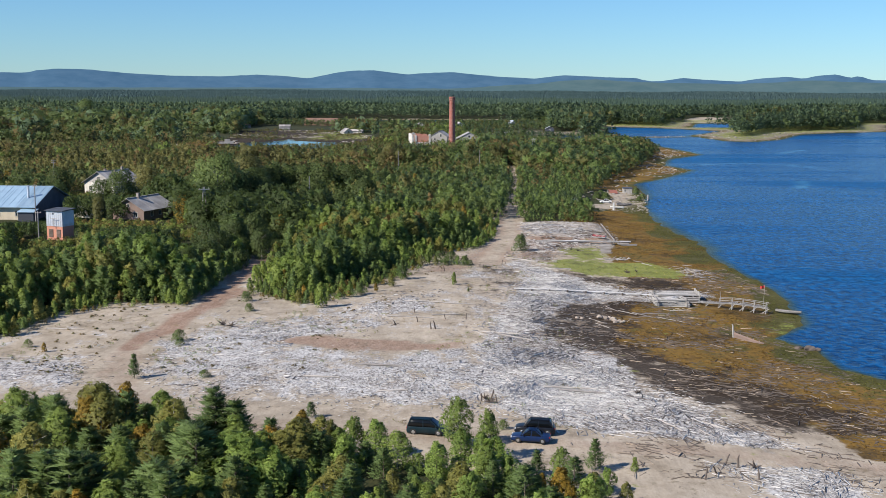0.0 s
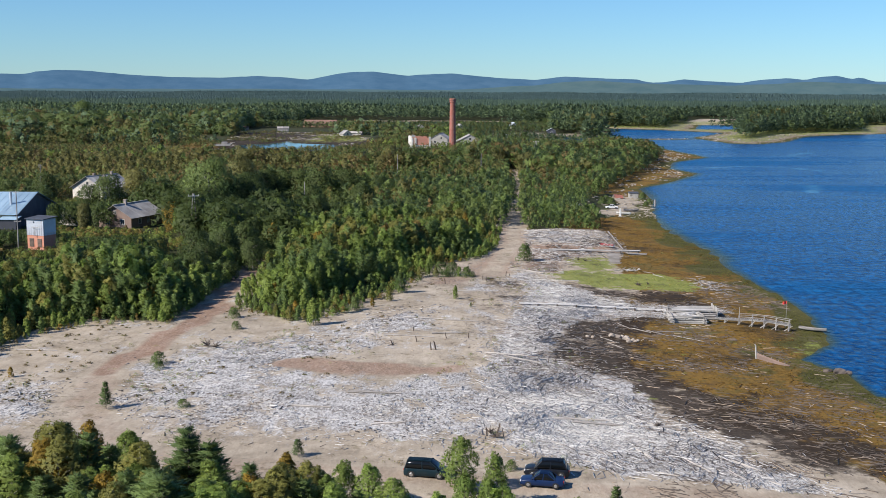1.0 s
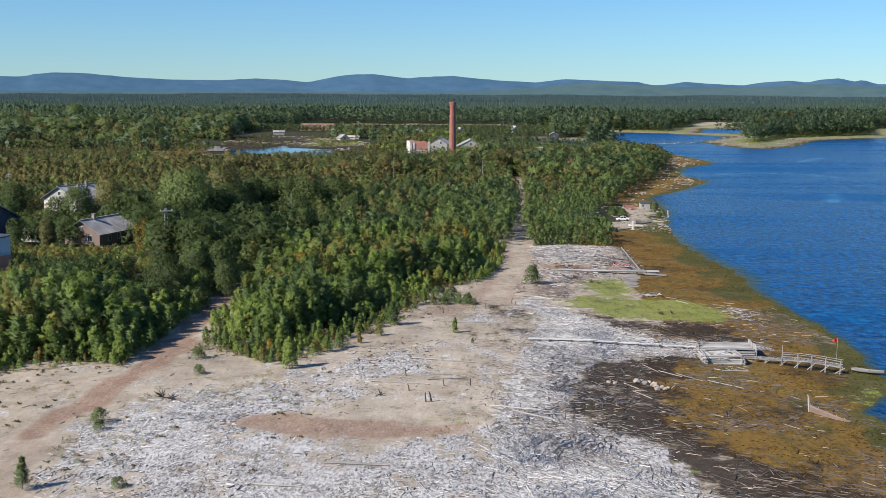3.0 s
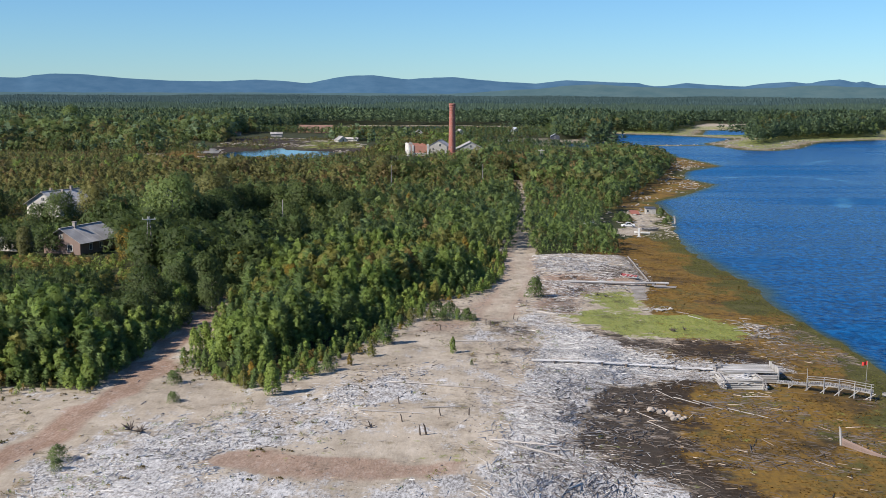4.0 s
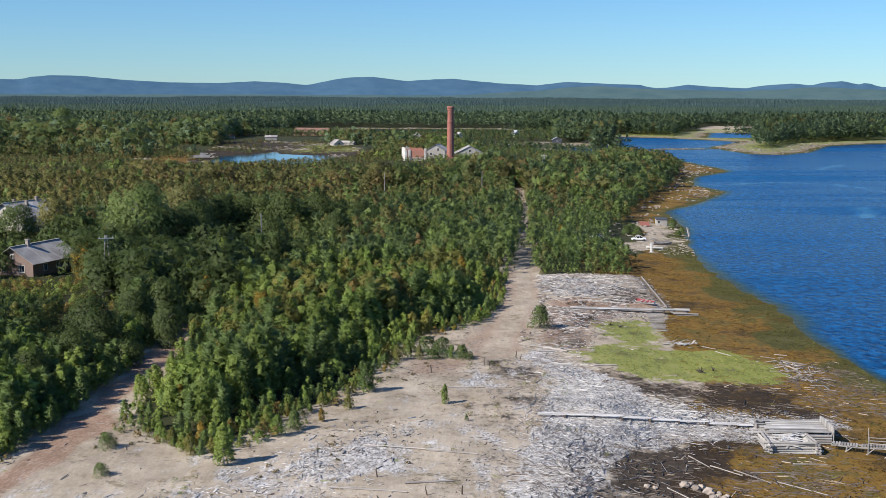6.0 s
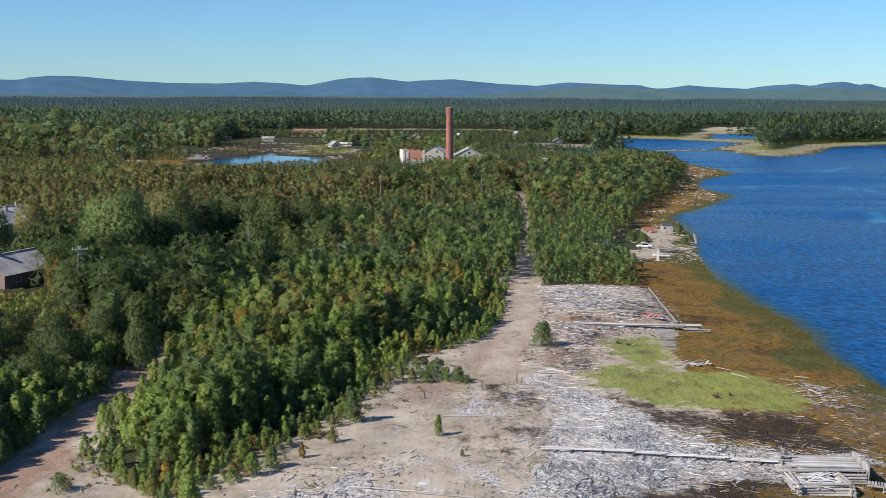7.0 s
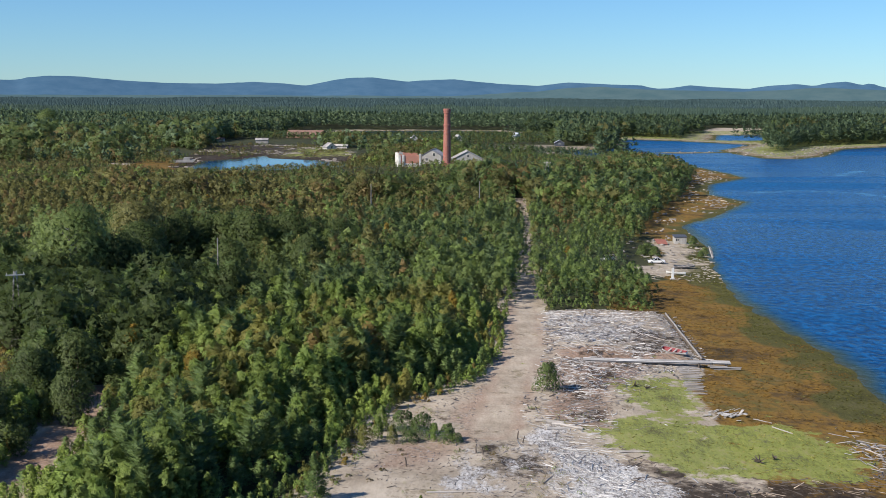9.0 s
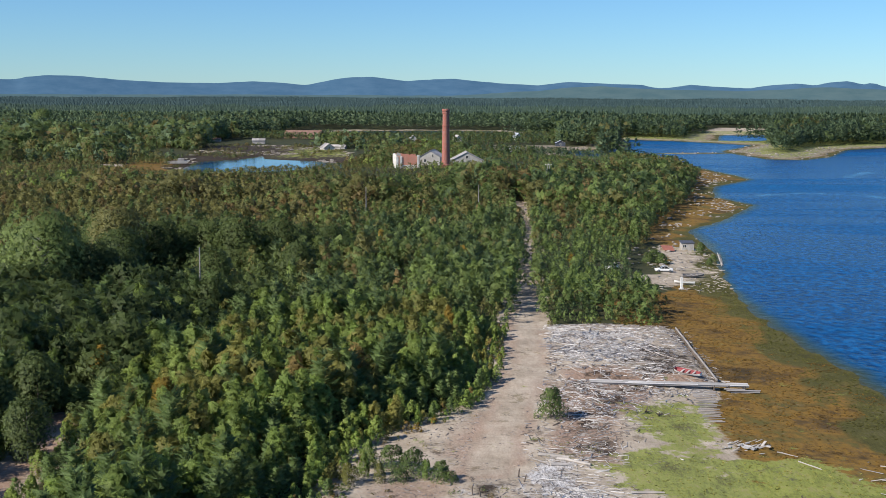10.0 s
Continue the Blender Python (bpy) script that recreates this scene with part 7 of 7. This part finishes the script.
def drift(count, polys, x0, x1, y0, y1, thin=None, loose=1.2):
    """Random places in any of some polygons."""
    x, y = rng.uniform(x0, x1, count), rng.uniform(y0, y1, count)
    ok = np.zeros(count, bool)
    for poly in polys:
        ok |= inside(x + rng.normal(0, loose, count), y + rng.normal(0, 1.3 * loose, count), poly)
    ok &= (away(x, y, TRACK) > 3.4) & (away(x, y, ROADS[0]) > 3.0) & (away(x, y, ROADS[2]) > 4.0)
    if thin is not None:
        ok &= thin(x, y) > rng.random(count)
    return x[ok], y[ok]


def flow(x, y, spread):
    """Which way the drifted wood lies: washed slantwise near the cars, along the wrack further on, tangled between."""
    base = np.interp(y, [110, 140, 165, 182, 205, 220, 262, 275], [-1.15, -1.0, -0.85, -1.3, -1.5, -0.8, -0.7, -1.2])
    wild = 1.0 + 0.9 * np.maximum(ease(y, 172, 184) * ease(216 - y, 0, 10), ease(y, 258, 270))
    return base + ((grain(x, y, 20, 41) - 0.5) * 0.9 + (grain(x, y, 6, 42) - 0.5) * 1.6) * wild + rng.normal(0, spread, len(x))


def wood_field(x, y, bands, long, wide, spread, lift, thin=1.0, patch=11):
    """A drift of sticks, split by shade; paler and greyer drifts lie in patches."""
    m = np.clip(rng.random(len(x)) + (grain(x, y, patch, 48) - 0.5) * 0.75, 0, 0.999)
    for name, material, low, high, label in bands:
        some = (m >= low) & (m < high)
        n = int(some.sum())
        sticks(name, x[some], y[some], rng.gamma(2.0, long / 2, n) + 0.2, rng.gamma(3.0, wide / 3, n) + 0.018, flow(x[some], y[some], spread), rng.normal(0, 0.03, n), material, label, rng.random(n) * lift, thin)


x, y = drift(150000, CHIPS[1:2], -5, 46, 106, 268, lambda x, y: 0.10 + 1.2 * (0.6 * grain(x, y, 8, 43) + 0.4 * grain(x, y, 3, 49)) ** 1.5 * (1 - 0.93 * inside(x, y, DARK_MUD)), 2.2)
wood_field(x, y, (("bleached_driftwood", BLEACHED, 0.0, 0.66, "bleached silver driftwood and slabs in drifts"),
                  ("grey_driftwood", GREYWOOD, 0.66, 0.92, "grey weathered sticks in drifts"),
                  ("dark_driftwood", DARKWOOD, 0.92, 1.0, "dark broken sticks in drifts")), 0.85, 0.042, 0.5, 0.03, 0.6)
x, y = drift(46000, CHIPS[2:3], 5, 36, 258, 340, lambda x, y: 0.06 + 1.1 * (0.6 * grain(x, y, 9, 44) + 0.4 * grain(x, y, 3, 50)) ** 1.7 * (1 - 0.6 * inside(x, y, [(24, 301), (32, 300), (32, 322), (27, 324), (22, 312)])) * (1 - 0.85 * inside(x, y, [(11, 299), (21, 298), (23, 306), (12, 309)])), 3.2)
wood_field(x, y, (("bleached_logs", BLEACHED, 0.0, 0.24, "bleached logs and slabs strewn north of the grass"),
                  ("grey_logs", GREYWOOD, 0.24, 0.62, "grey tangled sticks beside the road"), ("brown_logs", BROWNSTICK, 0.62, 0.86, "brown tangled sticks in the log field"), ("dark_logs", DARKWOOD, 0.86, 1.0, "dark sticks in the log field")), 0.62, 0.045, 0.9, 0.06, 0.8, patch=8)
x, y = drift(190000, CHIPS[0:2], -84, 40, 110, 250, lambda x, y: 0.05 + 1.0 * (0.6 * grain(x, y, 9, 45) + 0.4 * grain(x, y, 3.2, 51)) ** 1.8, 2.4)
wood_field(x, y, (("pale_wood_chips", BLEACHED, 0.0, 0.55, "pale sawmill slabs and chips scattered on sand"), ("grey_wood_chips", GREYWOOD, 0.55, 0.88, "grey wood scraps scattered on sand"),
                  ("dark_wood_scraps", DARKWOOD, 0.88, 1.0, "dark charred wood scraps on sand")), 0.36, 0.055, 1.1, 0.03, 0.45)
x, y = drift(24000, [poly for poly, _ in BROWN_LITTER[3:5]] + CHIPS[3:4], -16, 10, 185, 290, lambda x, y: 0.08 + (0.5 * grain(x, y, 6, 95) + 0.5 * grain(x, y, 2.5, 96)) ** 1.6, 2.5)
wood_field(x, y, (("path_litter", GREYWOOD, 0.0, 0.55, "grey wood litter trodden into the path"), ("brown_path_litter", BROWNSTICK, 0.55, 0.97, "brown bark litter trodden into the path"),
                  ("dark_path_litter", DARKWOOD, 0.97, 1.0, "dark twigs trodden into the path")), 0.26, 0.045, 1.2, 0.02, 0.4)
# dark cushions of moss on the pale sand
def moss_cushions():
    x, y = rng.uniform(-66, 2, 900), rng.uniform(150, 262, 900)
    ok = inside(x, y, CLEARING) & (away(x, y, TRACK) > 4) & (away(x, y, ROADS[1]) > 3.2) & (((grain(x, y, 13, 91) > 0.62) & (x < -8)) | (x < -52)) & (rng.random(900) < np.where(x < -52, 0.9, 0.42))
    x, y = x[ok], y[ok]
    shapes = {"olive": ("dull_olive", [lumps("bush", 5, 16, 6.5, 0.8) for _ in range(4)]), "rust": ("dull_rust", [lumps("bush", 5, 16, 7.5, 0.8) for _ in range(4)])}
    forest("moss_cushions", x, y, rng.uniform(0.07, 0.15, len(x)), np.where(rng.random(len(x)) < 0.35, "olive", "rust").astype(object), shapes, "flat dark brown cushions of moss and heath on pale sand")


moss_cushions()
# stray scraps over the open sand and the path
x, y = rng.uniform(-82, 16, 3000), rng.uniform(118, 300, 3000)
ok = inside(x, y, CLEARING) & (0.5 * grain(x, y, 10, 76) + 0.5 * grain(x, y, 3, 77) > 0.30 + 0.5 * rng.random(len(x)))
x, y = x[ok], y[ok]
wood_field(x, y, (("pale_scraps", TANWOOD, 0.0, 0.5, "pale wood scraps strewn over sand"), ("grey_scraps", GREYWOOD, 0.5, 0.9, "grey wood scraps strewn over sand"),
                  ("dark_scraps", DARKWOOD, 0.9, 1.0, "dark twigs strewn over sand")), 0.4, 0.05, 1.2, 0.03, 0.5)
# wrack on the seaweed: thin lines of sticks
x, y = rng.uniform(16, 60, 15000), rng.uniform(112, 262, 15000)
d = shore(x, y)
ok = (d > 2) & (0.6 * grain(x, y, 9, 46) + 0.4 * grain(x, y, 3, 52) > 0.36 + 0.4 * rng.random(len(x))) & ~inside(x, y, CHIPS[1]) & ~inside(x, y, GRASS[0])
x, y = x[ok], y[ok]
m = rng.random(len(x))
for name, material, low, high, label in (("stranded_sticks", TANWOOD, 0.0, 0.07, "tan sticks stranded on the seaweed"), ("weedy_sticks", DARKWOOD, 0.07, 1.0, "dark wet sticks lying in the seaweed")):
    some = (m >= low) & (m < high)
    n = int(some.sum())
    sticks(name, x[some], y[some], rng.gamma(2.2, 0.4, n) + 0.3, rng.uniform(0.035, 0.09, n), rng.normal(-0.6, 0.7, n), rng.normal(0, 0.03, n), material, label)
PLANKPALE = worn("pale_broken_timber", (0.44, 0.40, 0.35), (0.28, 0.24, 0.20), 0.85, who="island")
# brush and broken timber tangled on the dark mud, and a heap beside the grass
x, y = drift(26000, [[(8.5, 182), (14, 168), (20, 172), (19, 196), (25, 213), (14, 217), (9.5, 205)], [(20, 212), (40, 221), (43, 230), (32, 232), (20, 224)]], 5, 46, 160, 236, lambda x, y: 0.03 + 0.9 * (0.5 * grain(x, y, 7, 97) + 0.5 * grain(x, y, 2.5, 98)) ** 2.0, 2.0)
wood_field(x, y, (("grey_brush", GREYWOOD, 0.0, 0.42, "grey tangled brushwood on dark mud"), ("brown_brush", BROWNSTICK, 0.42, 0.78, "brown tangled brushwood on dark mud"),
                  ("dark_brush", DARKWOOD, 0.78, 1.0, "dark rotting brushwood on mud")), 0.8, 0.04, 1.0, 0.12, 0.8)
x, y = rng.normal(46.8, 1.9, 100), rng.normal(253, 5.0, 100)
sticks("timber_heap", x, y, rng.gamma(2.2, 0.4, 100) + 0.3, rng.uniform(0.05, 0.13, 100), rng.normal(-1.1, 0.9, 100), rng.normal(0, 0.1, 100), GREYWOOD, "broken grey timber heaped beside the grass", rng.random(100) * 0.2)
# broken timber by the hut and along the point
x, y = rng.uniform(38, 62, 420), rng.uniform(384, 450, 420)
d = shore(x, y)
ok = (d > 0.5) & (d < 17) & (away(x, y, [(40, 406), (47, 410)]) > 3)
sticks("shore_timber", x[ok], y[ok], rng.gamma(2.2, 0.45, int(ok.sum())) + 0.3, rng.uniform(0.06, 0.2, int(ok.sum())), rng.normal(-1.1, 0.7, int(ok.sum())), rng.normal(0, 0.05, int(ok.sum())), PLANKPALE, "broken bleached timber along the point")
x, y = rng.uniform(50, 140, 1500), rng.uniform(500, 860, 1500)
d = shore(x, y)
ok = (d > 6) & (d < 24) & (grain(x, y, 14, 47) > 0.5)
sticks("point_timber", x[ok], y[ok], rng.gamma(2.5, 0.9, int(ok.sum())) + 0.6, rng.uniform(0.15, 0.4, int(ok.sum())), rng.normal(1.2, 0.7, int(ok.sum())), rng.normal(0, 0.05, int(ok.sum())), PLANKPALE, "pale driftwood along the far points")


def log_mesh(seed, material):
    r = np.random.default_rng(seed)
    bm, rings, n = bmesh.new(), [], 5
    for k in range(n):
        t = k / (n - 1)
        rad = 0.16 * (1 - 0.35 * t) * r.uniform(0.9, 1.1)
        off = r.normal(0, 0.04, 2)
        rings.append([bm.verts.new(((t - 0.5) * 4.0, off[0] + rad * math.cos(1.0472 * i), off[1] + rad * math.sin(1.0472 * i))) for i in range(6)])
    for a, b in zip(rings, rings[1:]):
        for i in range(6):
            bm.faces.new((a[i], b[i], b[(i + 1) % 6], a[(i + 1) % 6]))
    bm.faces.new(rings[0])
    bm.faces.new(rings[-1][::-1])
    bmesh.ops.recalc_face_normals(bm, faces=bm.faces)
    mesh = bpy.data.meshes.new("driftwood_log")
    bm.to_mesh(mesh)
    bm.free()
    mesh.materials.append(material)
    return mesh


LOGWOOD = worn("log_wood", (0.52, 0.48, 0.44), (0.34, 0.31, 0.28), 0.85, who="object")
LOGS = [log_mesh(k, LOGWOOD) for k in range(4)]


def log(x, y, turn, long, thick=1.0, label="bleached driftwood log lying on the shore"):
    ob = new("driftwood_log", LOGS[int(rng.integers(4))])
    pts = [ground_at(x + s * long / 2 * math.cos(radians(turn)), y + s * long / 2 * math.sin(radians(turn))) for s in (-1, 1)]
    ob.matrix_basis = pose(x, y, max(ground_at(x, y), sum(pts) / 2) + 0.1 * thick, 0, -math.degrees(math.atan2(pts[1] - pts[0], long)), turn) @ Matrix.Diagonal((long / 4, thick, thick, 1))
    return tagged(ob, label, "log", "driftwood logs")


for x, y, turn, long, thick in [(26, 203.5, -42, 4, 0.4), (28.5, 202.0, -50, 5.0, 0.45), (31, 203.6, 12, 5, 0.4), (23.5, 206, -65, 4, 0.4), (20.5, 191.5, -58, 4, 0.4), (19.8, 195.3, -60, 4.5, 0.4), (33, 199, -35, 5.5, 0.45), (36, 207, 6, 4, 0.4),
                                (5.5, 178.5, -38, 6.5, 1.0), (3.0, 182.0, -12, 6, 0.9), (6.5, 181.3, -28, 4, 0.9), (9.0, 179.5, 8, 4.5, 0.9), (12, 148, 4, 7, 1.2), (13.5, 146.5, -2, 6, 1.1),
                                (-9.5, 207, -5, 9, 0.7), (-4, 206, -10, 6, 0.8), (-3, 234.8, 6, 5, 0.9), (17.5, 250.5, 5, 3.5, 1.0), (10.5, 259.5, -25, 4, 1.5), (8.4, 261.5, -12, 3.5, 1.6), (9.3, 258.5, 10, 3.0, 1.4),
                                (-12, 193, -4, 8, 0.8), (-6, 196, 12, 5, 0.8), (-70, 158, 3, 7, 0.9), (-72, 152, 8, 6, 0.9), (-66, 178, 4, 6, 0.8), (-21, 150.5, -6, 5, 0.8), (-11, 144, 10, 4, 0.8), (-14, 158, -3, 7, 1.2),
                                (35.8, 266.4, -35, 2.5, 0.5), (37.5, 263.0, -46, 3, 0.5), (47.0, 258.2, -50, 3, 0.6), (47.8, 256.9, 40, 2.6, 0.6), (46.4, 255.6, -70, 3, 0.6), (48.4, 258.8, 15, 2.4, 0.7), (46.9, 260, -30, 2.2, 0.5), (49, 255.5, 80, 2.6, 0.5)]:
    log(x, y, turn, long, thick)
for _ in range(110):
    x, y = drift(60, CHIPS[1:3], 2, 42, 115, 336)
    if len(x):
        log(float(x[0]), float(y[0]), math.degrees(float(flow(x[:1], y[:1], 0.25)[0])), rng.uniform(1.8, 4.6), rng.uniform(0.28, 0.55), "bleached driftwood log in the drift of sticks")


def stump(x, y, tall, lean, label="dark broken stake standing in the sand"):
    ob = new("stake", bpy.data.meshes.get("sand_stake"))
    if ob.data is None:
        bpy.data.objects.remove(ob)
        bm = bmesh.new()
        rod(bm, (0, 0, -0.2), (0.03, 0, 0.7), 0.075, 0.06, 7)
        rod(bm, (0.03, 0, 0.7), (0.12, 0.02, 1.0), 0.06, 0.03, 7)
        ob = part("stake", bm, DARKWOOD)
        ob.data.name = "sand_stake"
    ob.matrix_basis = pose(x, y, ground_at(x, y), rng.uniform(-6, 6), lean, rng.uniform(0, 360)) @ Matrix.Diagonal((tall, tall, tall * 0.85, 1))
    return tagged(ob, label, "stake", "stakes in the sand")


for x, y, tall, lean in [(-8.0, 183.6, 1.5, -14), (-7.3, 183.9, 1.7, 10), (-8.1, 242.6, 1.3, 4), (-10.5, 189, 1.2, 8), (-6.0, 192, 1.1, -18), (0.2, 247.6, 1.2, 8), (-0.6, 248, 1.2, -5), (9.3, 177.5, 1.1, 15), (10.3, 178.3, 1.2, -20),
                         (8.2, 180.5, 1.0, 5), (-2.5, 192.5, 1.3, 12), (-11.5, 197, 1.2, -9), (4.2, 254, 1.3, 6), (4.8, 252.5, 1.0, -20), (0.5, 140.5, 1.4, 14), (1.6, 141.2, 1.6, -25), (2.4, 140.0, 1.3, 30), (26, 117.5, 1.4, 20),
                         (27.2, 116.8, 1.6, -12), (24.5, 114.5, 1.3, 28), (28.5, 113.0, 1.5, 10), (23.0, 112.4, 1.4, -22)]:
    stump(x, y, tall, lean)


def root_pile(x, y, size, label="tangled dark root stump on pale sand"):
    ob = thing("root_stump", on_ground(x, y), rng.uniform(0, 360), label, "stump", "root stumps")
    bm = bmesh.new()
    for k in range(11):
        a, e = rng.uniform(0, 6.28), rng.uniform(0.1, 1.2)
        reach = size * rng.uniform(0.5, 1.0)
        rod(bm, (0, 0, 0.15 * size), (reach * math.cos(a) * math.cos(e), reach * math.sin(a) * math.cos(e), 0.1 + reach * math.sin(e)), 0.10 * size, 0.02, 5)
    part("roots", bm, DARKWOOD, ob)


for x, y, s in [(1.5, 139.8, 1.3), (0.8, 141.5, 1.0), (-41.5, 182.2, 1.4), (-40.2, 181.6, 1.2), (31.5, 249.3, 1.1), (33.5, 250.4, 0.8), (21.5, 282.0, 1.0), (23, 281, 0.8), (-14.0, 186.5, 0.9), (29.0, 117.0, 1.2), (20.5, 146.5, 0.8)]:
    root_pile(x, y, s)


def lagoon_barge():
    ob = thing("stranded_barge", on_ground(-192, 838, 0.1), 12, "stranded pale hulk of a barge on the lagoon mud", "barge")
    bm = bmesh.new()
    prism(bm, [(-7, 0.2), (6, 0.2), (8.0, 1.9), (-8, 1.5)], -2.0, 2.0)
    part("hull", bm, CONCRETE, ob)
    bm = bmesh.new()
    box(bm, (4, 3, 1.5), (2.5, 0, 1.7), bevel=0.1)
    part("cabin", bm, PLANK, ob)
    bm = bmesh.new()
    slab(bm, [(-6, -1.7, 1.8), (0, -1.7, 1.8), (0, 1.7, 1.9), (-6, 1.7, 1.9)], 0.1)
    part("deck", bm, DARKWOOD, ob)


lagoon_barge()


def revetment():
    """Log wall that holds the bank at the point."""
    ob = thing("log_revetment", on_ground(61.0, 436.0, -0.3), 82, "low grey log wall holding the bank", "wall")
    for k in range(3):
        bm = bmesh.new()
        rod(bm, (-10 + rng.uniform(-1, 1), rng.uniform(-0.1, 0.1), 0.1 + 0.28 * k), (11 + rng.uniform(-1, 1), rng.uniform(-0.1, 0.1), 0.1 + 0.28 * k), 0.16, 0.14, 7)
        part("log", bm, PLANK, ob)
    for k in range(10):
        bm = bmesh.new()
        rod(bm, (-9.5 + 2.05 * k, -0.3, -0.4), (-9.5 + 2.05 * k + rng.uniform(-0.2, 0.2), -0.25, rng.uniform(0.7, 1.2)), 0.12, 0.09, 6)
        part("post", bm, GREYWOOD, ob)


revetment()


def sand_tufts():
    """Low brown heather and grass tufts on the open sand, one mesh."""
    x, y = rng.uniform(-80, 14, 5200), rng.uniform(118, 290, 5200)
    d = shore(x, y)
    ok = inside(x, y, CLEARING) & (grain(x, y, 8, 51) + 0.35 * grain(x, y, 3, 52) > 0.82) & (away(x, y, TRACK) > 3.5) & (away(x, y, ROADS[0]) > 3.5) & (away(x, y, ROADS[1]) > 3.0) & (away(x, y, ROADS[2]) > 7)
    x, y = x[ok], y[ok]
    bank_x, bank_y = rng.uniform(40, 60, 420), rng.uniform(402, 456, 420)
    ok = (shore(bank_x, bank_y) > 3) & (grain(bank_x, bank_y, 5, 75) > 0.5)
    x, y = np.concatenate([x, bank_x[ok]]), np.concatenate([y, bank_y[ok]])
    kind = np.where(rng.random(len(x)) < 0.45, "olive", np.where(rng.random(len(x)) < 0.5, "rust", "green")).astype(object)
    shapes = {k: (k, [lumps("bush", 5, 14, 2.6, 0.16) for _ in range(4)]) for k in ("olive", "rust", "green")}
    forest("heather_tufts", x, y, rng.uniform(0.15, 0.45, len(x)), kind, shapes, "low brown and green heather tufts on sand")


sand_tufts()


def carpet(name, x, y, tall, wide, material, label, category):
    """Low growth as one mesh: every tuft two ragged leaning blades."""
    n = len(x)
    z = height(x, y)
    tris = []
    for k in range(2):
        a = rng.random(n) * 6.283
        c, s = np.cos(a), np.sin(a)
        w, h = wide * rng.uniform(0.5, 1.3, n), tall * rng.uniform(0.5, 1.4, n)
        lean = rng.normal(0, 1.8, (2, n)) * h
        tris.append(np.stack([np.stack([x - c * w, y - s * w, z - 0.03], 1), np.stack([x + c * w, y + s * w, z - 0.03], 1), np.stack([x + lean[0], y + lean[1], z + h], 1)], 1))
    tris = np.concatenate(tris)
    shade = np.tile([-0.2, -0.2, 0.96], (len(tris), 1)) + rng.normal(0, 0.25, (len(tris), 3))
    shade /= np.linalg.norm(shade, axis=1)[:, None]
    ob = new(name, tri_mesh(name, *[v for v in (faced(tris, shade)[0], [material], None, shade)]))
    return tagged(ob, label, category, kind="stuff")


def low_growth():
    x, y = rng.uniform(10, 58, 7000), rng.uniform(190, 292, 7000)
    share = np.zeros(len(x))
    for poly in GRASS[:2]:
        share = np.maximum(share, soft(x, y, poly, 3.0))
    ok = share * (0.45 + 0.8 * grain(x, y, 2.5, 71)) > 0.25 + 0.5 * rng.random(len(x))
    carpet("turf_tufts", x[ok], y[ok], 0.09, 0.17, TURF, "short bright green shore turf", "grass")
    x, y = rng.uniform(18, 62, 50000), rng.uniform(112, 400, 50000)
    d = shore(x, y)
    sand, weed, chips, mud, red, edge, green = zones(x, y, d)
    lush = weed * (1 - 0.8 * mud) * (1 - green) * (0.3 + grain(x, y, 3, 72)) * (0.4 + grain(x, y, 11, 73))
    ok = (d > 0.8) & (lush > 0.25 + 0.6 * rng.random(len(x)))
    x, y, d = x[ok], y[ok], d[ok]
    olive = d + (grain(x, y, 7, 74) - 0.5) * 14 < 6
    carpet("bladder_wrack", x[~olive], y[~olive], 0.08, 0.24, WRACK, "brown and orange bladder wrack over the beach", "seaweed")
    carpet("green_wrack", x[olive], y[olive], 0.08, 0.24, GREEN_WRACK, "olive green seaweed near the water", "seaweed")


low_growth()


def lagoon_litter():
    """Brush and pale wood on the mud round the lagoon."""
    x, y = rng.uniform(-226, -80, 2600), rng.uniform(770, 1070, 2600)
    d = shore(x, y)
    ok = inside(x, y, OPEN_SHORE) & (d > 5) & (grain(x, y, 24, 78) > 0.50)
    x1, y1 = x[ok], y[ok]
    kind = np.where(rng.random(len(x1)) < 0.5, "olive", np.where(rng.random(len(x1)) < 0.5, "rust", "green")).astype(object)
    names = {"olive": "dull_olive", "rust": "dull_rust", "green": "dull_green"}
    forest("lagoon_brush", x1, y1, rng.uniform(0.6, 2.4, len(x1)), kind, {k: (leaf, [lumps("bush", 6, 12, 1.8, 0.16) for _ in range(4)]) for k, leaf in names.items()}, "low brown brush on the lagoon mud")
    ok = inside(x, y, OPEN_SHORE) & (d > 1) & (grain(x, y, 18, 79) > 0.62)
    n = int(ok.sum())
    sticks("lagoon_timber", x[ok], y[ok], rng.gamma(2.5, 1.0, n) + 0.8, rng.uniform(0.2, 0.5, n), rng.uniform(0, 3.14, n), rng.normal(0, 0.05, n), PLANKPALE, "pale stranded timber on the lagoon mud")


lagoon_litter()


def yard_bushes():
    """Low scrub before the cottages and the tower."""
    x, y = [], []
    for x0, x1, y0, y1, count in ((-112, -79, 286, 304, 260), (-112, -94, 250, 263, 120), (-145, -112, 366, 380, 200), (-76, -66, 276, 291, 60)):
        x.append(rng.uniform(x0, x1, count))
        y.append(rng.uniform(y0, y1, count))
    x, y = np.concatenate(x), np.concatenate(y)
    kind = np.where(rng.random(len(x)) < 0.45, "green", np.where(rng.random(len(x)) < 0.5, "olive", "rust")).astype(object)
    shapes = {k: (k, [lumps("bush", 7, 12, 1.5, 0.16) for _ in range(4)]) for k in ("green", "olive", "rust")}
    forest("yard_bushes", x, y, rng.uniform(0.5, 1.7, len(x)), kind, shapes, "low green and brown bushes before the cottages")


yard_bushes()
